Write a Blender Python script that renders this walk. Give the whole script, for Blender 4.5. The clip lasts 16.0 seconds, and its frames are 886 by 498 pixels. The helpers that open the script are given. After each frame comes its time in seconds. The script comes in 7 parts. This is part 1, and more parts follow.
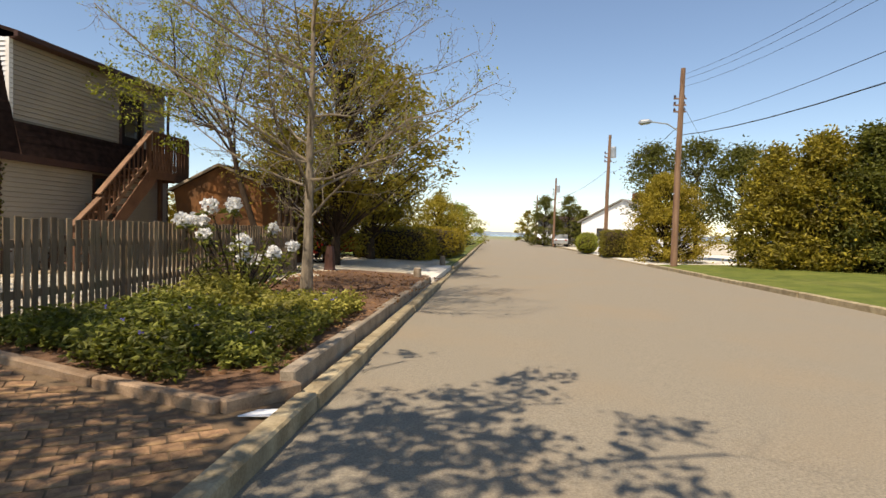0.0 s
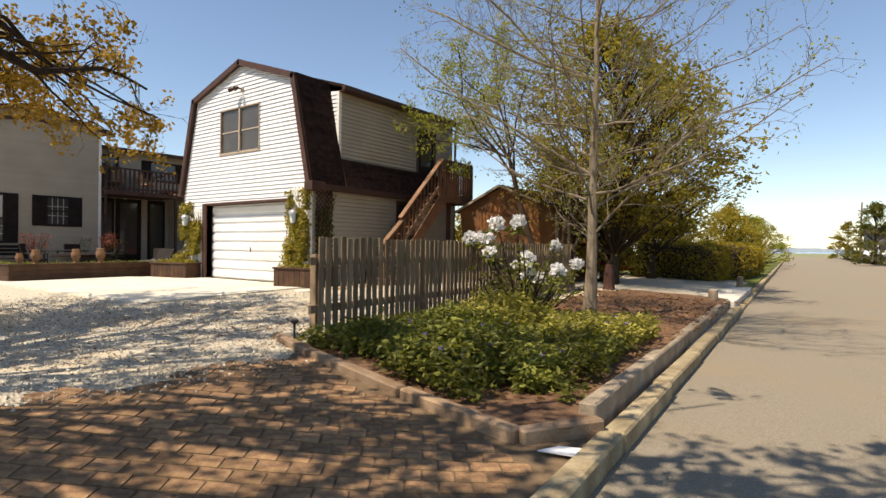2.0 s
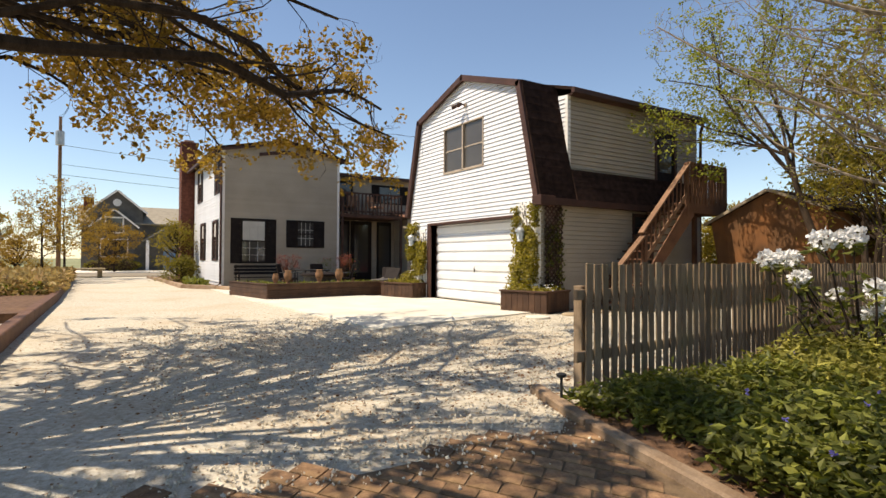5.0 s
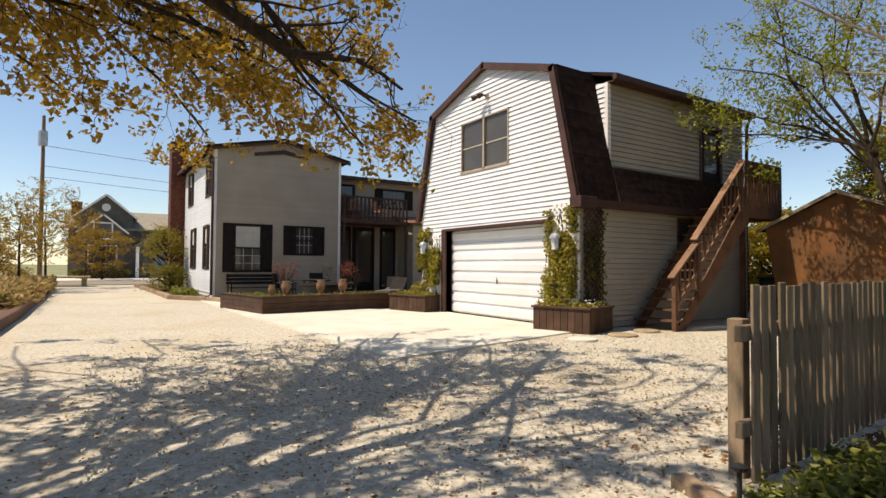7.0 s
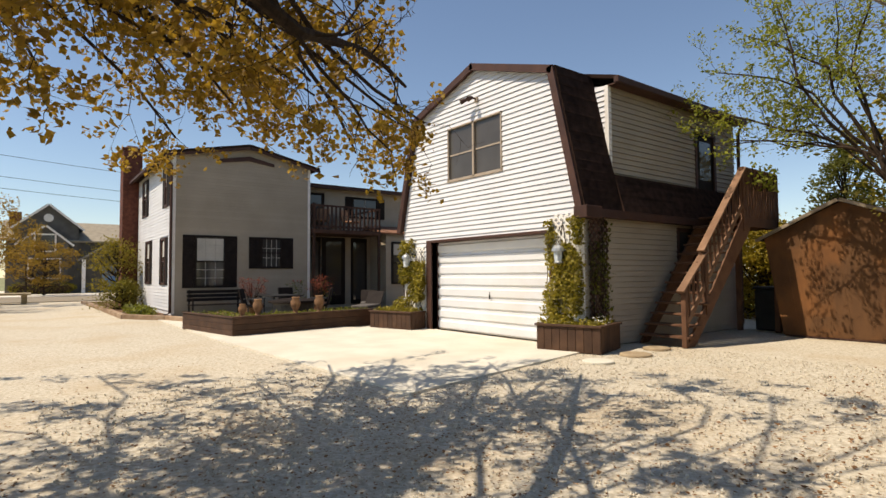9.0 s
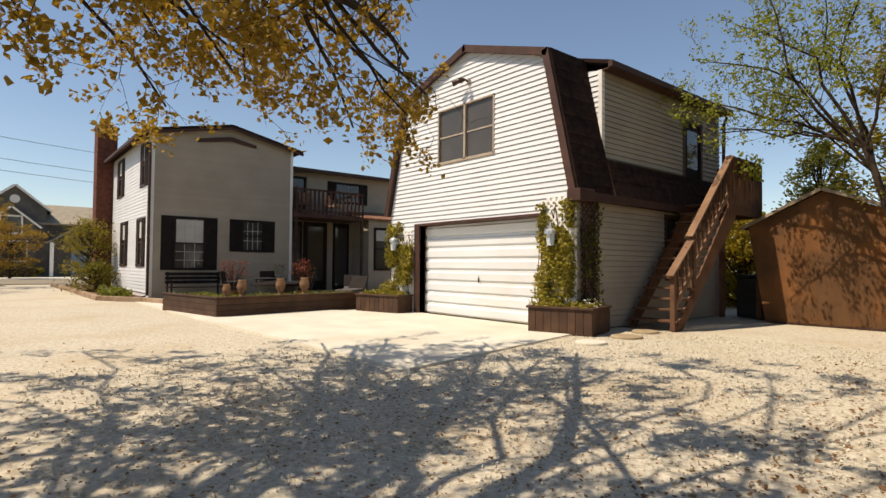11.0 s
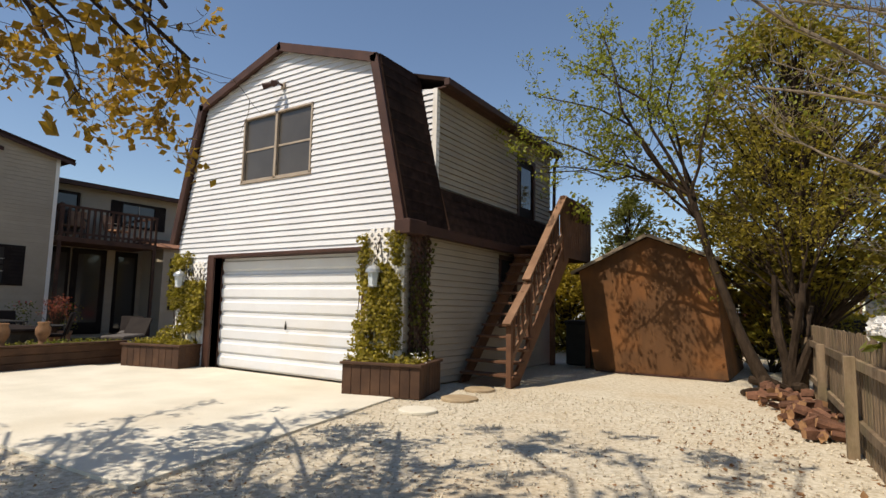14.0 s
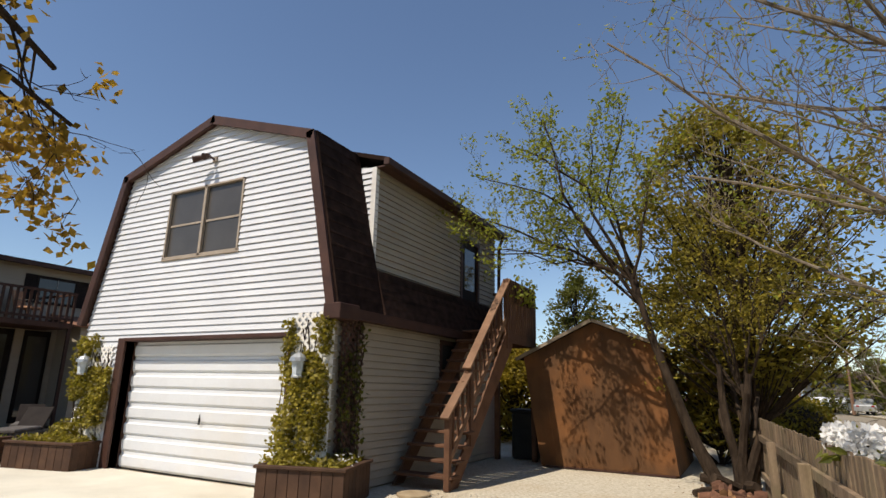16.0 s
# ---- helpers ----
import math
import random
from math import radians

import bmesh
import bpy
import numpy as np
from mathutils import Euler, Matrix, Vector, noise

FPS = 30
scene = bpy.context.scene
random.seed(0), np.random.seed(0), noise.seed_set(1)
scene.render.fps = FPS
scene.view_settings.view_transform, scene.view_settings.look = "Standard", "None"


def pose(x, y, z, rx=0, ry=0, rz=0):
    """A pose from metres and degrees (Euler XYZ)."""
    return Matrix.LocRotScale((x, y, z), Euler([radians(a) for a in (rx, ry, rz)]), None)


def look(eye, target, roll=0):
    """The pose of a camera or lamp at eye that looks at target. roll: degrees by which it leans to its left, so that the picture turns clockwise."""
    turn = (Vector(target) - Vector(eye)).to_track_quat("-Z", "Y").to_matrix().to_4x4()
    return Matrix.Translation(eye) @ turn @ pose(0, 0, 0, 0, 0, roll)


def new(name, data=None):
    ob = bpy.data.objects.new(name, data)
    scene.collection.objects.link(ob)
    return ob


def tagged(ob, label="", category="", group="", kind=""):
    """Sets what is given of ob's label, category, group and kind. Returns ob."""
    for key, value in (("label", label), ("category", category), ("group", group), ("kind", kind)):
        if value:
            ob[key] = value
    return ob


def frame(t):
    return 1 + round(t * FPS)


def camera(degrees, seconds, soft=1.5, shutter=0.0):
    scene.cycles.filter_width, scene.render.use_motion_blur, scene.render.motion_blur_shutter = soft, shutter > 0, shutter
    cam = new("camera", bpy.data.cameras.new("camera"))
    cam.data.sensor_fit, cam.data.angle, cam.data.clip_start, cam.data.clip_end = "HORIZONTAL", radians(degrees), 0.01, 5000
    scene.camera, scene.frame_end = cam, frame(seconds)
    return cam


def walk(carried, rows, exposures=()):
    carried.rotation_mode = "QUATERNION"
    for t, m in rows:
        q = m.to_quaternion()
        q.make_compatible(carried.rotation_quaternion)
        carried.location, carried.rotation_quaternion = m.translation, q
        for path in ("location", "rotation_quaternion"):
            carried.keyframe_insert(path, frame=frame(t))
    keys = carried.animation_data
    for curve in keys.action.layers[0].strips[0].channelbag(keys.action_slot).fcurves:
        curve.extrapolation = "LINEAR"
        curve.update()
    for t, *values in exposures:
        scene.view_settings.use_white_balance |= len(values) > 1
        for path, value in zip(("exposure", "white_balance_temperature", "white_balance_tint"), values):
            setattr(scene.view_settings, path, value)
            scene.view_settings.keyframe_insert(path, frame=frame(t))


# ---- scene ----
cam = camera(77.5, 16.0)
PATH = [
    (0, (0.168, 0.273, 1.035), (-0.153, 2.246, 0.977), 1.3),
    (0.5, (0.101, 0.267, 1.063), (-0.474, 2.181, 1.003), 1.2),
    (1, (-0.061, 0.36, 1.044), (-0.841, 2.201, 0.995), 0.8),
    (1.5, (-0.158, 0.481, 1.026), (-1.136, 2.226, 0.995), 0.6),
    (2, (-0.251, 0.65, 1.005), (-1.443, 2.256, 0.997), 0.7),
    (2.5, (-0.407, 0.79, 1.005), (-1.779, 2.245, 1.011), 0.7),
    (3, (-0.575, 0.806, 1.027), (-2.079, 2.125, 1.041), 0.6),
    (3.5, (-0.818, 0.912, 1.039), (-2.41, 2.122, 1.064), 0.4),
    (4, (-1.079, 1.029, 1.065), (-2.722, 2.169, 1.095), 0.3),
    (4.5, (-1.37, 1.104, 1.101), (-3.046, 2.195, 1.131), 0.3),
    (4.7, (-1.484, 1.126, 1.113), (-3.172, 2.198, 1.148), 0.2),
    (7, (-3.379, 1.61, 1.191), (-5.059, 2.694, 1.256), 0.4),
    (7.5, (-3.787, 1.63, 1.346), (-5.44, 2.755, 1.403), -0.2),
    (8, (-4.114, 1.624, 1.388), (-5.742, 2.784, 1.458), -0.5),
    (10.5, (-4.668, 1.411, 1.196), (-6.226, 2.664, 1.274), 0.3),
    (11, (-4.741, 1.378, 1.156), (-6.282, 2.651, 1.218), 0.5),
    (11.5, (-4.941, 1.443, 1.172), (-6.451, 2.754, 1.222), 0.9),
    (12, (-5.103, 1.643, 1.151), (-6.57, 3.001, 1.215), 1.2),
    (12.5, (-5.379, 1.795, 1.204), (-6.756, 3.244, 1.284), 1.5),
    (13, (-5.627, 2.123, 1.26), (-6.896, 3.665, 1.368), 1.7),
    (13.5, (-5.787, 2.548, 1.285), (-6.948, 4.17, 1.432), 1.4),
    (14, (-5.849, 2.938, 1.272), (-6.938, 4.602, 1.479), 1.2),
    (14.5, (-5.941, 3.179, 1.294), (-6.956, 4.88, 1.569), 0.9),
    (15, (-6.043, 3.353, 1.33), (-6.986, 5.078, 1.694), 0.9),
    (15.5, (-5.935, 3.413, 1.421), (-6.86, 5.134, 1.851), 1.1),
    (16, (-5.89, 3.459, 1.463), (-6.812, 5.166, 1.947), 1.2),
]
walk(cam, [(t, look(eye, target, roll)) for t, eye, target, roll in PATH],
     exposures=[(0, 0.44, 7400, 13), (3.5, 0.55, 7450, 13), (7.5, 0.26, 7300, 13), (11, 0.20, 7650, 13), (14.5, 0.08, 7000, 12), (16, 0.06, 6800, 12)])

# ---- world, sun, exposure ----
SUN_TRAVEL = Vector((0.37, 1.0, 0.0)).normalized()
SUN_ELEV = radians(57)
world = bpy.data.worlds.new("world")
scene.world = world
world.use_nodes = True
wn = world.node_tree
sky = wn.nodes.new("ShaderNodeTexSky")
sky.sky_type = "NISHITA"
sky.sun_disc = False
sky.sun_elevation = SUN_ELEV
sky.sun_rotation = math.atan2(-SUN_TRAVEL.x, -SUN_TRAVEL.y)
sky.air_density = 1.0
sky.dust_density = 0.06
sky.ozone_density = 3.6
back = wn.nodes["Background"]
wn.links.new(sky.outputs[0], back.inputs[0])
back.inputs[1].default_value = 0.124
sun_data = bpy.data.lights.new("sun", "SUN")
sun_data.energy, sun_data.angle, sun_data.color = 5.0, radians(0.53), (1.0, 0.945, 0.85)
sun = new("sun", sun_data)
sun.matrix_world = look((0, 0, 30), Vector((0, 0, 30)) + Vector((SUN_TRAVEL.x * math.cos(SUN_ELEV), SUN_TRAVEL.y * math.cos(SUN_ELEV), -math.sin(SUN_ELEV))))


# ---- materials ----
def shader(name):
    m = bpy.data.materials.new(name)
    m.use_nodes = True
    return m, m.node_tree.nodes, m.node_tree.links, m.node_tree.nodes["Principled BSDF"]


def surface(name, a, b, scale=6.0, fine=60.0, rough=0.7, bump=0.15, metal=0.0, vary=0.0, stretch=(1, 1, 1), stain=None, stain_scale=0.8,
            stain_amount=0.4, spec=0.3):
    """Two colours mixed by noise at two scales, optional stains, bump, and a change of value from object to object."""
    m, N, L, p = shader(name)
    co = N.new("ShaderNodeTexCoord")
    mp = N.new("ShaderNodeMapping")
    mp.inputs["Scale"].default_value = stretch
    L.new(co.outputs["Object"], mp.inputs[0])
    n1 = N.new("ShaderNodeTexNoise")
    n1.inputs["Scale"].default_value, n1.inputs["Detail"].default_value = scale, 6
    n2 = N.new("ShaderNodeTexNoise")
    n2.inputs["Scale"].default_value, n2.inputs["Detail"].default_value = fine, 4
    L.new(mp.outputs[0], n1.inputs["Vector"]), L.new(mp.outputs[0], n2.inputs["Vector"])
    add = N.new("ShaderNodeMath")
    add.operation = "MULTIPLY_ADD"
    L.new(n2.outputs[0], add.inputs[0])
    add.inputs[1].default_value = 0.5
    L.new(n1.outputs[0], add.inputs[2])
    ramp = N.new("ShaderNodeValToRGB")
    ramp.color_ramp.elements[0].position, ramp.color_ramp.elements[1].position = 0.55, 0.95
    ramp.color_ramp.elements[0].color, ramp.color_ramp.elements[1].color = (*a, 1), (*b, 1)
    L.new(add.outputs[0], ramp.inputs[0])
    out = ramp.outputs[0]
    if stain:
        n3 = N.new("ShaderNodeTexNoise")
        n3.inputs["Scale"].default_value, n3.inputs["Detail"].default_value = stain_scale, 5
        L.new(co.outputs["Object"], n3.inputs["Vector"])
        r3 = N.new("ShaderNodeMapRange")
        r3.inputs[1].default_value, r3.inputs[2].default_value, r3.inputs[4].default_value = 0.48, 0.72, stain_amount
        L.new(n3.outputs[0], r3.inputs[0])
        mx = N.new("ShaderNodeMixRGB")
        mx.inputs[2].default_value = (*stain, 1)
        L.new(r3.outputs[0], mx.inputs[0]), L.new(out, mx.inputs[1])
        out = mx.outputs[0]
    if vary:
        info = N.new("ShaderNodeObjectInfo")
        geo = N.new("ShaderNodeNewGeometry")
        sm = N.new("ShaderNodeMath")
        L.new(info.outputs["Random"], sm.inputs[0]), L.new(geo.outputs["Random Per Island"], sm.inputs[1])
        fr = N.new("ShaderNodeMath")
        fr.operation = "FRACT"
        L.new(sm.outputs[0], fr.inputs[0])
        mr = N.new("ShaderNodeMapRange")
        mr.inputs[3].default_value, mr.inputs[4].default_value = 1 - vary, 1 + vary
        L.new(fr.outputs[0], mr.inputs[0])
        hs = N.new("ShaderNodeHueSaturation")
        L.new(mr.outputs[0], hs.inputs["Value"]), L.new(out, hs.inputs["Color"])
        out = hs.outputs[0]
    L.new(out, p.inputs["Base Color"])
    p.inputs["Roughness"].default_value, p.inputs["Metallic"].default_value = rough, metal
    p.inputs["Specular IOR Level"].default_value = spec
    if bump:
        bm_node = N.new("ShaderNodeBump")
        bm_node.inputs["Strength"].default_value, bm_node.inputs["Distance"].default_value = bump, 0.02
        L.new(add.outputs[0], bm_node.inputs["Height"])
        L.new(bm_node.outputs[0], p.inputs["Normal"])
    return m


def leaf_material(name, a, b, through_colour, vary=0.35):
    m, N, L, p = shader(name)
    geo = N.new("ShaderNodeNewGeometry")
    ramp = N.new("ShaderNodeValToRGB")
    ramp.color_ramp.elements[0].color, ramp.color_ramp.elements[1].color = (*a, 1), (*b, 1)
    L.new(geo.outputs["Random Per Island"], ramp.inputs[0])
    co = N.new("ShaderNodeTexCoord")
    n1 = N.new("ShaderNodeTexNoise")
    n1.inputs["Scale"].default_value = 1.7
    L.new(co.outputs["Object"], n1.inputs["Vector"])
    mr = N.new("ShaderNodeMapRange")
    mr.inputs[1].default_value, mr.inputs[2].default_value = 0.3, 0.7
    mr.inputs[3].default_value, mr.inputs[4].default_value = 1 - vary, 1 + vary
    L.new(n1.outputs[0], mr.inputs[0])
    hs = N.new("ShaderNodeHueSaturation")
    L.new(mr.outputs[0], hs.inputs["Value"]), L.new(ramp.outputs[0], hs.inputs["Color"])
    L.new(hs.outputs[0], p.inputs["Base Color"])
    p.inputs["Roughness"].default_value = 0.55
    p.inputs["Specular IOR Level"].default_value = 0.25
    tr = N.new("ShaderNodeBsdfTranslucent")
    tr.inputs[0].default_value = (*through_colour, 1)
    mix = N.new("ShaderNodeMixShader")
    mix.inputs[0].default_value = 0.35
    L.new(p.outputs[0], mix.inputs[1]), L.new(tr.outputs[0], mix.inputs[2])
    L.new(mix.outputs[0], N["Material Output"].inputs[0])
    return m


def glass(name, tint=(0.02, 0.022, 0.025)):
    m, N, L, p = shader(name)
    p.inputs["Base Color"].default_value = (*tint, 1)
    p.inputs["Roughness"].default_value, p.inputs["Specular IOR Level"].default_value = 0.05, 0.6
    return m


ASPHALT = surface("asphalt", (0.18, 0.15, 0.107), (0.285, 0.241, 0.175), 60, 220, 0.9, 0.5, stain=(0.29, 0.20, 0.11), stain_scale=0.5, stain_amount=0.3)
GRAVEL = surface("gravel_bed", (0.36, 0.305, 0.22), (0.60, 0.545, 0.435), 22.0, 90, 0.95, 0.55, stain=(0.40, 0.295, 0.175), stain_scale=0.55, stain_amount=0.5)
STONE_CHIP = surface("stone_chip", (0.43, 0.365, 0.27), (0.64, 0.575, 0.455), 20, 120, 0.9, 0.2, vary=0.16)
CONCRETE = surface("pad_concrete", (0.54, 0.50, 0.405), (0.65, 0.605, 0.50), 1.5, 50, 0.85, 0.08, stain=(0.48, 0.40, 0.29), stain_scale=0.7, stain_amount=0.35)
KERB = surface("kerb_concrete", (0.22, 0.165, 0.09), (0.42, 0.34, 0.21), 4, 45, 0.92, 0.5, stain=(0.16, 0.12, 0.07), stain_scale=2.5, stain_amount=0.6, vary=0.12)
WALK = surface("drive_concrete", (0.60, 0.54, 0.45), (0.72, 0.66, 0.56), 2, 40, 0.85, 0.1)
PAVER = surface("brick_paver", (0.135, 0.072, 0.038), (0.29, 0.17, 0.088), 16, 90, 0.92, 0.4, vary=0.3, stain=(0.32, 0.215, 0.085), stain_scale=1.4, stain_amount=0.6)
PAVER_JOINT = surface("paver_joint", (0.12, 0.08, 0.045), (0.19, 0.125, 0.07), 8, 70, 0.95, 0.4)
SOIL = surface("mulch", (0.075, 0.040, 0.022), (0.175, 0.095, 0.052), 9, 60, 0.95, 0.9, stain=(0.24, 0.13, 0.06), stain_scale=1.5)
LAWN = surface("lawn", (0.065, 0.085, 0.010), (0.13, 0.145, 0.02), 2, 80, 0.9, 0.6, stain=(0.22, 0.20, 0.05), stain_scale=0.4)
EARTH = surface("open_ground", (0.16, 0.17, 0.07), (0.26, 0.25, 0.13), 0.1, 2, 0.95, 0.2)
TIMBER = surface("landscape_timber", (0.17, 0.105, 0.06), (0.31, 0.21, 0.13), 4, 60, 0.9, 0.4, vary=0.22, stretch=(1, 1, 1), stain=(0.42, 0.35, 0.26), stain_scale=1.2)
GREY_TIMBER = surface("weathered_timber", (0.20, 0.155, 0.105), (0.36, 0.29, 0.21), 4, 60, 0.9, 0.4, vary=0.15, stain=(0.14, 0.09, 0.05), stain_scale=1.6)
FENCE_WOOD = surface("fence_wood", (0.125, 0.083, 0.050), (0.25, 0.178, 0.112), 5, 70, 0.88, 0.35, vary=0.28, stretch=(3, 3, 0.4), stain=(0.14, 0.13, 0.06), stain_scale=2)
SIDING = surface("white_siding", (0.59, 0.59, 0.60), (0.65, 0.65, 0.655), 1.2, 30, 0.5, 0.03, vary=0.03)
# Siding of walls turned from the sun: their shade is in this darker cream.
SHADE_BEIGE = surface("shade_cream_siding", (0.31, 0.26, 0.195), (0.37, 0.31, 0.235), 1.2, 30, 0.55, 0.03, vary=0.03)
TRIM_WHITE = surface("white_trim", (0.70, 0.66, 0.60), (0.78, 0.75, 0.70), 3, 40, 0.5, 0.03)
BAR_GREY = surface("dull_white_bar", (0.34, 0.32, 0.29), (0.44, 0.42, 0.38), 3, 40, 0.6, 0.03)
BROWN = surface("brown_trim", (0.042, 0.018, 0.012), (0.068, 0.030, 0.020), 3, 50, 0.6, 0.1, vary=0.1)
SHINGLE = surface("roof_shingle", (0.015, 0.008, 0.006), (0.036, 0.020, 0.015), 7, 90, 0.95, 0.4, vary=0.25, spec=0.08)
ROOF_GREY = surface("grey_roof", (0.16, 0.15, 0.13), (0.24, 0.22, 0.19), 5, 60, 0.9, 0.3, vary=0.15)
DOOR_WHITE = surface("garage_door_paint", (0.62, 0.62, 0.625), (0.68, 0.685, 0.69), 1.5, 40, 0.4, 0.03, vary=0.03, stain=(0.62, 0.53, 0.40), stain_scale=0.9, stain_amount=0.3)
# Stair wood again in a lighter tone, for sunlight painted on the rails.
LIT_RAIL_WOOD = surface("lit_rail_wood", (0.15, 0.078, 0.042), (0.25, 0.14, 0.08), 4, 70, 0.75, 0.2, vary=0.1)
STAIR_WOOD = surface("stair_wood", (0.085, 0.038, 0.02), (0.15, 0.072, 0.038), 4, 70, 0.75, 0.2, vary=0.15)
DARK_STAIN = surface("dark_stained_wood", (0.035, 0.016, 0.010), (0.070, 0.032, 0.020), 4, 70, 0.75, 0.2, vary=0.15)
PLANTER = surface("planter_stain", (0.042, 0.020, 0.011), (0.082, 0.041, 0.022), 4, 60, 0.75, 0.2, vary=0.18)
SHED = surface("shed_plywood", (0.080, 0.036, 0.014), (0.130, 0.060, 0.023), 2, 60, 0.85, 0.2, stretch=(2, 2, 0.5), stain=(0.33, 0.12, 0.03), stain_scale=0.9, stain_amount=0.6)
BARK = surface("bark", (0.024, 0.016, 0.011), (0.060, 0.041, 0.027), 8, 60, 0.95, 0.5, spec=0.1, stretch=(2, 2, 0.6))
PALE_BARK = surface("pale_bark", (0.13, 0.10, 0.068), (0.27, 0.215, 0.15), 7, 50, 0.9, 0.5, stretch=(2, 2, 0.6))
POLE_WOOD = surface("pole_wood", (0.13, 0.07, 0.04), (0.25, 0.15, 0.09), 3, 60, 0.9, 0.3, stretch=(3, 3, 0.3))
BRICK_RED = surface("red_brick", (0.085, 0.028, 0.018), (0.16, 0.055, 0.033), 8, 60, 0.9, 0.3, vary=0.2)
MORTAR = surface("mortar", (0.20, 0.15, 0.12), (0.3, 0.24, 0.2), 10, 60, 0.95, 0.2)
METAL_GREY = surface("grey_metal", (0.32, 0.33, 0.33), (0.45, 0.46, 0.46), 4, 50, 0.4, 0.02, metal=0.6)
BLACK_METAL = surface("black_metal", (0.012, 0.012, 0.012), (0.03, 0.028, 0.026), 5, 50, 0.5, 0.05)
BLACK_PAINT = surface("shutter_paint", (0.012, 0.008, 0.007), (0.022, 0.016, 0.013), 4, 50, 0.7, 0.05, spec=0.12)
WHITE_PAINT = surface("white_paint", (0.72, 0.71, 0.69), (0.8, 0.79, 0.77), 3, 40, 0.5, 0.03)
GREY_SIDING = surface("grey_siding", (0.085, 0.078, 0.068), (0.13, 0.12, 0.105), 2, 40, 0.7, 0.05)
TERRACOTTA = surface("terracotta", (0.30, 0.14, 0.07), (0.42, 0.23, 0.13), 6, 60, 0.85, 0.15)
CAR_RED = surface("red_car_paint", (0.30, 0.02, 0.015), (0.34, 0.03, 0.02), 2, 30, 0.25, 0.0, spec=0.6)
CAR_WHITE = surface("white_car_paint", (0.75, 0.75, 0.74), (0.8, 0.8, 0.79), 2, 30, 0.25, 0.0, spec=0.6)
RUBBER = surface("rubber", (0.012, 0.012, 0.012), (0.025, 0.025, 0.025), 5, 50, 0.8, 0.05)
WATER = surface("sea_water", (0.10, 0.16, 0.22), (0.16, 0.23, 0.30), 0.05, 0.6, 0.2, 0.1)
# Shore colour paled to blue-grey to stand for the haze of distance.
HAZED_LAND = surface("hazed_shore", (0.28, 0.33, 0.38), (0.36, 0.40, 0.43), 0.05, 1, 0.9, 0.0)
GLASS = glass("window_glass", (0.05, 0.047, 0.043))
GLASS_SCREEN = surface("screened_glass", (0.055, 0.047, 0.038), (0.075, 0.065, 0.054), 2, 40, 0.3, 0.0, spec=0.5)
BLIND = surface("window_blind", (0.40, 0.38, 0.34), (0.5, 0.48, 0.43), 2, 40, 0.7, 0.02)
CUSHION = surface("cushion_cloth", (0.07, 0.06, 0.055), (0.13, 0.115, 0.10), 6, 90, 0.9, 0.2)
LEAF_YOUNG = leaf_material("young_maple_leaf", (0.10, 0.05, 0.012), (0.38, 0.25, 0.035), (0.50, 0.30, 0.03), 0.5)
LEAF_FRESH = leaf_material("fresh_leaf", (0.14, 0.155, 0.015), (0.26, 0.27, 0.035), (0.40, 0.40, 0.04))
LEAF_IVY = leaf_material("ivy_leaf", (0.055, 0.045, 0.008), (0.34, 0.27, 0.045), (0.40, 0.34, 0.03), 0.5)
LEAF_COVER = leaf_material("ground_cover_leaf", (0.020, 0.027, 0.006), (0.20, 0.20, 0.038), (0.25, 0.26, 0.025), 0.8)
LEAF_PALE = leaf_material("pale_ground_leaf", (0.09, 0.085, 0.014), (0.34, 0.30, 0.06), (0.36, 0.34, 0.05), 0.5)
LEAF_BROWN = leaf_material("dry_leaf", (0.16, 0.075, 0.03), (0.30, 0.17, 0.08), (0.3, 0.15, 0.06))
NEEDLE_OLIVE = leaf_material("olive_needles", (0.085, 0.072, 0.010), (0.31, 0.24, 0.025), (0.34, 0.27, 0.03), 0.6)
NEEDLE_DARK = leaf_material("dark_needles", (0.055, 0.06, 0.010), (0.14, 0.135, 0.022), (0.17, 0.17, 0.02), 0.45)
NEEDLE_GOLD = leaf_material("gold_foliage", (0.20, 0.15, 0.012), (0.34, 0.26, 0.03), (0.42, 0.33, 0.03))
HEDGE_LEAF = leaf_material("hedge_leaf", (0.09, 0.078, 0.008), (0.20, 0.16, 0.015), (0.2, 0.18, 0.02), 0.4)
HEDGE_GOLD = leaf_material("golden_hedge_leaf", (0.16, 0.12, 0.008), (0.32, 0.23, 0.018), (0.34, 0.25, 0.02), 0.4)
PETAL = leaf_material("white_petal", (0.75, 0.73, 0.70), (0.85, 0.84, 0.82), (0.8, 0.78, 0.74), 0.08)
GRASS_TAN = leaf_material("tan_grass", (0.30, 0.17, 0.05), (0.42, 0.30, 0.10), (0.4, 0.28, 0.1))
PETAL_BLUE = leaf_material("blue_petal", (0.10, 0.09, 0.30), (0.18, 0.15, 0.42), (0.2, 0.17, 0.5), 0.1)
PETAL_RED = leaf_material("red_petal", (0.5, 0.03, 0.04), (0.6, 0.08, 0.08), (0.6, 0.05, 0.05), 0.1)


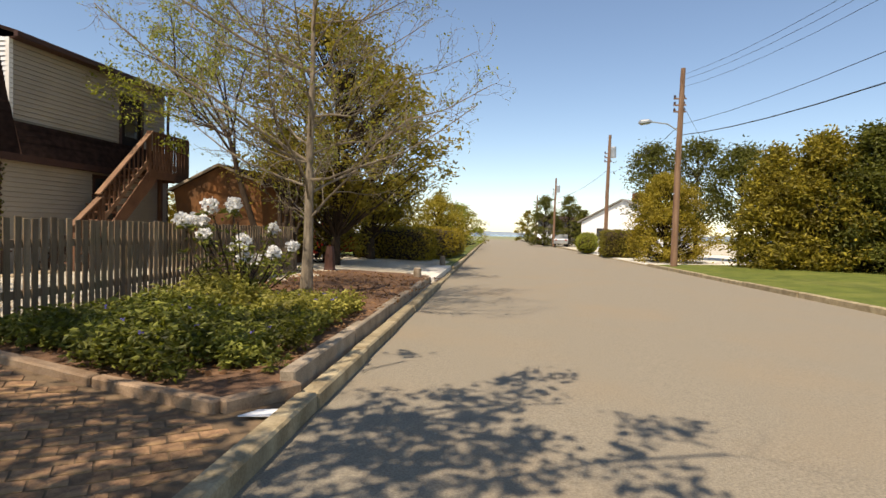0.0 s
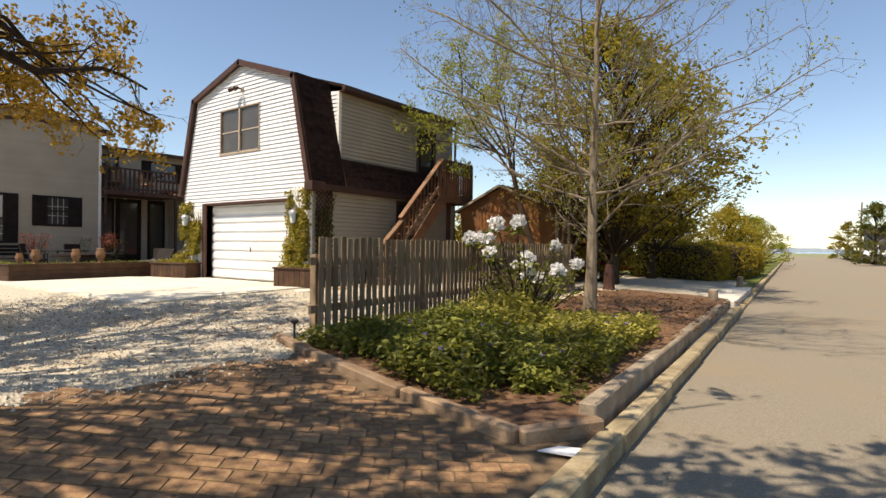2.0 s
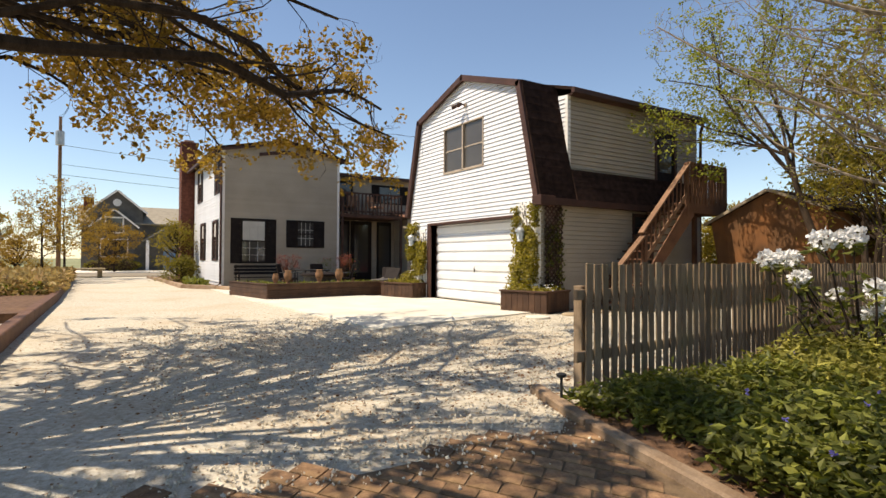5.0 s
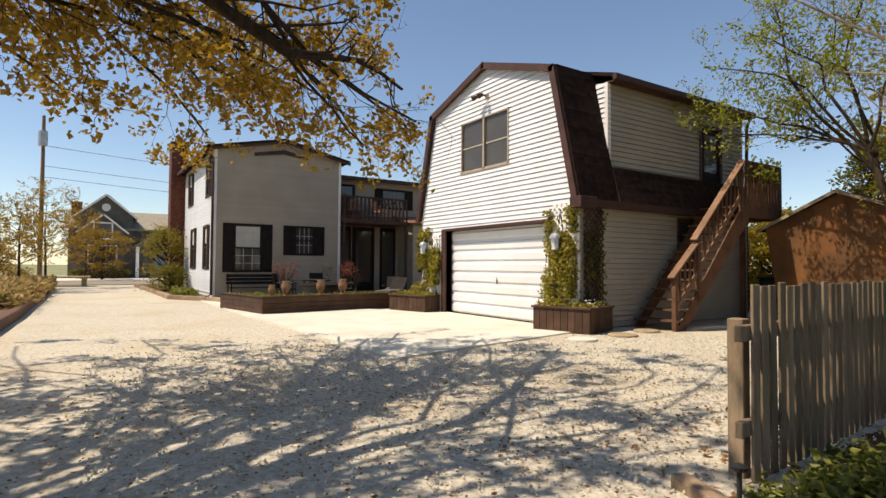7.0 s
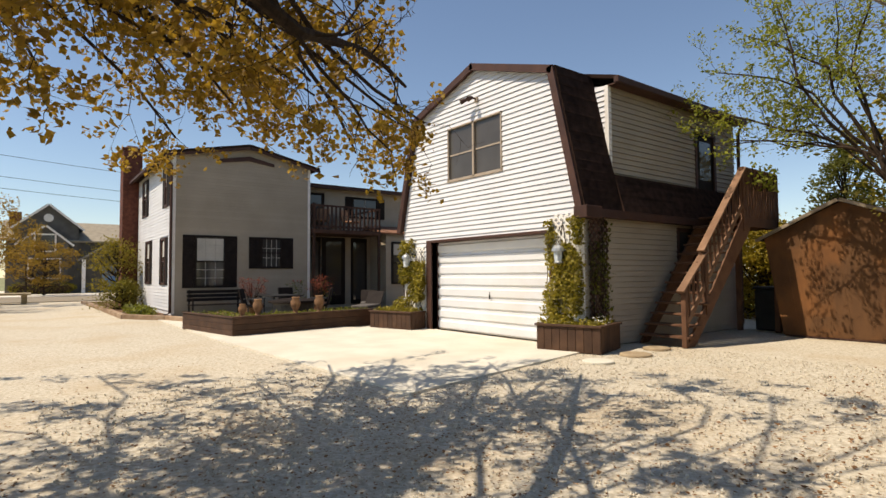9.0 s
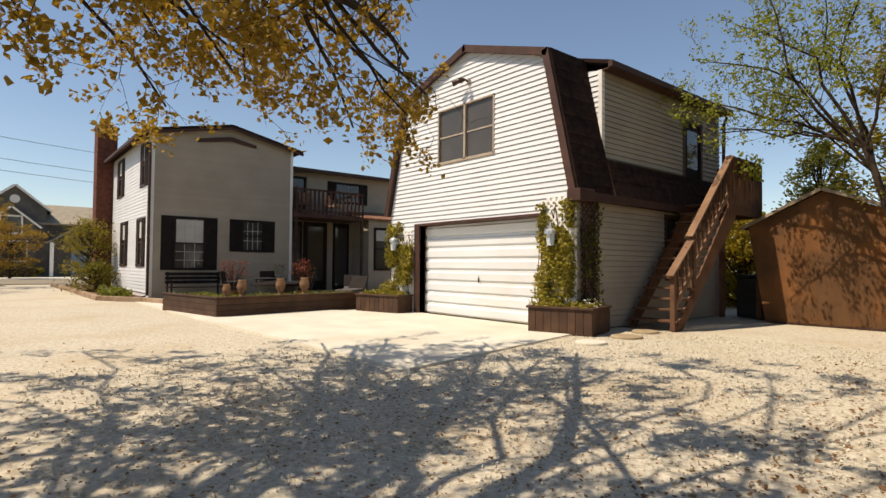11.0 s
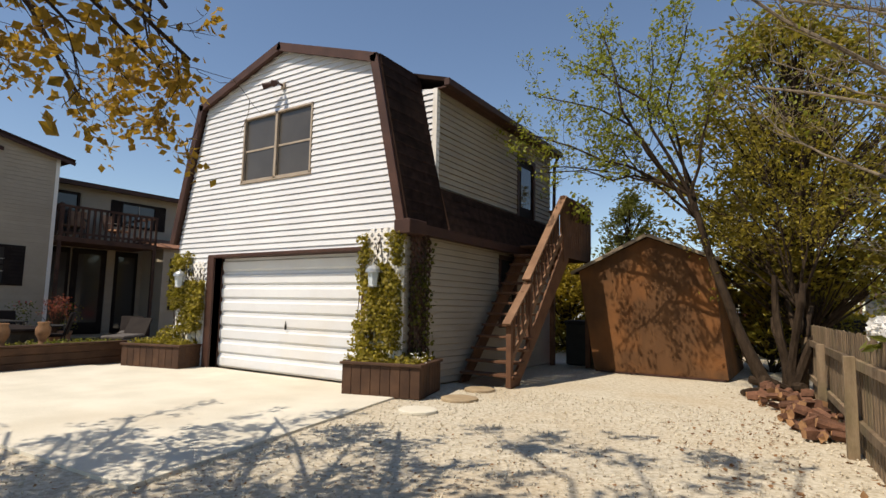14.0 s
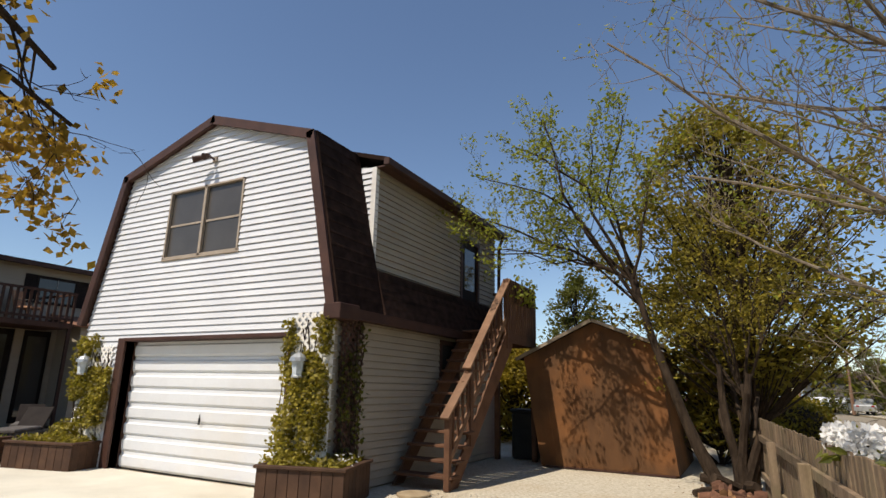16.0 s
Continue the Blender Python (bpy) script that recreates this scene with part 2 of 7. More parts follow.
# ---- building helpers ----
class Acc:
    """Gathers vertices and faces for one mesh."""

    def __init__(self):
        self.v, self.f = [], []

    def box(self, x0, y0, z0, x1, y1, z1, m=None):
        pts = [Vector((x, y, z)) for z in (z0, z1) for x, y in ((x0, y0), (x1, y0), (x1, y1), (x0, y1))]
        self.hexa([m @ p for p in pts] if m else pts)

    def hexa(self, pts):
        k = len(self.v)
        self.v += [tuple(p) for p in pts]
        self.f += [(k + 3, k + 2, k + 1, k), (k + 4, k + 5, k + 6, k + 7)]
        self.f += [(k + i, k + (i + 1) % 4, k + 4 + (i + 1) % 4, k + 4 + i) for i in range(4)]

    def prism(self, ring, shift):
        """A flat outline pushed along the vector shift."""
        k, n = len(self.v), len(ring)
        self.v += [tuple(p) for p in ring] + [tuple(Vector(p) + Vector(shift)) for p in ring]
        self.f += [tuple(range(k + n - 1, k - 1, -1)), tuple(range(k + n, k + 2 * n))]
        self.f += [(k + i, k + (i + 1) % n, k + n + (i + 1) % n, k + n + i) for i in range(n)]

    def tube(self, pts, radii, n=6):
        k = len(self.v)
        up = Vector((0.123, 0.27, 0.95)).normalized()
        for i, p in enumerate(pts):
            d = (Vector(pts[min(i + 1, len(pts) - 1)]) - Vector(pts[max(i - 1, 0)])).normalized()
            a = d.cross(up)
            a = a.normalized() if a.length > 0.05 else Vector((1, 0, 0))
            b = d.cross(a)
            for j in range(n):
                w = 2 * math.pi * j / n
                self.v.append(tuple(Vector(p) + (a * math.cos(w) + b * math.sin(w)) * radii[i]))
        for i in range(len(pts) - 1):
            for j in range(n):
                self.f.append((k + i * n + j, k + i * n + (j + 1) % n, k + (i + 1) * n + (j + 1) % n, k + (i + 1) * n + j))
        self.f.append(tuple(k + j for j in range(n)))
        self.f.append(tuple(k + (len(pts) - 1) * n + j for j in reversed(range(n))))

    def lathe(self, profile, n=16, at=(0, 0, 0)):
        k = len(self.v)
        for r, z in profile:
            for j in range(n):
                w = 2 * math.pi * j / n
                self.v.append((at[0] + r * math.cos(w), at[1] + r * math.sin(w), at[2] + z))
        for i in range(len(profile) - 1):
            for j in range(n):
                self.f.append((k + i * n + j, k + i * n + (j + 1) % n, k + (i + 1) * n + (j + 1) % n, k + (i + 1) * n + j))
        self.f.append(tuple(k + j for j in reversed(range(n))))
        self.f.append(tuple(k + (len(profile) - 1) * n + j for j in range(n)))

    def leaf(self, p, size, rnd, flat=0.0, narrow=0.55):
        """A small folded leaf with four corners."""
        d = Vector((rnd.gauss(0, 1), rnd.gauss(0, 1), rnd.gauss(0, 1) * (1 - flat))).normalized()
        s = d.cross(Vector((rnd.gauss(0, 1), rnd.gauss(0, 1), rnd.gauss(0, 1) + 2 * flat)))
        s = s.normalized() if s.length > 0.01 else Vector((1, 0, 0))
        k, p = len(self.v), Vector(p)
        fold = d.cross(s) * size * 0.12
        self.v += [tuple(p), tuple(p + d * size * 0.5 + s * size * narrow * 0.5 + fold), tuple(p + d * size), tuple(p + d * size * 0.5 - s * size * narrow * 0.5 + fold)]
        self.f += [(k, k + 1, k + 2), (k, k + 2, k + 3)]

    def mesh(self, name):
        me = bpy.data.meshes.new(name)
        me.from_pydata(self.v, [], self.f)
        me.update()
        return me


def part(name, acc, material, parent=None, label="", bevel=0.0, smooth=False, kind=""):
    """One mesh object, under a thing or a part when parent is given."""
    me = acc.mesh(name) if isinstance(acc, Acc) else acc
    if bevel or smooth:
        b = bmesh.new()
        b.from_mesh(me)
        if bevel:
            bmesh.ops.bevel(b, geom=list(b.edges), offset=bevel, segments=1, affect="EDGES", clamp_overlap=True)
        for face in b.faces:
            face.smooth = smooth
        b.to_mesh(me)
        b.free()
    if material and not me.materials:
        me.materials.append(material)
    ob = new(name, me)
    if parent:
        ob.parent = parent
    return tagged(ob, label, kind=kind)


def thing(name, label, category, group="", kind="", at=None):
    ob = new(name)
    ob.empty_display_size = 0.1
    if at:
        ob.matrix_basis = at
    return tagged(ob, label, category, group, kind)


def boxpart(name, x0, y0, z0, x1, y1, z1, material, parent=None, label="", bevel=0.0, m=None, kind=""):
    a = Acc()
    a.box(x0, y0, z0, x1, y1, z1, m)
    return part(name, a, material, parent, label, bevel, kind=kind)


def structure(name, acc, material, label, category):
    return tagged(part(name, acc, material), label, category, kind="structure")


def smooth_step(x):
    x = min(1.0, max(0.0, x))
    return x * x * (3 - 2 * x)


def yard_z(x, y):
    """The yard falls gently towards the street."""
    return -0.30 * smooth_step((x + 5.6) / 3.9)


# street: a line along the near kerb, turned a little to the left
STREET_AT, STREET_TURN = Vector((-1.50, 4.6, 0)), radians(4.2)
STREET = Matrix.Translation(STREET_AT) @ Matrix.Rotation(STREET_TURN, 4, "Z")
ROAD_Z, WIDTH = -0.40, 9.1


def street(u, v, z):
    """u metres across from the near kerb face, v metres along the street."""
    return STREET @ Vector((u, v, z))


PAD = [(-23.9, 4.85), (-16.5, 4.8), (-9.75, 5.05), (-10.75, 9.6), (-17.1, 9.6), (-17.1, 8.4), (-23.9, 5.45)]


def PAD_IN(x, y):
    return -17 < x < -9.75 - (y - 5.05) * 0.22 and 4.85 < y < 9.6

# ---- ground, road, yard ----
a = Acc()
a.v = [(-3000, -3000, -0.62), (3000, -3000, -0.62), (3000, 420, -0.62), (-3000, 420, -0.62)]
a.f = [(0, 1, 2, 3)]
structure("ground", a, EARTH, "open flat ground around the houses", "ground")
a = Acc()
a.v = [(-4000, 420, -1.2), (4000, 420, -1.2), (4000, 4800, -1.2), (-4000, 4800, -1.2)]
a.f = [(0, 1, 2, 3)]
structure("water", a, WATER, "blue-grey bay water beyond the street's end", "water")
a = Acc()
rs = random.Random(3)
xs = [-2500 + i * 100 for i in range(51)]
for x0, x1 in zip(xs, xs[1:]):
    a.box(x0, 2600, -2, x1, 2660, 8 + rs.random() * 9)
structure("backdrop", a, HAZED_LAND, "low shore across the bay with haze put into its colour", "backdrop")

a = Acc()
n = 60
for i in range(n + 1):
    v = -40 + 190 * i / n
    for u in (0.0, WIDTH * 0.5, WIDTH):
        a.v.append(tuple(street(u, v, ROAD_Z + (0.06 if u == WIDTH * 0.5 else 0))))
for i in range(n):
    for j in range(2):
        k = i * 3 + j
        a.f.append((k, k + 1, k + 4, k + 3))
structure("road", a, ASPHALT, "sun-bleached tan asphalt street with fine cracks", "road")

# the gravel yard, one sheet with small unevenness
a = Acc()
x0, x1, y0, y1, step = -52.0, -1.6, -12.0, 24.0, 0.4
nx, ny = int((x1 - x0) / step), int((y1 - y0) / step)
for j in range(ny + 1):
    for i in range(nx + 1):
        x, y = x0 + i * step, y0 + j * step
        lim = (STREET @ Vector((0, (y - STREET_AT.y), 0))).x - 0.16
        x = min(x, lim)
        a.v.append((x, y, yard_z(x, y) - 0.012 + 0.012 * noise.noise(Vector((x * 0.9, y * 0.9, 0)))))
for j in range(ny):
    for i in range(nx):
        k = j * (nx + 1) + i
        a.f.append((k, k + 1, k + nx + 2, k + nx + 1))
yard = structure("driveway_gravel", a, GRAVEL, "pale crushed-stone driveway with tan worn patches", "gravel driveway")

# loose stones on the yard near the walk
rs = random.Random(8)
a = Acc()
for i in range(16500):
    x, y = -12 + 7.0 * rs.random() ** 0.8, 1.6 + rs.random() * 9.5
    if i > 14300:
        x, y = -4.72 + rs.gauss(0, 0.2), rs.uniform(-1.5, 4.3)
    if y > 9.2 and x < -10.2:
        continue
    if PAD_IN(x, y):
        continue
    s = 0.006 + 0.014 * rs.random() ** 2
    m = Matrix.Translation((x, y, yard_z(x, y) + (0.012 if x > -4.6 else 0))) @ Euler((rs.random() * 3, rs.random() * 3, rs.random() * 6)).to_matrix().to_4x4()
    k = len(a.v)
    for q in ((1, 0, 0), (-1, 0, 0), (0, .8, 0), (0, -.8, 0), (0, 0, .6), (0, 0, -.6)):
        a.v.append(tuple(m @ (Vector(q) * s * (0.8 + 0.4 * rs.random()))))
    a.f += [(k + p, k + q, k + r) for p, q, r in ((0, 2, 4), (2, 1, 4), (1, 3, 4), (3, 0, 4), (2, 0, 5), (1, 2, 5), (3, 1, 5), (0, 3, 5))]
tagged(part("loose_gravel", a, STONE_CHIP), "loose pale stone chips scattered on the driveway", "gravel", kind="stuff")

# concrete pad before the garage
a = Acc()
a.prism([(x, y, -0.10) for x, y in PAD], (0, 0, 0.115))
structure("concrete_pad", a, CONCRETE, "smooth cream concrete pad before the garage", "concrete slab")
a = Acc()
a.prism([(x, y, -0.10) for x, y in ((-24.1, 5.6), (-18.2, 8.0), (-17.2, 9.5), (-17.0, 15.0), (-25.6, 15.0), (-25.6, 10.2), (-24.1, 10.2))], (0, 0, 0.108))
structure("patio", a, PAVER_JOINT, "dark brick patio beside the house", "patio")


# ---- kerbs ----
def kerb_run(u0, u1, z0, z1, v0, v1, length, name, material, parent, rs, jitter=0.012):
    v = v0
    while v < v1:
        w = min(v1, v + length * (0.9 + 0.2 * rs.random()))
        j = [rs.uniform(-jitter, jitter) for _ in range(3)]
        a = Acc()
        pts = [street(uu, vv, zz) for zz in (z0, z1 + j[1]) for uu, vv in ((u0 + j[0], v + 0.006), (u1 + j[0], v + 0.006), (u1 + j[2], w - 0.006), (u0 + j[2], w - 0.006))]
        a.hexa(pts)
        part(name, a, material, parent, bevel=0.018)
        v = w


rs = random.Random(4)
kerb = thing("kerb", "worn tan concrete street kerb in long stones", "kerb", kind="structure")
kerb_run(-0.17, 0.0, -0.62, -0.265, -9.0, 10.2, 1.8, "kerb_stone", KERB, kerb, rs)
kerb_run(-0.17, 0.0, -0.62, -0.34, 10.2, 16.6, 2.2, "kerb_stone", KERB, kerb, rs)
kerb_run(-0.17, 0.0, -0.62, -0.235, 16.6, 90, 4.0, "kerb_stone", KERB, kerb, rs)
kerb = thing("kerb", "pale concrete kerb along the lawn", "kerb", kind="structure")
kerb_run(WIDTH, WIDTH + 0.17, -0.62, -0.27, -12, 24.0, 3.0, "kerb_stone", KERB, kerb, rs)
kerb_run(WIDTH, WIDTH + 0.17, -0.62, -0.36, 24.0, 44.0, 3.0, "kerb_stone", KERB, kerb, rs)
kerb_run(WIDTH, WIDTH + 0.17, -0.62, -0.27, 44.0, 120, 6.0, "kerb_stone", KERB, kerb, rs)

# lawn across the street and its white drive
a = Acc()
n = 40
for i in range(n + 1):
    v = -20 + 43.6 * i / n
    for k, u in enumerate((WIDTH + 0.17, WIDTH + 2, WIDTH + 5, WIDTH + 12, WIDTH + 60)):
        a.v.append(tuple(street(u, v, (-0.29, -0.24, -0.2, -0.18, -0.2)[k])))
for i in range(n):
    for j in range(4):
        k = i * 5 + j
        a.f.append((k, k + 1, k + 6, k + 5))
structure("lawn", a, LAWN, "sunlit mown green lawn across the street", "lawn")
a = Acc()
a.hexa([street(u, v, z) for z in (-0.6, -0.33) for u, v in ((WIDTH + 0.17, 24.0), (WIDTH + 12, 24.0), (WIDTH + 12, 44.0), (WIDTH + 0.17, 44.0))])
structure("pavement", a, WALK, "bright white concrete drive across the street", "driveway")
a = Acc()
a.hexa([street(u, v, z) for z in (-0.6, -0.3) for u, v in ((WIDTH + 0.17, 44.0), (WIDTH + 60, 44.0), (WIDTH + 60, 150.0), (WIDTH + 0.17, 150.0))])
structure("verge", a, GRAVEL, "pale sandy verge further up the street", "verge")
a = Acc()
a.hexa([street(u, v, z) for z in (-0.6, -0.19) for u, v in ((-14, 10.3), (-0.17, 10.3), (-0.17, 16.5), (-14, 16.5))])
structure("side_drive", a, WALK, "pale concrete drive of the next house", "driveway")
a = Acc()
a.hexa([street(u, v, z) for z in (-0.6, -0.2) for u, v in ((-40, 16.5), (-0.17, 16.5), (-0.17, 100), (-40, 100))])
structure("lawn", a, LAWN, "green grass strip beside the kerb", "lawn")

# ---- planting bed beside the street ----
BED = [(-5.05, 4.55), (-3.6, 4.2), (-2.05, 4.02), (-1.72, 4.55), (-2.42, 14.6), (-5.9, 15.2), (-5.55, 11.0)]


def bed_z(x, y):
    """Mulch surface: level with the yard at the fence, a timber's height above the kerb at the street."""
    fall = 0.18 - 0.09 * smooth_step((y - 4.6) / 2.2)
    return -0.03 - fall * smooth_step((x + 5.2) / 3.0) + 0.03 * smooth_step((y - 4.2) / 0.5) * noise.noise(Vector((x * 1.3, y * 1.3, 5)))


def inside(poly, x, y):
    hit, n = False, len(poly)
    for i in range(n):
        (xa, ya), (xb, yb) = poly[i], poly[(i + 1) % n]
        if (ya > y) != (yb > y) and x < (xb - xa) * (y - ya) / (yb - ya) + xa:
            hit = not hit
    return hit


a = Acc()
ny, nx = 70, 26
for j in range(ny + 1):
    for i in range(nx + 1):
        x = -5.3 + 3.68 * i / nx
        y0 = 4.42 - 0.40 * (x + 5.3) if x < -4.75 else 4.20 - 0.085 * (x + 4.75) if x < -3.6 else 4.10 - 0.12 * (x + 3.6)
        y0 += 0.9 * max(0, x + 2.05)
        y = y0 + (14.9 - y0) * j / ny
        x = min(x - 0.07 * (y - 4.8) * (x < -4.9), (STREET @ Vector((-0.28, y - STREET_AT.y, 0))).x)
        a.v.append((x, y, bed_z(x, y)))
for j in range(ny):
    for i in range(nx):
        k = j * (nx + 1) + i
        a.f.append((k, k + 1, k + nx + 2, k + nx + 1))
structure("planting_bed", a, SOIL, "brown mulch bed strewn with dry leaves", "flower bed")


def timber(p, q, width, z0, z1, material, parent, name="timber", z2=None):
    p, q = Vector((*p, 0)), Vector((*q, 0))
    d = (q - p).normalized()
    s = Vector((-d.y, d.x, 0)) * width * 0.5
    p, q = p + d * 0.008, q - d * 0.008
    a = Acc()
    zq = z1 if z2 is None else z2
    a.hexa([v + Vector((0, 0, z)) for k in (0, 1) for v, z in zip((p - s, q - s, q + s, p + s), (z0,) * 4 if k == 0 else (z1, zq, zq, z1))])
    part(name, a, material, parent, bevel=0.015)


edge = thing("bed_edging", "weathered landscape timbers edging the planting bed", "timber edging")
rs = random.Random(5)
front = [(-5.30, 4.42), (-4.45, 4.17), (-3.15, 4.04), (-2.02, 3.90), (-1.66, 4.45)]
for i, (p, q) in enumerate(zip(front, front[1:])):
    zb = yard_z(*p) - 0.12
    lift = (0.06, 0.07, 0.08, 0.10, 0.12)
    timber(p, q, 0.115, zb - 0.15, yard_z(*p) + lift[i], TIMBER, edge, z2=yard_z(*q) + lift[i + 1])
v = -0.1
while v < 9.9:
    w = v + rs.uniform(1.5, 2.3)
    p, q = street(-0.29, v, 0), street(-0.29, min(w, 9.95), 0)
    timber((p.x, p.y), (q.x, q.y), 0.135, -0.55, -0.115 + rs.uniform(-0.008, 0.008), GREY_TIMBER, edge)
    v = w


# ---- garage ----
def cut(intervals, holes):
    out = []
    for s, e in intervals:
        segs = [(s, e)]
        for h0, h1 in holes:
            segs = [q for p0, p1 in segs for q in ((p0, min(p1, h0)), (max(p0, h1), p1)) if q[1] - q[0] > 0.02]
        out += segs
    return out


def siding(parent, origin, along, normal, z0, z1, pitch, span, holes, material, name="siding_board", lip=0.025, gap=0.010):
    """Lapped boards: each a wedge, proud at its foot. span(z) gives the run at a height; holes are (s0, s1, z0, z1)."""
    o, u, nrm = Vector(origin), Vector(along), Vector(normal)
    z = z0
    while z < z1 - 0.01:
        top = min(z + pitch, z1)
        mid = (z + top) / 2
        for (s, e), (st, et) in zip(cut([span(z)], [(h[0], h[1]) for h in holes if h[2] < mid < h[3]]), cut([span(top)], [(h[0], h[1]) for h in holes if h[2] < mid < h[3]])):
            a = Acc()
            low, high = lip, 0.004
            pts = []
            for w, lo in ((z, low), (top - gap, high)):
                ss, ee = (s, e) if w == z else (st, et)
                pts += [o + u * ss + nrm * lo + Vector((0, 0, w)), o + u * ee + nrm * lo + Vector((0, 0, w)), o + u * ee - nrm * 0.01 + Vector((0, 0, w)), o + u * ss - nrm * 0.01 + Vector((0, 0, w))]
            a.hexa(pts)
            part(name, a, material, parent)
        z += pitch


GX0, GX1, GF, GB = -16.72, -10.92, 9.53, 15.6
PEAK, BRK_Z, EAVE_Z = (-13.79, 6.02), 5.26, 2.50
BRK_R, BRK_L = -11.45, -16.13
EAVE_R, EAVE_L = -10.80, -16.84


def gambrel(z):
    """Left and right limits of the front wall at a height."""
    if z <= EAVE_Z:
        return GX0, GX1
    if z <= BRK_Z:
        k = (z - EAVE_Z) / (BRK_Z - EAVE_Z)
        return EAVE_L + 0.12 + (BRK_L - EAVE_L) * k, EAVE_R - 0.12 + (BRK_R - EAVE_R) * k
    k = min(1, (z - BRK_Z) / (PEAK[1] - BRK_Z))
    return BRK_L + 0.12 + (PEAK[0] - BRK_L - 0.15) * k, BRK_R - 0.12 + (PEAK[0] - BRK_R + 0.15) * k


garage = thing("garage", "two-storey white-sided garage with a brown gambrel roof", "garage")
DX0, DX1, DZ = -15.50, -11.66, 2.13
WX0, WX1, WZ0, WZ1 = -14.80, -12.93, 3.53, 4.80
a = Acc()
for x0, x1, z0, z1 in ((GX0, DX0, 0, EAVE_Z), (DX1, GX1, 0, EAVE_Z), (DX0, DX1, DZ, EAVE_Z)):
    a.box(x0, GF + 0.012, z0, x1, GF + 0.16, z1)
sl = lambda z, e, b: e + (b - e) * (z - EAVE_Z) / (BRK_Z - EAVE_Z)
for ring in ([(EAVE_L + 0.1, EAVE_Z), (EAVE_R - 0.1, EAVE_Z), (sl(WZ0, EAVE_R, BRK_R) - 0.1, WZ0), (sl(WZ0, EAVE_L, BRK_L) + 0.1, WZ0)],
             [(sl(WZ0, EAVE_L, BRK_L) + 0.1, WZ0), (WX0, WZ0), (WX0, WZ1), (sl(WZ1, EAVE_L, BRK_L) + 0.1, WZ1)],
             [(WX1, WZ0), (sl(WZ0, EAVE_R, BRK_R) - 0.1, WZ0), (sl(WZ1, EAVE_R, BRK_R) - 0.1, WZ1), (WX1, WZ1)],
             [(sl(WZ1, EAVE_L, BRK_L) + 0.1, WZ1), (sl(WZ1, EAVE_R, BRK_R) - 0.1, WZ1), (BRK_R - 0.1, BRK_Z), (PEAK[0], PEAK[1] - 0.06), (BRK_L + 0.1, BRK_Z)]):
    a.prism([(x, GF + 0.012, z) for x, z in ring], (0, 0.14, 0))
front_wall = part("front_wall", a, SIDING, garage, "white clapboard gable wall")
siding(front_wall, (0, GF, 0), (1, 0, 0), (0, -1, 0), 0.02, PEAK[1] - 0.1, 0.106, gambrel, [(DX0 - 0.22, DX1 + 0.05, 0, DZ + 0.055), (WX0, WX1, WZ0, WZ1)], SIDING)
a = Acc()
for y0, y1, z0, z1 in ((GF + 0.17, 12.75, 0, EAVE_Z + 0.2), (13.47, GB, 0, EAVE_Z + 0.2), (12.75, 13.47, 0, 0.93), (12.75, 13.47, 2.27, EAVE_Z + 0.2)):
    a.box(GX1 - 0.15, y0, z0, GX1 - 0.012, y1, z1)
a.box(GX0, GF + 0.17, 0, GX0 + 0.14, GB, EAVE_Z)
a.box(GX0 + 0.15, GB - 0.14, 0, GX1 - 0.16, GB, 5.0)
# shade is painted in here: darker siding than the sunlit front
side_wall = part("side_wall", a, SHADE_BEIGE, garage, "clapboard side wall, its shade put into the cream colour")
siding(side_wall, (GX1, 0, 0), (0, 1, 0), (1, 0, 0), 0.02, EAVE_Z, 0.106, lambda z: (GF + 0.02, GB), [(12.72, 13.5, 0.9, 2.3)], SHADE_BEIGE)
# dormer above the stair side
DOX, DOY0, DOZ1 = -11.02, 10.55, 5.02
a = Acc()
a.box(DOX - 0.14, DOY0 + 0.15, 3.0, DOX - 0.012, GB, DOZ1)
dormer_wall = part("dormer_wall", a, SHADE_BEIGE, garage, "clapboard dormer wall in the same shade-toned cream")
siding(dormer_wall, (DOX, 0, 0), (0, 1, 0), (1, 0, 0), 3.2, DOZ1, 0.106, lambda z: (DOY0, GB), [(13.75, 14.65, 2.6, 4.62)], SHADE_BEIGE)
slope_x = lambda z: EAVE_R + (BRK_R - EAVE_R) * (z - EAVE_Z) / (BRK_Z - EAVE_Z)
a = Acc()
a.prism([(slope_x(3.2) - 0.15, DOY0 + 0.012, 3.2), (DOX - 0.02, DOY0 + 0.012, 3.2), (DOX - 0.02, DOY0 + 0.012, DOZ1), (slope_x(DOZ1) - 0.3, DOY0 + 0.012, DOZ1 + 0.1)], (0, 0.12, 0))
dormer_front = part("dormer_front", a, SIDING, garage, "narrow white dormer cheek")
siding(dormer_front, (0, DOY0, 0), (1, 0, 0), (0, -1, 0), 3.25, DOZ1 + 0.02, 0.106, lambda z: (slope_x(z) - 0.02, DOX), [], SIDING)
boxpart("corner_post", DOX - 0.07, DOY0 - 0.024, 3.2, DOX + 0.022, DOY0 + 0.07, DOZ1, TRIM_WHITE, garage)
boxpart("corner_post", GX1 - 0.07, GF - 0.024, 0.0, GX1 + 0.024, GF + 0.07, EAVE_Z, TRIM_WHITE, garage)


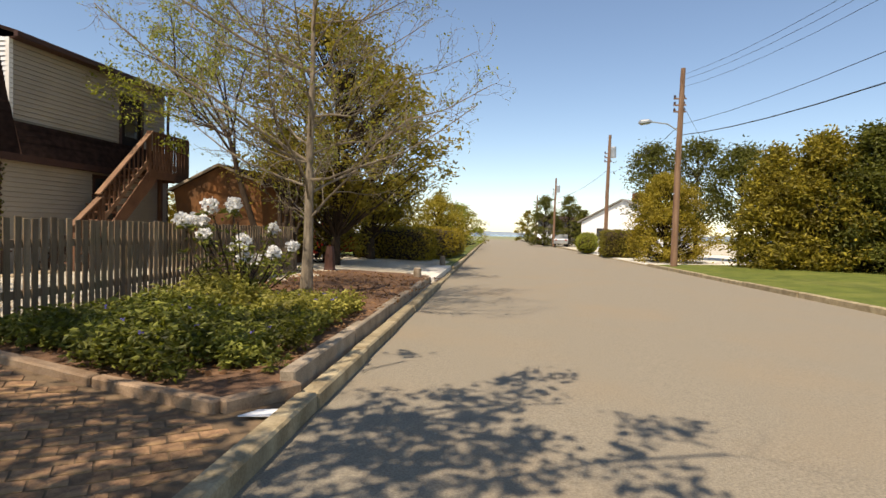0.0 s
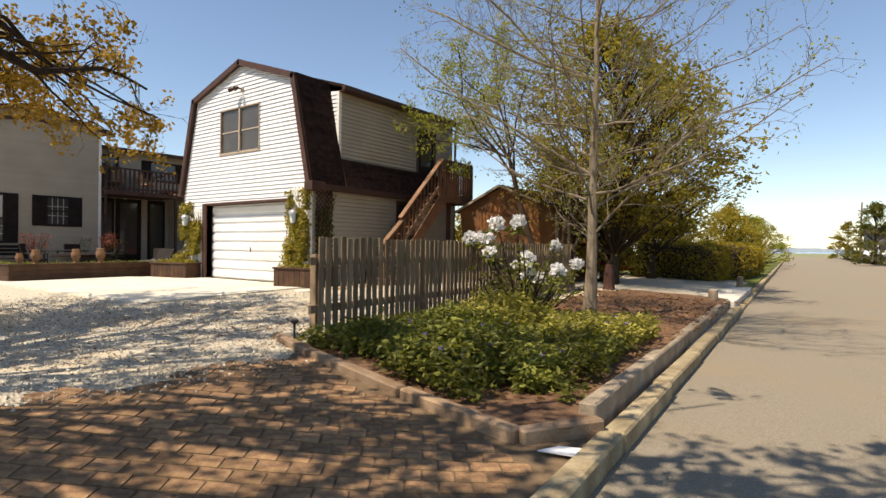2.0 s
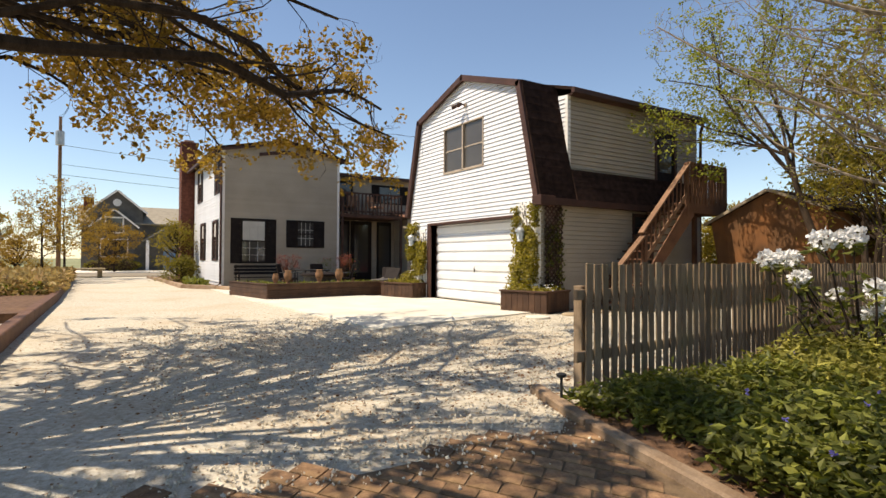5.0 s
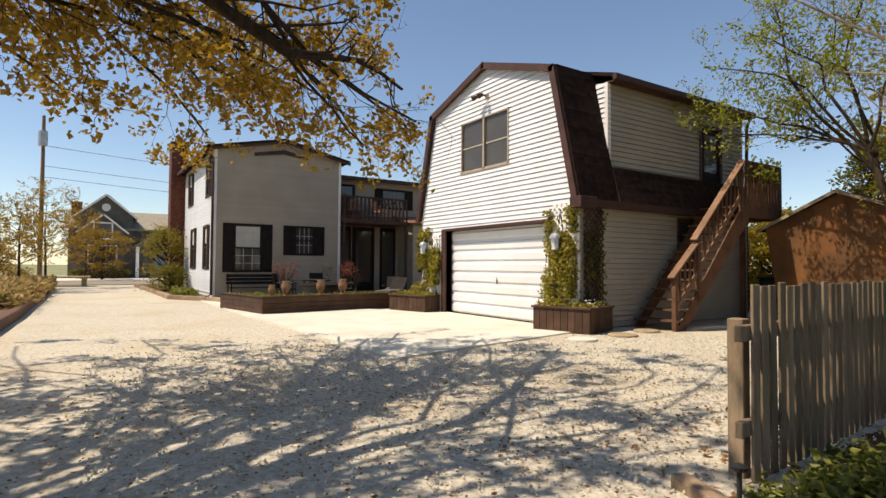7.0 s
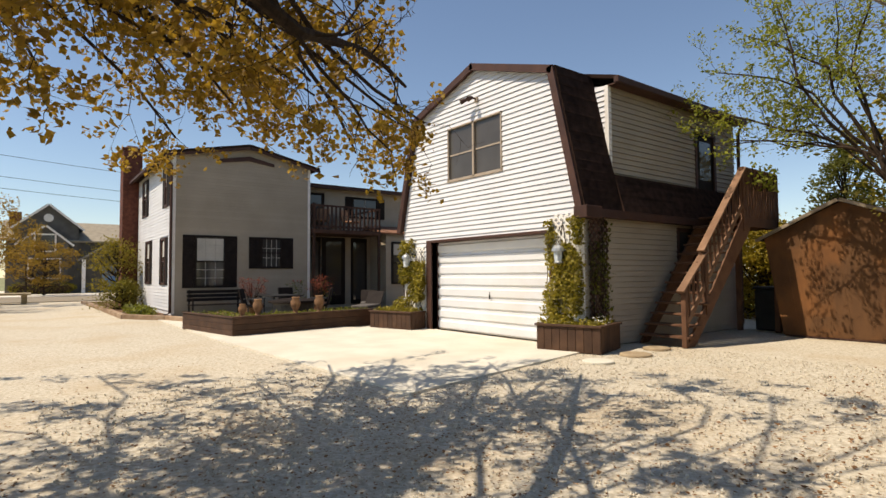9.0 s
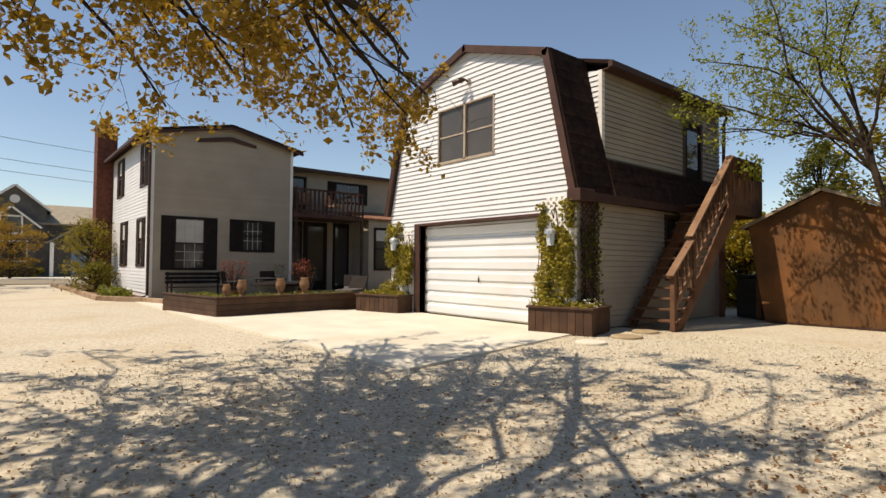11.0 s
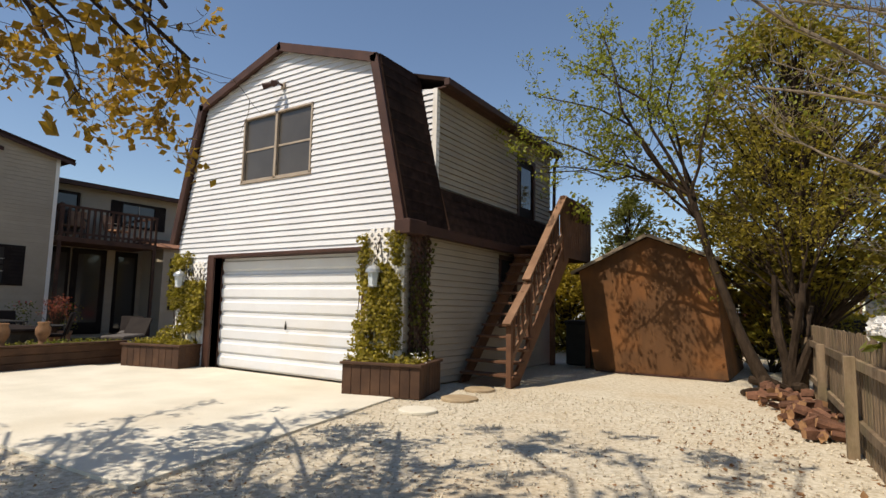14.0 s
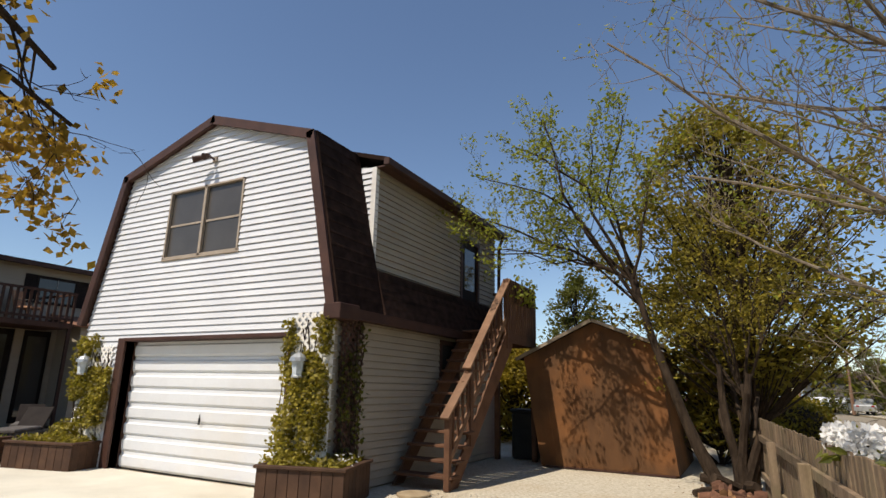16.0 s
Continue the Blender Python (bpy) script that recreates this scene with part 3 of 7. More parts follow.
def slab(p, q, y0, y1, thick, name, material, parent, label="", out=None):
    """A roof plane running from p to q in x and z, between two depths."""
    d = Vector((q[0] - p[0], 0, q[1] - p[1])).normalized()
    nrm = Vector((-d.z, 0, d.x))
    if nrm.z < 0:
        nrm = -nrm
    a = Acc()
    pp, qq = Vector((p[0], y0, p[1])), Vector((q[0], y0, q[1]))
    a.prism([pp, qq, qq + nrm * thick, pp + nrm * thick], (0, y1 - y0, 0))
    return part(name, a, material, parent, label)


def shingles(p, q, y0, y1, rows, parent, lift=0.012):
    """Courses of overlapping shingle strips on a roof plane, split along their length."""
    p, q = Vector((p[0], 0, p[1])), Vector((q[0], 0, q[1]))
    d = (q - p) / rows
    nrm = Vector((-d.z, 0, d.x)).normalized()
    nrm = -nrm if nrm.z < 0 else nrm
    rs = random.Random(round(p.x * 100))
    for r in range(rows):
        y = y0
        while y < y1 - 0.01:
            w = min(y1, y + rs.uniform(0.8, 1.1))
            a = Acc()
            s, e = p + d * r, p + d * (r + 1.05)
            a.hexa([Vector((c.x, yy, c.z)) + nrm * h for h, _ in ((0.0, 0), (1, 1)) for c, yy, hh in ((s, y + .003, lift), (s, w - .003, lift), (e, w - .003, lift * .3), (e, y + .003, lift * .3)) for h in ((0.0,) if h == 0 else (hh,))])
            part("shingle", a, SHINGLE, parent)
            y = w


RF = GF - 0.14
roof = slab((EAVE_R + 0.02, EAVE_Z), (BRK_R, BRK_Z), RF + 0.06, DOY0, 0.05, "roof", SHINGLE, garage, "dark brown shingle gambrel roof")
shingles((EAVE_R + 0.06, EAVE_Z), (BRK_R + 0.05, BRK_Z + 0.03), RF + 0.06, DOY0, 15, roof)
skirt = slab((EAVE_R + 0.06, EAVE_Z), (slope_x(3.22) + 0.02, 3.22), DOY0, GB, 0.05, "roof", SHINGLE, garage, "dark brown skirt roof")
shingles((EAVE_R + 0.10, EAVE_Z), (slope_x(3.22) + 0.06, 3.24), DOY0, GB, 5, skirt)
slab((EAVE_L - 0.02, EAVE_Z), (BRK_L, BRK_Z), RF + 0.06, GB, 0.05, "roof", SHINGLE, garage)
slab((BRK_L - 0.05, BRK_Z - 0.02), PEAK, RF + 0.06, GB + 0.1, 0.05, "roof", SHINGLE, garage)
slab(PEAK, (BRK_R + 0.05, BRK_Z - 0.02), RF + 0.06, DOY0, 0.05, "roof", SHINGLE, garage)
slab((PEAK[0], PEAK[1]), (DOX + 0.22, DOZ1 + 0.06), DOY0 - 0.06, GB + 0.15, 0.07, "dormer_roof", SHINGLE, garage, "low brown dormer roof")
boxpart("gutter", DOX + 0.19, DOY0 - 0.08, DOZ1 - 0.02, DOX + 0.30, GB + 0.15, DOZ1 + 0.11, BROWN, garage, "brown eave gutter", 0.01)
boxpart("soffit", DOX + 0.02, DOY0 - 0.02, DOZ1 - 0.02, DOX + 0.19, GB + 0.1, DOZ1 + 0.005, BROWN, garage)
a = Acc()
a.tube([(DOX + 0.24, GB - 0.02, DOZ1), (DOX + 0.12, GB + 0.02, DOZ1 - 0.25), (DOX + 0.09, GB + 0.02, 2.6), (DOX + 0.09, GB + 0.02, 0.1)], [0.04] * 4, 8)
part("downpipe", a, BROWN, garage)
# rake boards on the gable
for p, q in (((EAVE_R, EAVE_Z - 0.02), (BRK_R, BRK_Z)), ((BRK_R, BRK_Z), PEAK), (PEAK, (BRK_L, BRK_Z)), ((BRK_L, BRK_Z), (EAVE_L, EAVE_Z - 0.02))):
    d = Vector((q[0] - p[0], 0, q[1] - p[1])).normalized()
    nrm = Vector((-d.z, 0, d.x))
    c = Vector((-13.8, 0, 3.0))
    if (Vector((p[0], 0, p[1])) - c).dot(nrm) > 0:
        nrm = -nrm
    a = Acc()
    pp, qq = Vector((p[0], RF, p[1])) - d * 0.03, Vector((q[0], RF, q[1])) + d * 0.03
    a.prism([pp - nrm * 0.04, qq - nrm * 0.04, qq + nrm * 0.11, pp + nrm * 0.11], (0, 0.055, 0))
    part("rake_board", a, BROWN, garage)
    a = Acc()
    a.prism([pp + nrm * 0.02 + Vector((0, .056, 0)), qq + nrm * 0.02 + Vector((0, .056, 0)), qq + nrm * 0.08 + Vector((0, .056, 0)), pp + nrm * 0.08 + Vector((0, .056, 0))], (0, 0.07, 0))
    part("soffit", a, BROWN, garage)
boxpart("eave_block", EAVE_R - 0.16, RF - 0.004, EAVE_Z - 0.16, EAVE_R + 0.14, GF + 0.3, EAVE_Z + 0.06, BROWN, garage, "brown boxed eave end", 0.01)
boxpart("fascia", EAVE_R + 0.02, GF + 0.3, EAVE_Z - 0.13, EAVE_R + 0.11, GB, EAVE_Z + 0.02, BROWN, garage, "brown eave fascia")
boxpart("soffit", GX1 + 0.02, GF + 0.3, EAVE_Z - 0.12, EAVE_R + 0.02, GB, EAVE_Z - 0.09, BROWN, garage)

# garage door: ribbed sections
door = part("garage_door", (lambda a: (a.box(DX0, GF + 0.225, 0.02, DX1, GF + 0.260, DZ), a)[1])(Acc()), DOOR_WHITE, garage, "white ribbed steel overhead door, closed")
rows = 8
for r in range(rows):
    z0, z1 = 0.02 + (DZ - 0.02) * r / rows, 0.02 + (DZ - 0.02) * (r + 1) / rows
    h = z1 - z0
    a = Acc()
    prof = [(GF + 0.220, z0 + 0.004), (GF + 0.208, z0 + 0.010), (GF + 0.186, z0 + h * 0.16), (GF + 0.180, z0 + h * 0.70), (GF + 0.212, z0 + h * 0.80), (GF + 0.212, z1 - 0.012), (GF + 0.220, z1 - 0.004)]
    a.prism([(DX0 + 0.01, y, z) for y, z in prof] + [(DX0 + 0.01, GF + 0.230, z1 - 0.004), (DX0 + 0.01, GF + 0.230, z0 + 0.004)], (DX1 - DX0 - 0.02, 0, 0))
    part("door_panel", a, DOOR_WHITE, door)
a = Acc()
a.box(-13.60, GF + 0.165, 0.80, -13.57, GF + 0.182, 0.90)
a.tube([(-13.585, GF + 0.170, 0.90), (-13.578, GF + 0.162, 0.93), (-13.585, GF + 0.170, 0.95)], [0.006] * 3, 6)
part("door_handle", a, BLACK_METAL, door, "black pull handle")
boxpart("door_frame", DX0 - 0.20, GF - 0.03, 0.0, DX0, GF + 0.27, DZ + 0.055, BROWN, garage, "dark brown door jamb", 0.008)
boxpart("door_frame", DX1, GF - 0.03, 0.0, DX1 + 0.06, GF + 0.27, DZ + 0.055, BROWN, garage, "", 0.008)
boxpart("door_frame", DX0, GF - 0.055, DZ - 0.005, DX1, GF + 0.27, DZ + 0.055, BROWN, garage, "", 0.008)

# gable window
win = thing("window", "", "", at=None)
win.parent = garage
boxpart("pane", WX0 + 0.04, GF + 0.02, WZ0 + 0.04, WX0 + 0.915, GF + 0.03, WZ1 - 0.04, GLASS_SCREEN, win)
boxpart("pane", WX0 + 0.965, GF + 0.02, WZ0 + 0.04, WX1 - 0.04, GF + 0.03, WZ1 - 0.04, GLASS_SCREEN, win)
WIN_TRIM = surface("tan_window_trim", (0.30, 0.24, 0.18), (0.38, 0.31, 0.24), 4, 40, 0.6, 0.05)
for x0, x1, z0, z1 in ((WX0, WX0 + 0.04, WZ0, WZ1), (WX1 - 0.04, WX1, WZ0, WZ1), (WX0, WX1, WZ1 - 0.035, WZ1), (WX0 - 0.02, WX1 + 0.02, WZ0 - 0.02, WZ0 + 0.045), (WX0 + 0.905, WX0 + 0.965, WZ0, WZ1)):
    boxpart("window_frame", x0, GF - 0.035, z0, x1, GF + 0.025, z1, WIN_TRIM, win, "", 0.004)
for k in (0, 1):
    boxpart("meeting_rail", WX0 + 0.05 + k * 0.93, GF + 0.006, 4.13, WX0 + 0.90 + k * 0.93, GF + 0.022, 4.165, WIN_TRIM, win)

# flood light over the window
flood = thing("flood_light", "small twin-headed flood light under the gable peak", "flood light")
boxpart("base", -13.77, GF - 0.06, 5.19, -13.67, GF - 0.018, 5.29, WIN_TRIM, flood, "", 0.008)
a = Acc()
a.tube([(-13.72, GF - 0.05, 5.24), (-13.74, GF - 0.16, 5.27)], [0.02, 0.02], 8)
part("arm", a, BROWN, flood)
for dx in (-0.16, 0.02):
    a = Acc()
    a.tube([(-13.74 + dx * 0.4, GF - 0.16, 5.27), (-13.74 + dx, GF - 0.20, 5.25), (-13.76 + dx * 1.5, GF - 0.27, 5.21)], [0.03, 0.045, 0.065], 10)
    part("lamp_head", a, BROWN, flood)

# side window and dormer door
sw = thing("window", "", "")
sw.parent = garage
boxpart("pane", GX1 - 0.03, 12.78, 0.96, GX1 - 0.02, 13.44, 2.24, GLASS, sw)
for y0, y1, z0, z1 in ((12.70, 12.78, 0.88, 2.32), (13.44, 13.52, 0.88, 2.32), (12.78, 13.44, 0.88, 0.96), (12.78, 13.44, 2.24, 2.32), (12.78, 13.44, 1.58, 1.63)):
    boxpart("window_frame", GX1 - 0.025, y0, z0, GX1 + 0.035, y1, z1, BROWN, sw)
dd = boxpart("door", DOX - 0.03, 13.82, 2.62, DOX - 0.005, 14.58, 4.56, BLACK_PAINT, garage, "dark upper entry door")
boxpart("pane", DOX - 0.004, 13.95, 3.5, DOX + 0.004, 14.45, 4.4, GLASS, dd)
for y0, y1, z0, z1 in ((13.73, 13.82, 2.6, 4.64), (14.58, 14.67, 2.6, 4.64), (13.82, 14.58, 4.56, 4.64)):
    boxpart("door_frame", DOX - 0.03, y0, z0, DOX + 0.03, y1, z1, BROWN, dd)


# ---- trellises, lamps and planters by the garage door ----
def lattice(name, origin, along, width, height, material, label, gap=0.13):
    t = thing(name, label, "trellis")
    o, u = Vector(origin), Vector(along).normalized()
    nrm = u.cross(Vector((0, 0, 1)))
    for side, off in ((1, 0.0), (-1, 0.009)):
        s = -height
        while s < width:
            lo, hi = max(0, -s), min(height, width - s)
            if hi - lo > 0.05:
                p, q = (s + lo, lo), (s + hi, hi)
                if side < 0:
                    p, q = (width - p[0], p[1]), (width - q[0], q[1])
                d = Vector((q[0] - p[0], q[1] - p[1])).normalized()
                w = Vector((-d.y, d.x)) * 0.019
                a = Acc()
                ring = [o + u * c.x + Vector((0, 0, c.y)) + nrm * off for c in (Vector(p) - w, Vector(q) - w, Vector(q) + w, Vector(p) + w)]
                a.prism(ring, nrm * 0.008)
                part("lath", a, material, t)
            s += gap
    return t


lattice("trellis", (-11.56, GF - 0.03, 0.45), (1, 0, 0), 0.72, 2.0, TRIM_WHITE, "weathered white lattice trellis beside the garage door")
lattice("trellis", (-16.70, GF - 0.03, 0.45), (1, 0, 0), 0.92, 1.6, TRIM_WHITE, "white lattice trellis overgrown with ivy")
lattice("trellis", (GX1 + 0.06, GF + 0.15, 0.45), (0, 1, 0), 0.55, 1.95, BROWN, "brown lattice trellis on the garage's side")


def planter_box(label, corner, turn, w, d, h, boards, group):
    t = thing("planter_box", label, "planter", group, at=pose(corner[0], corner[1], 0, 0, 0, turn))
    bw = w / boards
    for i in range(boards):
        boxpart("board", i * bw + 0.003, 0, 0.0, (i + 1) * bw - 0.003, 0.035, h - 0.03, PLANTER, t, bevel=0.004)
        boxpart("board", i * bw + 0.003, d - 0.035, 0.0, (i + 1) * bw - 0.003, d, h - 0.03, PLANTER, t)
    sb = max(2, round(d / bw))
    for i in range(sb):
        y0, y1 = 0.035 + (d - 0.07) * i / sb, 0.035 + (d - 0.07) * (i + 1) / sb
        boxpart("board", 0, y0 + 0.003, 0.0, 0.035, y1 - 0.003, h - 0.03, PLANTER, t)
        boxpart("board", w - 0.035, y0 + 0.003, 0.0, w, y1 - 0.003, h - 0.03, PLANTER, t)
    a = Acc()
    a.box(0.036, 0.036, 0.05, w - 0.036, d - 0.036, h - 0.07)
    part("soil", a, SOIL, t)
    for x0, y0, x1, y1 in ((-0.03, -0.03, w + 0.03, 0.06), (-0.03, d - 0.06, w + 0.03, d + 0.03), (-0.03, 0.06, 0.06, d - 0.06), (w - 0.06, 0.06, w + 0.03, d - 0.06)):
        boxpart("rim", x0, y0, h - 0.03, x1, y1, h + 0.01, PLANTER, t, bevel=0.006)
    return t


PR = ((-11.40, 8.86), 17, 1.17, 1.0, 0.46)
PL = ((-16.95, 8.62), 15, 1.38, 0.75, 0.44)
planter_box("dark brown board planter beside the garage corner", *PR, 8, "garage planters")
planter_box("dark brown board planter beside the garage door", *PL, 9, "garage planters")


def wall_lantern(x, y, z, group):
    t = thing("wall_lantern", "small grey-blue lantern on the ivy trellis", "lantern", group)
    a = Acc()
    a.lathe([(0.01, 0.0), (0.08, 0.0), (0.085, 0.02), (0.075, 0.03)], 8, (x, y, z))
    part("base", a, METAL_GREY, t)
    a = Acc()
    a.lathe([(0.07, 0.03), (0.09, 0.22), (0.09, 0.225)], 6, (x, y, z))
    part("glass", a, surface("frosted_glass", (0.42, 0.47, 0.50), (0.55, 0.59, 0.61), 5, 40, 0.3, 0.0) if "frosted_glass" not in bpy.data.materials else bpy.data.materials["frosted_glass"], t, "pale frosted glass")
    a = Acc()
    a.lathe([(0.125, 0.22), (0.115, 0.27), (0.07, 0.315), (0.02, 0.335), (0.012, 0.37)], 10, (x, y, z))
    part("cap", a, METAL_GREY, t)
    boxpart("bracket", x - 0.02, y, z + 0.08, x + 0.02, GF - 0.02, z + 0.12, BLACK_METAL, t)


wall_lantern(-11.26, GF - 0.22, 1.54, "garage lanterns")
wall_lantern(-16.30, GF - 0.22, 1.54, "garage lanterns")

# ---- outside stair to the dormer door ----
stair = thing("outside_stair", "brown wooden outside stair with railing and landing", "stairs")
SX0, SX1, SY0, SY1, SZ = -10.80, -9.82, 11.05, 13.45, 2.55
steps = 13
for i in range(steps):
    z = SZ * (i + 1) / steps
    y = SY0 + (SY1 - SY0) * i / steps
    boxpart("tread", SX0 + 0.045, y - 0.03, z - 0.04, SX1 + (0.06 if i < 4 else -0.045), y + 0.235, z, STAIR_WOOD, stair, bevel=0.005)
run = Vector((0, SY1 - SY0, SZ)).normalized()
for x in (SX0, SX1 - 0.04):
    a = Acc()
    a.prism([(x, SY0 + 0.02, -0.0), (x, SY0 + 0.30, 0.0), (x, SY1 + 0.2, SZ - 0.32), (x, SY1 + 0.2, SZ - 0.02), (x, SY1 - 0.05, SZ - 0.02)], (0.04, 0, 0))
    part("stringer", a, STAIR_WOOD, stair)


def rail_plank(p, q, w, h, name, parent):
    p, q = Vector(p), Vector(q)
    up = Vector((0, 0, 1))
    d = (q - p).normalized()
    s = d.cross(up).normalized() * w * 0.5
    n = s.cross(d).normalized() * h
    a = Acc()
    a.hexa([c + o for o in (Vector((0, 0, 0)), n) for c in (p - s, q - s, q + s, p + s)])
    part(name, a, LIT_RAIL_WOOD, parent, bevel=0.006)


RX = SX1 - 0.02
boxpart("post", RX - 0.045, SY0 - 0.045, 0.0, RX + 0.045, SY0 + 0.045, 1.05, STAIR_WOOD, stair, bevel=0.005)
boxpart("post", RX - 0.045, SY0 + 0.70, 0.55, RX + 0.045, SY0 + 0.79, 1.78, STAIR_WOOD, stair, bevel=0.005)
boxpart("post", RX - 0.045, SY1 - 0.10, SZ - 0.35, RX + 0.045, SY1 - 0.01, SZ + 0.98, STAIR_WOOD, stair, bevel=0.005)
rail_plank((RX, SY0 - 0.12, 0.99), (RX, SY0 + 0.72, 1.70), 0.15, 0.04, "handrail", stair)
rail_plank((RX, SY0 + 0.62, 1.74), (RX, SY1 + 0.02, SZ + 0.97), 0.15, 0.04, "handrail", stair)
rail_plank((RX, SY0 + 0.05, 0.35), (RX, SY1, SZ + 0.22), 0.04, 0.09, "bottom_rail", stair)
for i in range(14):
    y = SY0 + 0.16 + i * 0.162
    k = (y - SY0) / (SY1 - SY0)
    boxpart("baluster", RX - 0.018, y - 0.018, 0.30 + k * (SZ - 0.08), RX + 0.018, y + 0.018, 1.06 + k * (SZ - 0.10), STAIR_WOOD, stair)
LY1 = 15.05
boxpart("landing_deck", SX0, SY1 + 0.01, SZ - 0.04, SX1, LY1, SZ, STAIR_WOOD, stair)
for x0, y0, x1, y1 in ((SX0, SY1 + 0.2, SX1, SY1 + 0.24), (SX0, LY1 - 0.04, SX1, LY1), (SX1 - 0.04, SY1 + 0.24, SX1, LY1 - 0.04)):
    boxpart("joist", x0, y0, SZ - 0.24, x1, y1, SZ - 0.04, STAIR_WOOD, stair)
for x, y in ((SX1 - 0.05, LY1 - 0.05), (SX0 + 0.1, LY1 - 0.05)):
    boxpart("post", x - 0.05, y - 0.05, 0, x + 0.05, y + 0.05, SZ + 0.98 if x > SX0 + 0.5 else SZ - 0.04, STAIR_WOOD, stair)
for z in (SZ + 0.12, SZ + 0.95):
    boxpart("rail", SX1 - 0.05, SY1, z, SX1 - 0.01, LY1, z + 0.06, STAIR_WOOD, stair)
    boxpart("rail", SX0, LY1 - 0.06, z, SX1 - 0.05, LY1 - 0.02, z + 0.06, STAIR_WOOD, stair)
for i in range(13):
    y = SY1 + 0.06 + i * 0.122
    boxpart("baluster", SX1 - 0.012, y, SZ - 0.05, SX1 + 0.006, y + 0.09, SZ + 0.98, STAIR_WOOD, stair)
for i in range(8):
    x = SX0 + 0.02 + i * 0.122
    boxpart("baluster", x, LY1 - 0.018, SZ - 0.05, x + 0.05, LY1 - 0.002, SZ + 0.98, STAIR_WOOD, stair)

TAN_STONE = surface("tan_stone", (0.26, 0.19, 0.115), (0.38, 0.29, 0.18), 6, 60, 0.9, 0.2)
# stepping discs by the stair foot
for x, y, r in ((-9.84, 8.55, 0.24), (-9.90, 9.62, 0.26), (-10.10, 10.55, 0.24)):
    a = Acc()
    a.lathe([(r * 0.96, -0.03), (r, 0.0), (r * 0.99, 0.022), (r * 0.9, 0.03)], 26, (x, y, 0))
    tagged(part("stepping_stone", a, CONCRETE if y < 9 else TAN_STONE), "round pale concrete stepping stone in the gravel" if y < 9 else "round tan stepping stone in the gravel", "stepping stone", "stepping stones")
# dark bin behind the stair
bin_ = thing("storage_bin", "black storage bin in the shade under the landing", "bin")
boxpart("body", -10.5, 15.3, 0, -9.95, 15.85, 0.95, BLACK_METAL, bin_, bevel=0.03)
boxpart("lid", -10.53, 15.27, 0.95, -9.92, 15.88, 1.02, BLACK_METAL, bin_, bevel=0.02)

# ---- shed ----
shed = thing("shed", "leaning orange-brown plywood garden shed with a low gable roof", "shed")
HX0, HX1, HY0, HY1 = -9.57, -7.07, 14.50, 17.6
HT0, HT1 = -9.90, -7.30
HP, HE0, HE1 = (-8.46, 2.75), 2.08, 2.27


def shed_wall(p, q, y0, y1, thick, name):
    """A wall racked over with the shed: p and q are its foot and its head in x and z."""
    a = Acc()
    a.prism([(p[0], y0, p[1]), (p[0] + thick, y0, p[1]), (q[0] + thick, y0, q[1]), (q[0], y0, q[1])], (0, y1 - y0, 0))
    return part(name, a, SHED, shed)


def shed_x(k, z):
    """x at a share k of the front's width and a height."""
    g = z / 2.2
    return (HX0 + (HT0 - HX0) * g) * (1 - k) + (HX1 + (HT1 - HX1) * g) * k


a = Acc()
a.prism([(HX0, HY0, 0.03), (HX1, HY0, 0.03), (HT1, HY0, HE1), (HP[0], HY0, HP[1]), (HT0, HY0, HE0)], (0, 0.05, 0))
panel = part("front_panel", a, SHED, shed, "orange-brown grooved plywood gable panel")
for i in range(1, 8):
    k = i / 8
    top = HE0 + (HP[1] - HE0) * min(1, k / 0.54) if k < 0.54 else HP[1] + (HE1 - HP[1]) * (k - 0.54) / 0.46
    x0, x1 = shed_x(k, 0.05), shed_x(k, top - 0.06)
    a = Acc()
    a.prism([(x0 - 0.018, HY0 - 0.006, 0.05), (x0 + 0.018, HY0 - 0.006, 0.05), (x1 + 0.018, HY0 - 0.006, top - 0.06), (x1 - 0.018, HY0 - 0.006, top - 0.06)], (0, 0.004, 0))
    part("batten", a, SHED, panel)
shed_wall((HX0 + 0.005, 0), (HT0 + 0.005, HE0 - 0.03), HY0 + 0.052, HY1, 0.05, "side_panel")
shed_wall((HX1 - 0.055, 0), (HT1 - 0.055, HE1 - 0.03), HY0 + 0.052, HY1, 0.05, "side_panel")
a = Acc()
a.prism([(HX0 + 0.06, HY1 - 0.05, 0), (HX1 - 0.06, HY1 - 0.05, 0), (HT1 - 0.06, HY1 - 0.05, HE1), (HP[0], HY1 - 0.05, HP[1]), (HT0 + 0.06, HY1 - 0.05, HE0)], (0, 0.05, 0))
part("back_panel", a, SHED, shed)
slab((HT0 - 0.10, HE0 - 0.05), (HP[0], HP[1] + 0.02), HY0 - 0.10, HY1 + 0.1, 0.05, "roof", SHINGLE, shed)
slab((HP[0], HP[1] + 0.02), (HT1 + 0.12, HE1 - 0.02), HY0 - 0.10, HY1 + 0.1, 0.05, "roof", SHINGLE, shed)
for p, q in (((HT0 - 0.12, HE0 - 0.07), (HP[0], HP[1] + 0.01)), ((HP[0], HP[1] + 0.01), (HT1 + 0.14, HE1 - 0.04))):
    slab(p, q, HY0 - 0.135, HY0 - 0.101, 0.065, "rake_board", GREY_TIMBER, shed)
boxpart("skid", HX0 + 0.1, HY0 - 0.03, 0.0, HX1 - 0.05, HY0 + 0.048, 0.028, BROWN, shed)


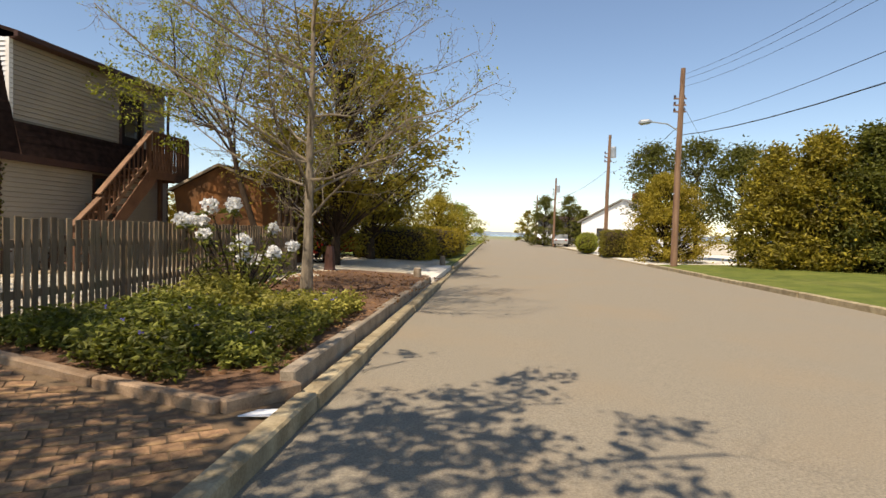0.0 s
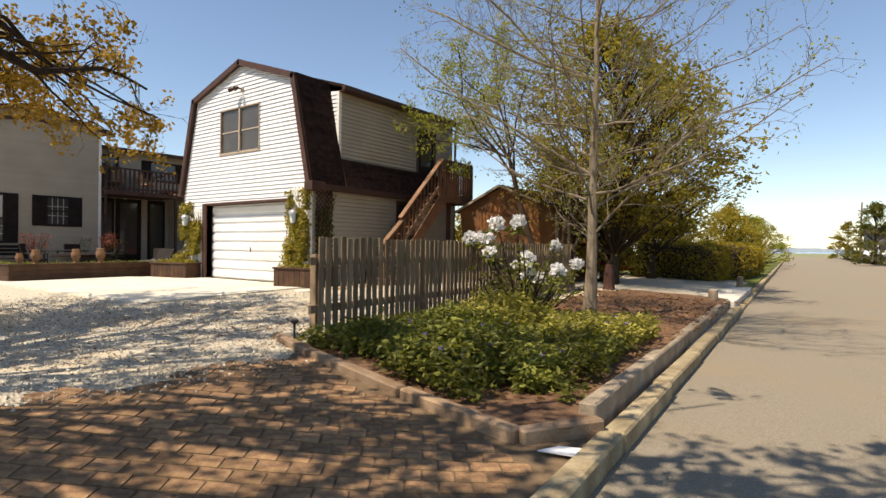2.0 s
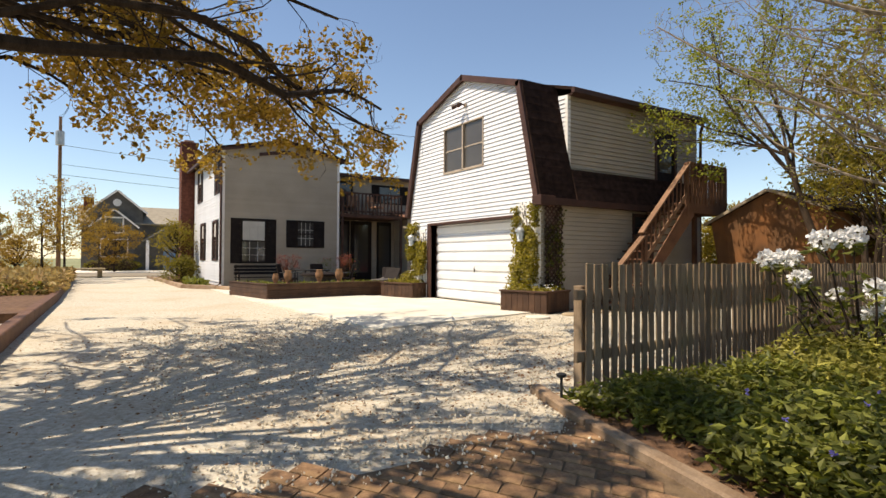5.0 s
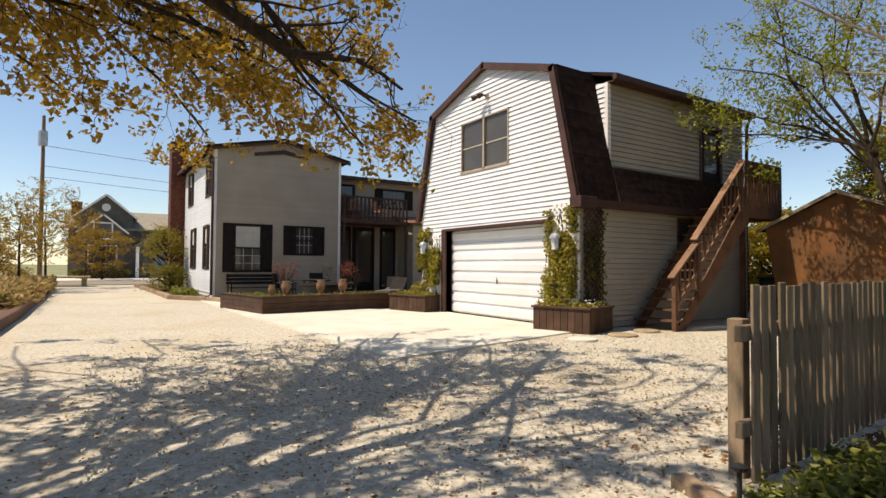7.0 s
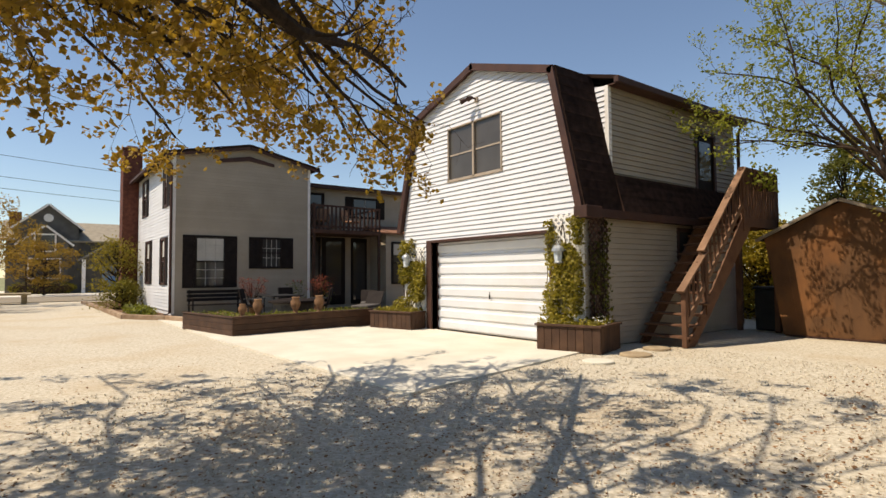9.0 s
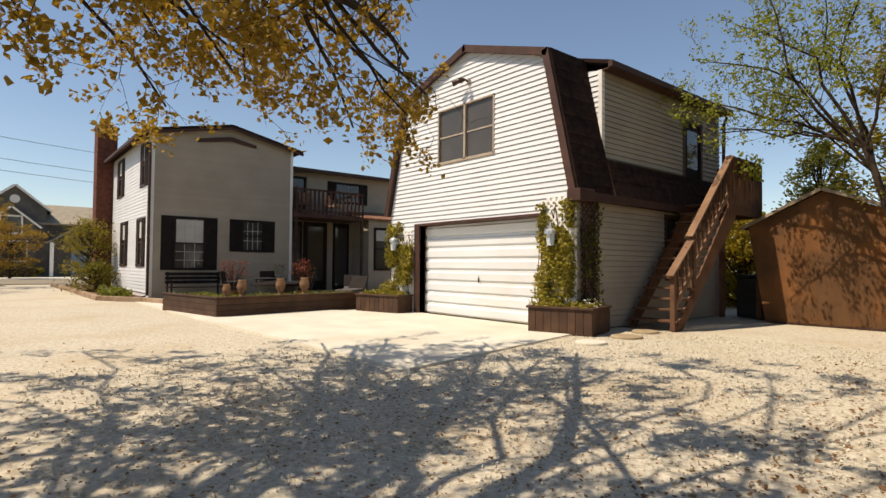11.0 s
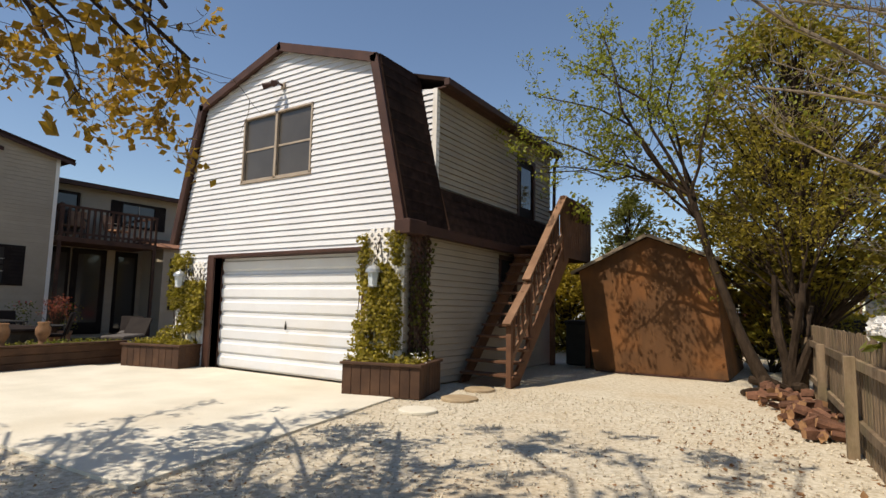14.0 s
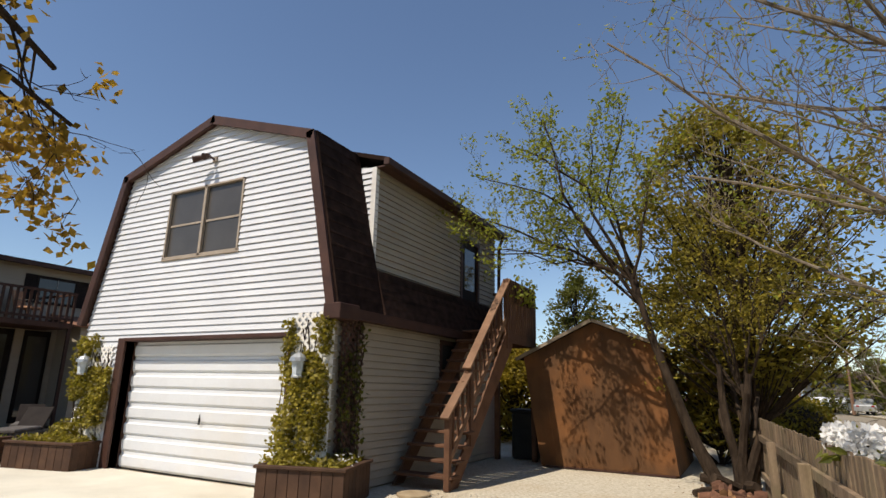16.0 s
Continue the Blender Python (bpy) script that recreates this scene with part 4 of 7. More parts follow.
# ---- picket fence ----
fence = thing("picket_fence", "weathered grey-brown wooden picket fence", "fence")
F0, F1 = Vector((-5.10, 4.80, 0)), Vector((-5.80, 13.6, 0))
fd = (F1 - F0).normalized()
FM = Matrix.Translation(F0) @ Matrix.Rotation(math.atan2(fd.y, fd.x), 4, "Z")
flen = (F1 - F0).length
rs = random.Random(11)
s = 0.0
while s < flen:
    w = rs.uniform(0.078, 0.092)
    top = 1.10 + rs.uniform(-0.012, 0.012)
    a = Acc()
    t = rs.uniform(-0.012, 0.012)
    base = -0.06 + rs.uniform(-0.01, 0.01)
    a.hexa([Vector((x + t * (z - base), y, z)) for z in (base, top) for x, y in ((s, -0.03), (s + w, -0.03), (s + w, -0.012), (s, -0.012))])
    ob = part("picket", a, FENCE_WOOD, fence, bevel=0.003)
    ob.matrix_basis = FM
    s += w + rs.uniform(0.028, 0.045)
for z in (0.24, 0.78):
    s = -0.10
    while s < flen - 0.05:
        e = min(flen, s + 2.4)
        ob = boxpart("rail", s + 0.003, -0.011, z, e - 0.003, 0.032, z + 0.09, FENCE_WOOD, fence, bevel=0.004)
        ob.matrix_basis = FM
        s = e
for i in range(5):
    s = 0.06 + i * 2.2
    ob = boxpart("post", s - 0.045, 0.033, -0.05, s + 0.045, 0.125, 0.90, FENCE_WOOD, fence, bevel=0.005)
    ob.matrix_basis = FM


# ---- house ----
house = thing("house", "two-storey clapboard house with black shutters, its shade side coloured darker cream", "house")
QX, QY0, QY1, QZ = -24.30, 5.38, 10.15, 5.38
RIDGE_Y, RIDGE_Z, QW = 7.85, 5.92, -31.2
# house walls facing away from the sun take the darker siding as painted shade
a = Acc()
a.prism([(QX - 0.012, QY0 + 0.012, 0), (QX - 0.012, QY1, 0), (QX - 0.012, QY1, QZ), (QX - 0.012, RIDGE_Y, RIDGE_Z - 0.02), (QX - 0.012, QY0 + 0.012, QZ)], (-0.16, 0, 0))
hwall = part("wall", a, SHADE_BEIGE, house, "clapboard gable wall, coloured darker cream for its shade")


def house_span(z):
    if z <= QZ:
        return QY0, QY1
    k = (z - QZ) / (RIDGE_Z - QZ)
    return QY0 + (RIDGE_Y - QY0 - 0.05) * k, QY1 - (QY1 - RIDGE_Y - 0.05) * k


siding(hwall, (QX, 0, 0), (0, 1, 0), (1, 0, 0), 0.2, RIDGE_Z - 0.08, 0.115, house_span, [(6.05, 7.10, 0.95, 2.72), (8.27, 9.10, 1.6, 2.72)], SHADE_BEIGE, lip=0.018, gap=-0.012)
a = Acc()
a.box(QW, QY0 + 0.012, 0, QX - 0.18, QY0 + 0.16, QZ)
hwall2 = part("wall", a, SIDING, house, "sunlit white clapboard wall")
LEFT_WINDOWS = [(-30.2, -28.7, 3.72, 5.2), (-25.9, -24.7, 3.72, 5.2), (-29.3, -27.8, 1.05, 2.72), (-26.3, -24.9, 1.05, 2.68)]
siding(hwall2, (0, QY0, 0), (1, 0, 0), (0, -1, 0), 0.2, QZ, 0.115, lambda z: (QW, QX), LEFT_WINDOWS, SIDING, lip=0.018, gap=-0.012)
boxpart("foundation", QW, QY0 + 0.03, 0, QX - 0.02, QY0 + 0.012 + 0.2, 0.2, KERB, house)
boxpart("back_wall", QW, QY1 - 0.15, 0, QX - 0.18, QY1, QZ, SHADE_BEIGE, house)
boxpart("end_wall", QW, QY0 + 0.17, 0, QW + 0.15, QY1 - 0.16, QZ, SHADE_BEIGE, house)
boxpart("corner_post", QX - 0.07, QY0 - 0.022, 0.1, QX + 0.024, QY0 + 0.08, QZ, TRIM_WHITE, house)
boxpart("corner_post", QX - 0.07, QY1 - 0.08, 0.1, QX + 0.024, QY1 + 0.02, QZ, TRIM_WHITE, house)


def slab_y(p, q, x0, x1, thick, name, material, parent, label=""):
    d = Vector((0, q[0] - p[0], q[1] - p[1])).normalized()
    nrm = Vector((0, -d.z, d.y))
    nrm = -nrm if nrm.z < 0 else nrm
    a = Acc()
    pp, qq = Vector((x0, p[0], p[1])), Vector((x0, q[0], q[1]))
    a.prism([pp, qq, qq + nrm * thick, pp + nrm * thick], (x1 - x0, 0, 0))
    return part(name, a, material, parent, label)


slab_y((QY0 - 0.30, QZ - 0.03), (RIDGE_Y, RIDGE_Z), QW - 0.2, QX + 0.22, 0.09, "roof", SHINGLE, house, "dark brown low gable roof")
slab_y((RIDGE_Y, RIDGE_Z), (QY1 + 0.32, QZ - 0.04), QW - 0.2, QX + 0.22, 0.09, "roof", SHINGLE, house)
for p, q in (((QY0 - 0.32, QZ - 0.13), (RIDGE_Y, RIDGE_Z - 0.09)), ((RIDGE_Y, RIDGE_Z - 0.09), (QY1 + 0.34, QZ - 0.13))):
    slab_y(p, q, QX + 0.18, QX + 0.215, 0.10, "rake_board", BROWN, house)
boxpart("gutter", QW, QY0 - 0.38, QZ - 0.10, QX + 0.2, QY0 - 0.27, QZ + 0.0, BROWN, house)
a = Acc()
a.tube([(QX + 0.05, QY0 - 0.30, QZ - 0.08), (QX + 0.07, QY0 - 0.07, QZ - 0.35), (QX + 0.07, QY0 - 0.06, 0.15), (QX + 0.1, QY0 - 0.25, 0.08)], [0.045] * 4, 8)
part("downpipe", a, BROWN, house)
a = Acc()
a.prism([(QX + 0.02, 6.75, 5.38), (QX + 0.02, 7.85, 5.60), (QX + 0.02, 8.75, 5.42), (QX + 0.02, 8.75, 5.32), (QX + 0.02, 7.85, 5.44), (QX + 0.02, 6.75, 5.26)], (0.05, 0, 0))
part("gable_vent", a, BROWN, house, "long dark louvred gable vent")


def house_window(parent, o, u, nrm, s0, s1, z0, z1, cols, rows, shutter, trim, blind=0.0, deep=0.05):
    """A sash window with glazing bars; shutters at both sides when their width is given."""
    o, u, nrm = Vector(o), Vector(u), Vector(nrm)
    w = thing("window", "", "")
    w.parent = parent

    def bar(name, a0, a1, b0, b1, n0, n1, mat, label=""):
        a = Acc()
        pts = [o + u * s + nrm * d + Vector((0, 0, z)) for z in (b0, b1) for s, d in ((a0, n1), (a1, n1), (a1, n0), (a0, n0))]
        a.hexa(pts)
        return part(name, a, mat, w, label)

    bar("pane", s0, s1, z0, z1, -0.008, 0.004, GLASS)
    if blind:
        bar("blind", s0 + 0.05, s1 - 0.05, z1 - (z1 - z0) * blind, z1 - 0.06, 0.006, 0.012, BLIND, "pale blind or curtain")
    for a0, a1, b0, b1 in ((s0 - 0.05, s0 + 0.03, z0 - 0.05, z1 + 0.05), (s1 - 0.03, s1 + 0.05, z0 - 0.05, z1 + 0.05), (s0 + 0.03, s1 - 0.03, z1 - 0.03, z1 + 0.05), (s0 + 0.03, s1 - 0.03, z0 - 0.05, z0 + 0.03)):
        bar("window_frame", a0, a1, b0, b1, -0.01, deep, trim)
    bar("sash_rail", s0 + 0.03, s1 - 0.03, (z0 + z1) / 2 - 0.025, (z0 + z1) / 2 + 0.025, 0.004, 0.03, trim)
    for i in range(1, cols):
        s = s0 + (s1 - s0) * i / cols
        bar("glazing_bar", s - 0.009, s + 0.009, z0 + 0.03, z1 - 0.03, 0.014, 0.024, BAR_GREY)
    for i in range(1, rows):
        z = z0 + (z1 - z0) * i / rows
        bar("glazing_bar", s0 + 0.03, s1 - 0.03, z - 0.009, z + 0.009, 0.015, 0.025, BAR_GREY)
    for a0, a1 in (((s0 - 0.05 - shutter, s0 - 0.055), (s1 + 0.055, s1 + 0.05 + shutter)) if shutter else ()):
        sh = bar("shutter", a0, a1, z0 - 0.05, z1 + 0.05, 0.017, 0.032, BLACK_PAINT, "black louvred shutter")
        z = z0
        while z < z1:
            a = Acc()
            pts = [o + u * s + nrm * d + Vector((0, 0, zz)) for zz, dd in ((z, 0.046), (z + 0.055, 0.036)) for s, d in ((a0 + 0.04, dd), (a1 - 0.04, dd), (a1 - 0.04, 0.03), (a0 + 0.04, 0.03))]
            a.hexa(pts)
            part("louvre", a, BLACK_PAINT, sh)
            z += 0.10
    return w


house_window(house, (QX, 0, 0), (0, 1, 0), (1, 0, 0), 6.10, 7.05, 1.0, 2.68, 3, 6, 0.36, BLACK_PAINT, 0.5)
house_window(house, (QX, 0, 0), (0, 1, 0), (1, 0, 0), 8.32, 9.05, 1.65, 2.68, 4, 3, 0.40, BLACK_PAINT, 0.0)
for s0, s1, z0, z1 in LEFT_WINDOWS:
    house_window(house, (0, QY0, 0), (1, 0, 0), (0, -1, 0), s0 + 0.42, s1 - 0.42, z0 + 0.05, z1 - 0.05, 1, 2, 0.36, BROWN, 0.4)
# brick chimney
chim = thing("chimney", "tall red-brown brick chimney against the house wall", "chimney")
CX0, CX1, CY0, CY1, CZ = -32.2, -31.3, 4.78, 5.50, 6.95
a = Acc()
a.box(CX0 + 0.01, CY0 + 0.01, 0, CX1 - 0.01, CY1 - 0.01, CZ - 0.2)
core = part("stack", a, MORTAR, chim)
rs = random.Random(21)
row = 0
for row in range(int((CZ - 0.2) / 0.085)):
    z = row * 0.085
    off = 0.11 if row % 2 else 0.0
    for i in range(4):
        x = CX0 + i * 0.225 + (off if i else 0)
        e = min(CX1, CX0 + (i + 1) * 0.225 + off)
        a = Acc()
        a.box(x + 0.005, CY0, z + 0.005, e - 0.005, CY0 + 0.03, z + 0.08)
        part("brick", a, BRICK_RED, core)
boxpart("brick_side", CX1 - 0.012, CY0 + 0.03, 0, CX1, CY1, CZ - 0.2, BRICK_RED, chim)
boxpart("brick_side", CX0, CY0 + 0.03, 0, CX0 + 0.012, CY1, CZ - 0.2, BRICK_RED, chim)
boxpart("cap", CX0 - 0.05, CY0 - 0.05, CZ - 0.2, CX1 + 0.05, CY1 + 0.05, CZ - 0.08, BRICK_RED, chim, bevel=0.01)
boxpart("flue", CX0 + 0.2, CY0 + 0.15, CZ - 0.08, CX1 - 0.2, CY1 - 0.15, CZ + 0.05, TERRACOTTA, chim)

# rear wing with balcony
wing = thing("house_wing", "recessed rear wing of the house with a balcony and porch", "house wing")
VX, VY1, VZ = -25.75, 15.6, 4.98
# wing wall and bay: shade comes from the darker siding colour too
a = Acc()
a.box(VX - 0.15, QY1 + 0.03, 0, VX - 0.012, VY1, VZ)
vwall = part("wall", a, SHADE_BEIGE, wing, "clapboard wing wall, shade put into its cream colour")
siding(vwall, (VX, 0, 0), (0, 1, 0), (1, 0, 0), 0.2, VZ, 0.115, lambda z: (QY1 + 0.03, VY1), [(10.55, 11.45, 3.4, 4.75), (12.4, 14.3, 3.75, 4.72), (10.46, 11.28, 0.1, 2.95), (11.3, 12.4, 0.1, 2.95), (12.65, 13.45, 0.1, 2.95)], SHADE_BEIGE, lip=0.018, gap=-0.012)
boxpart("back_wall", QW, VY1 - 0.15, 0, VX - 0.16, VY1, VZ, SHADE_BEIGE, wing)
slab((VX + 0.35, VZ + 0.02), (VX - 3.0, VZ + 0.45), QY1 + 0.05, VY1 + 0.3, 0.08, "roof", SHINGLE, wing)
boxpart("gutter", VX + 0.30, QY1 + 0.05, VZ - 0.06, VX + 0.42, VY1 + 0.3, VZ + 0.06, BROWN, wing)
house_window(wing, (VX, 0, 0), (0, 1, 0), (1, 0, 0), 12.75, 13.95, 3.85, 4.65, 2, 2, 0.33, BLACK_PAINT, 0.0)
house_window(wing, (VX, 0, 0), (0, 1, 0), (1, 0, 0), 10.65, 11.35, 3.45, 4.70, 1, 1, 0.0, BLACK_PAINT, 0.0)
d1 = boxpart("door", VX - 0.02, 11.32, 0.12, VX + 0.02, 12.38, 2.93, BLACK_PAINT, wing, "dark glazed patio door")
boxpart("pane", VX + 0.021, 11.5, 0.5, VX + 0.028, 12.2, 2.75, GLASS, d1)
d2 = boxpart("door", VX - 0.02, 12.67, 0.12, VX + 0.02, 13.43, 2.93, BLACK_PAINT, wing, "dark screen door")
boxpart("pane", VX + 0.021, 12.77, 0.3, VX + 0.028, 13.33, 2.75, GLASS, d2)
# dark panel added to deepen the shade under the balcony
d3 = boxpart("door", VX - 0.02, 10.50, 0.12, VX + 0.02, 11.26, 2.93, BLACK_PAINT, wing, "added dark door panel deepening the shade under the balcony")
boxpart("pane", VX + 0.021, 10.60, 0.4, VX + 0.028, 11.16, 2.75, GLASS, d3)
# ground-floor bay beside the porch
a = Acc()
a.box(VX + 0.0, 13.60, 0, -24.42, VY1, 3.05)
bay = part("bay", a, SHADE_BEIGE, wing, "ground-floor bay in shade-toned cream")
siding(bay, (-24.41, 0, 0), (0, 1, 0), (1, 0, 0), 0.2, 3.0, 0.115, lambda z: (13.60, VY1), [(13.85, 14.95, 0.98, 2.75)], SHADE_BEIGE, lip=0.018, gap=-0.012)
house_window(wing, (-24.41, 0, 0), (0, 1, 0), (1, 0, 0), 13.92, 14.88, 1.0, 2.70, 1, 2, 0.0, BLACK_PAINT, 0.3)
slab((-24.25, 3.05), (VX, 3.45), 13.3, VY1 + 0.1, 0.06, "porch_roof", surface("russet_shingle", (0.17, 0.075, 0.04), (0.26, 0.13, 0.08), 8, 70, 0.9, 0.3), wing, "russet shingled porch roof")
# balcony
BX1, BY0, BY1, BZ = -24.15, 10.20, 13.2, 3.12
bal = thing("balcony", "brown wooden balcony with a slatted railing", "balcony")
boxpart("deck", VX + 0.02, BY0, BZ - 0.16, BX1, BY1, BZ, DARK_STAIN, bal, bevel=0.01)
for z in (BZ + 0.08, BZ + 0.88):
    boxpart("rail", BX1 - 0.06, BY0, z, BX1, BY1, z + 0.07, DARK_STAIN, bal)
    boxpart("rail", VX + 0.05, BY0, z, BX1 - 0.06, BY0 + 0.06, z + 0.07, DARK_STAIN, bal)
    boxpart("rail", VX + 0.05, BY1 - 0.06, z, BX1 - 0.06, BY1, z + 0.07, DARK_STAIN, bal)
for i in range(17):
    y = BY0 + 0.08 + i * 0.178
    boxpart("baluster", BX1 - 0.05, y, BZ, BX1 - 0.015, y + 0.07, BZ + 0.9, DARK_STAIN, bal)
for i in range(8):
    x = VX + 0.1 + i * 0.18
    boxpart("baluster", x, BY0 + 0.015, BZ, x + 0.07, BY0 + 0.05, BZ + 0.9, DARK_STAIN, bal)
for y in (BY0 + 0.05, BY1 - 0.1):
    boxpart("post", BX1 - 0.10, y, 0, BX1 - 0.02, y + 0.09, BZ + 1.0 if y < 11 else BZ - 0.16, DARK_STAIN, bal)


# ---- patio furniture ----
def patio_chair(at, turn, material, label):
    t = thing("patio_chair", label, "chair", "patio chairs", at=pose(*at, 0, 0, turn))
    for x in (-0.25, 0.25):
        for y in (-0.25, 0.25):
            a = Acc()
            a.tube([(x, y, 0), (x * 0.95, y * 0.95, 0.62 if y < 0 else 0.42)], [0.018, 0.018], 6)
            part("leg", a, BLACK_METAL, t)
    boxpart("seat", -0.26, -0.27, 0.38, 0.26, 0.27, 0.45, material, t, bevel=0.02)
    boxpart("backrest", -0.26, 0, 0, 0.26, 0.06, 0.55, material, t, bevel=0.02, m=pose(0, 0.25, 0.42, -14, 0, 0))
    for x in (-0.28, 0.25):
        boxpart("arm", x, -0.28, 0.62, x + 0.04, 0.27, 0.65, BLACK_METAL, t, bevel=0.008)


def lounger(at, turn):
    t = thing("lounge_chair", "dark reclining patio lounger with a charcoal cushion", "lounge chair", "patio loungers", at=pose(*at, 0, 0, turn))
    for x in (-0.3, 0.26):
        boxpart("side_rail", x, -0.8, 0.28, x + 0.04, 0.6, 0.33, BLACK_METAL, t)
        for y in (-0.7, 0.4):
            boxpart("leg", x, y, 0, x + 0.04, y + 0.04, 0.28, BLACK_METAL, t)
    boxpart("cushion", -0.27, -0.8, 0.33, 0.27, 0.35, 0.41, CUSHION, t, bevel=0.02)
    boxpart("backrest", -0.28, 0, 0, 0.28, 0.05, 0.66, BLACK_PAINT, t, bevel=0.015, m=pose(0, 0.34, 0.33, -42, 0, 0))


patio_chair((-21.6, 7.2, 0.0), 150, BLACK_PAINT, "dark metal patio chair")
patio_chair((-22.3, 8.6, 0.0), 90, BLACK_PAINT, "dark metal patio chair")
patio_chair((-20.7, 8.9, 0.0), -30, BLACK_PAINT, "dark metal patio chair")
lounger((-20.2, 10.4, 0.0), 40)
lounger((-21.6, 11.2, 0.0), 60)
tb = thing("patio_table", "dark metal patio table", "table", at=pose(-21.6, 8.0, 0))
boxpart("tabletop", -0.7, -0.5, 0.70, 0.7, 0.5, 0.74, BLACK_METAL, tb, bevel=0.01)
for x in (-0.6, 0.56):
    for y in (-0.42, 0.38):
        boxpart("leg", x, y, 0, x + 0.04, y + 0.04, 0.70, BLACK_METAL, tb)

# long low planter between drive and patio
box_m = pose(-17.05, 5.22, 0, 0, 0, 99)
lp = thing("long_planter", "long low dark brown timber planter by the patio", "planter", at=box_m)
LW, LD, LH = 3.9, 1.0, 0.44
for r in range(3):
    z0, z1 = r * 0.135, r * 0.135 + 0.13
    boxpart("plank", 0, 0, z0, LW, 0.045, z1, PLANTER, lp, bevel=0.006)
    boxpart("plank", 0, 0.047, z0, 0.045, 2.8, z1, PLANTER, lp, bevel=0.006)
    boxpart("plank", LW - 0.045, 0.047, z0, LW, LD, z1, PLANTER, lp, bevel=0.006)
    boxpart("plank", LD, LD + 0.0, z0, LW - 0.05, LD + 0.045, z1, PLANTER, lp)
    boxpart("plank", LD - 0.045, LD + 0.05, z0, LD, 2.8, z1, PLANTER, lp)
boxpart("rim", -0.02, -0.02, 0.405, LW + 0.02, 0.10, LH, PLANTER, lp, bevel=0.006)
boxpart("rim", -0.02, 0.10, 0.405, 0.10, 2.8, LH, PLANTER, lp, bevel=0.006)
a = Acc()
a.box(0.05, 0.05, 0.05, LW - 0.05, LD - 0.01, 0.38)
a.box(0.05, LD - 0.01, 0.05, LD - 0.05, 2.79, 0.38)
part("soil", a, SOIL, lp)
for r in range(3):
    boxpart("plank", 0.047, 2.755, r * 0.135, LD - 0.047, 2.8, r * 0.135 + 0.13, PLANTER, lp)


URN_STONE = surface("weathered_urn", (0.15, 0.075, 0.035), (0.27, 0.15, 0.08), 8, 60, 0.9, 0.3)


def urn(at, s, label):
    a = Acc()
    a.lathe([(0.07, 0), (0.075, 0.02), (0.045, 0.06), (0.05, 0.10), (0.095, 0.18), (0.10, 0.26), (0.07, 0.33), (0.085, 0.36), (0.08, 0.365), (0.06, 0.34)], 14)
    ob = tagged(part("garden_urn", a, URN_STONE, smooth=True), label, "urn", "planter urns")
    ob.matrix_basis = pose(*at) @ Matrix.Scale(s, 4)


for k, (s_, d_, sc) in enumerate(((0.35, 0.25, 0.9), (0.75, 0.30, 1.15), (1.75, 0.3, 1.2), (2.4, 0.25, 1.25))):
    p = box_m @ Vector((s_, d_, 0.38))
    urn(tuple(p), sc, "weathered clay urn standing in the planter")
boxblock = thing("cardboard_box", "tan cardboard box beside the planter", "box", at=pose(-17.3, 9.35, 0.015, 0, 0, 20))
boxpart("carton", -0.2, -0.2, 0, 0.2, 0.2, 0.42, TERRACOTTA, boxblock, bevel=0.01)

# ---- bed and edging at the house's foot ----
he = thing("bed_edging", "low timber edging of the house's planting bed", "timber edging")
for p, q in (((-38.0, 3.9), (-31.5, 4.05)), ((-31.5, 4.05), (-24.9, 4.1)), ((-24.9, 4.1), (-23.2, 5.05)), ((-23.2, 5.05), (-21.7, 5.5))):
    timber(p, q, 0.16, -0.1, 0.14, TIMBER, he)
a = Acc()
a.prism([(x, y, -0.05) for x, y in ((-38, 4.0), (-31.5, 4.13), (-24.9, 4.18), (-23.6, 5.0), (-23.6, 5.36), (-38, 5.36))], (0, 0, 0.12))
structure("house_bed", a, SOIL, "mulched bed along the house wall", "flower bed")
# bed on the other side of the drive
BL = [(-13.9, 0.24), (-19.2, 0.34), (-26.5, 0.32), (-37.0, 0.24), (-37.3, -6.0), (-14.0, -6.0)]
a = Acc()
a.prism([(x, y, -0.05) for x, y in reversed(BL)], (0, 0, 0.20))
structure("drive_bed", a, SOIL, "mulched bed of grasses beside the drive", "flower bed")
de = thing("bed_edging", "dark timber edging beside the gravel drive", "timber edging")
for p, q in (((-8.6, 0.15), (-13.9, 0.22)), ((-13.9, 0.22), (-19.2, 0.32)), ((-19.2, 0.32), (-26.5, 0.30)), ((-26.5, 0.30), (-37.0, 0.22)), ((-37.0, 0.22), (-37.4, -6.0))):
    timber(p, q, 0.18, -0.1, 0.20, STAIR_WOOD, de)

# black bench under the large window
bench = thing("patio_bench", "black slatted bench against the house wall", "bench", at=pose(QX + 0.75, 6.6, 0.0))
for k in range(4):
    boxpart("slat", -0.28 + k * 0.13, -0.85, 0.40, -0.17 + k * 0.13, 0.85, 0.43, BLACK_PAINT, bench, bevel=0.005)
for k in range(3):
    boxpart("back_slat", -0.34, -0.85, 0.52 + k * 0.13, -0.31, 0.85, 0.62 + k * 0.13, BLACK_PAINT, bench, bevel=0.005)
for x in (-0.34, 0.18):
    for y in (-0.80, 0.76):
        boxpart("leg", x, y, 0.0, x + 0.045, y + 0.045, 0.90 if x < 0 else 0.62, BLACK_PAINT, bench)
for y in (-0.82, 0.77):
    boxpart("arm", -0.30, y, 0.62, 0.24, y + 0.05, 0.65, BLACK_PAINT, bench)
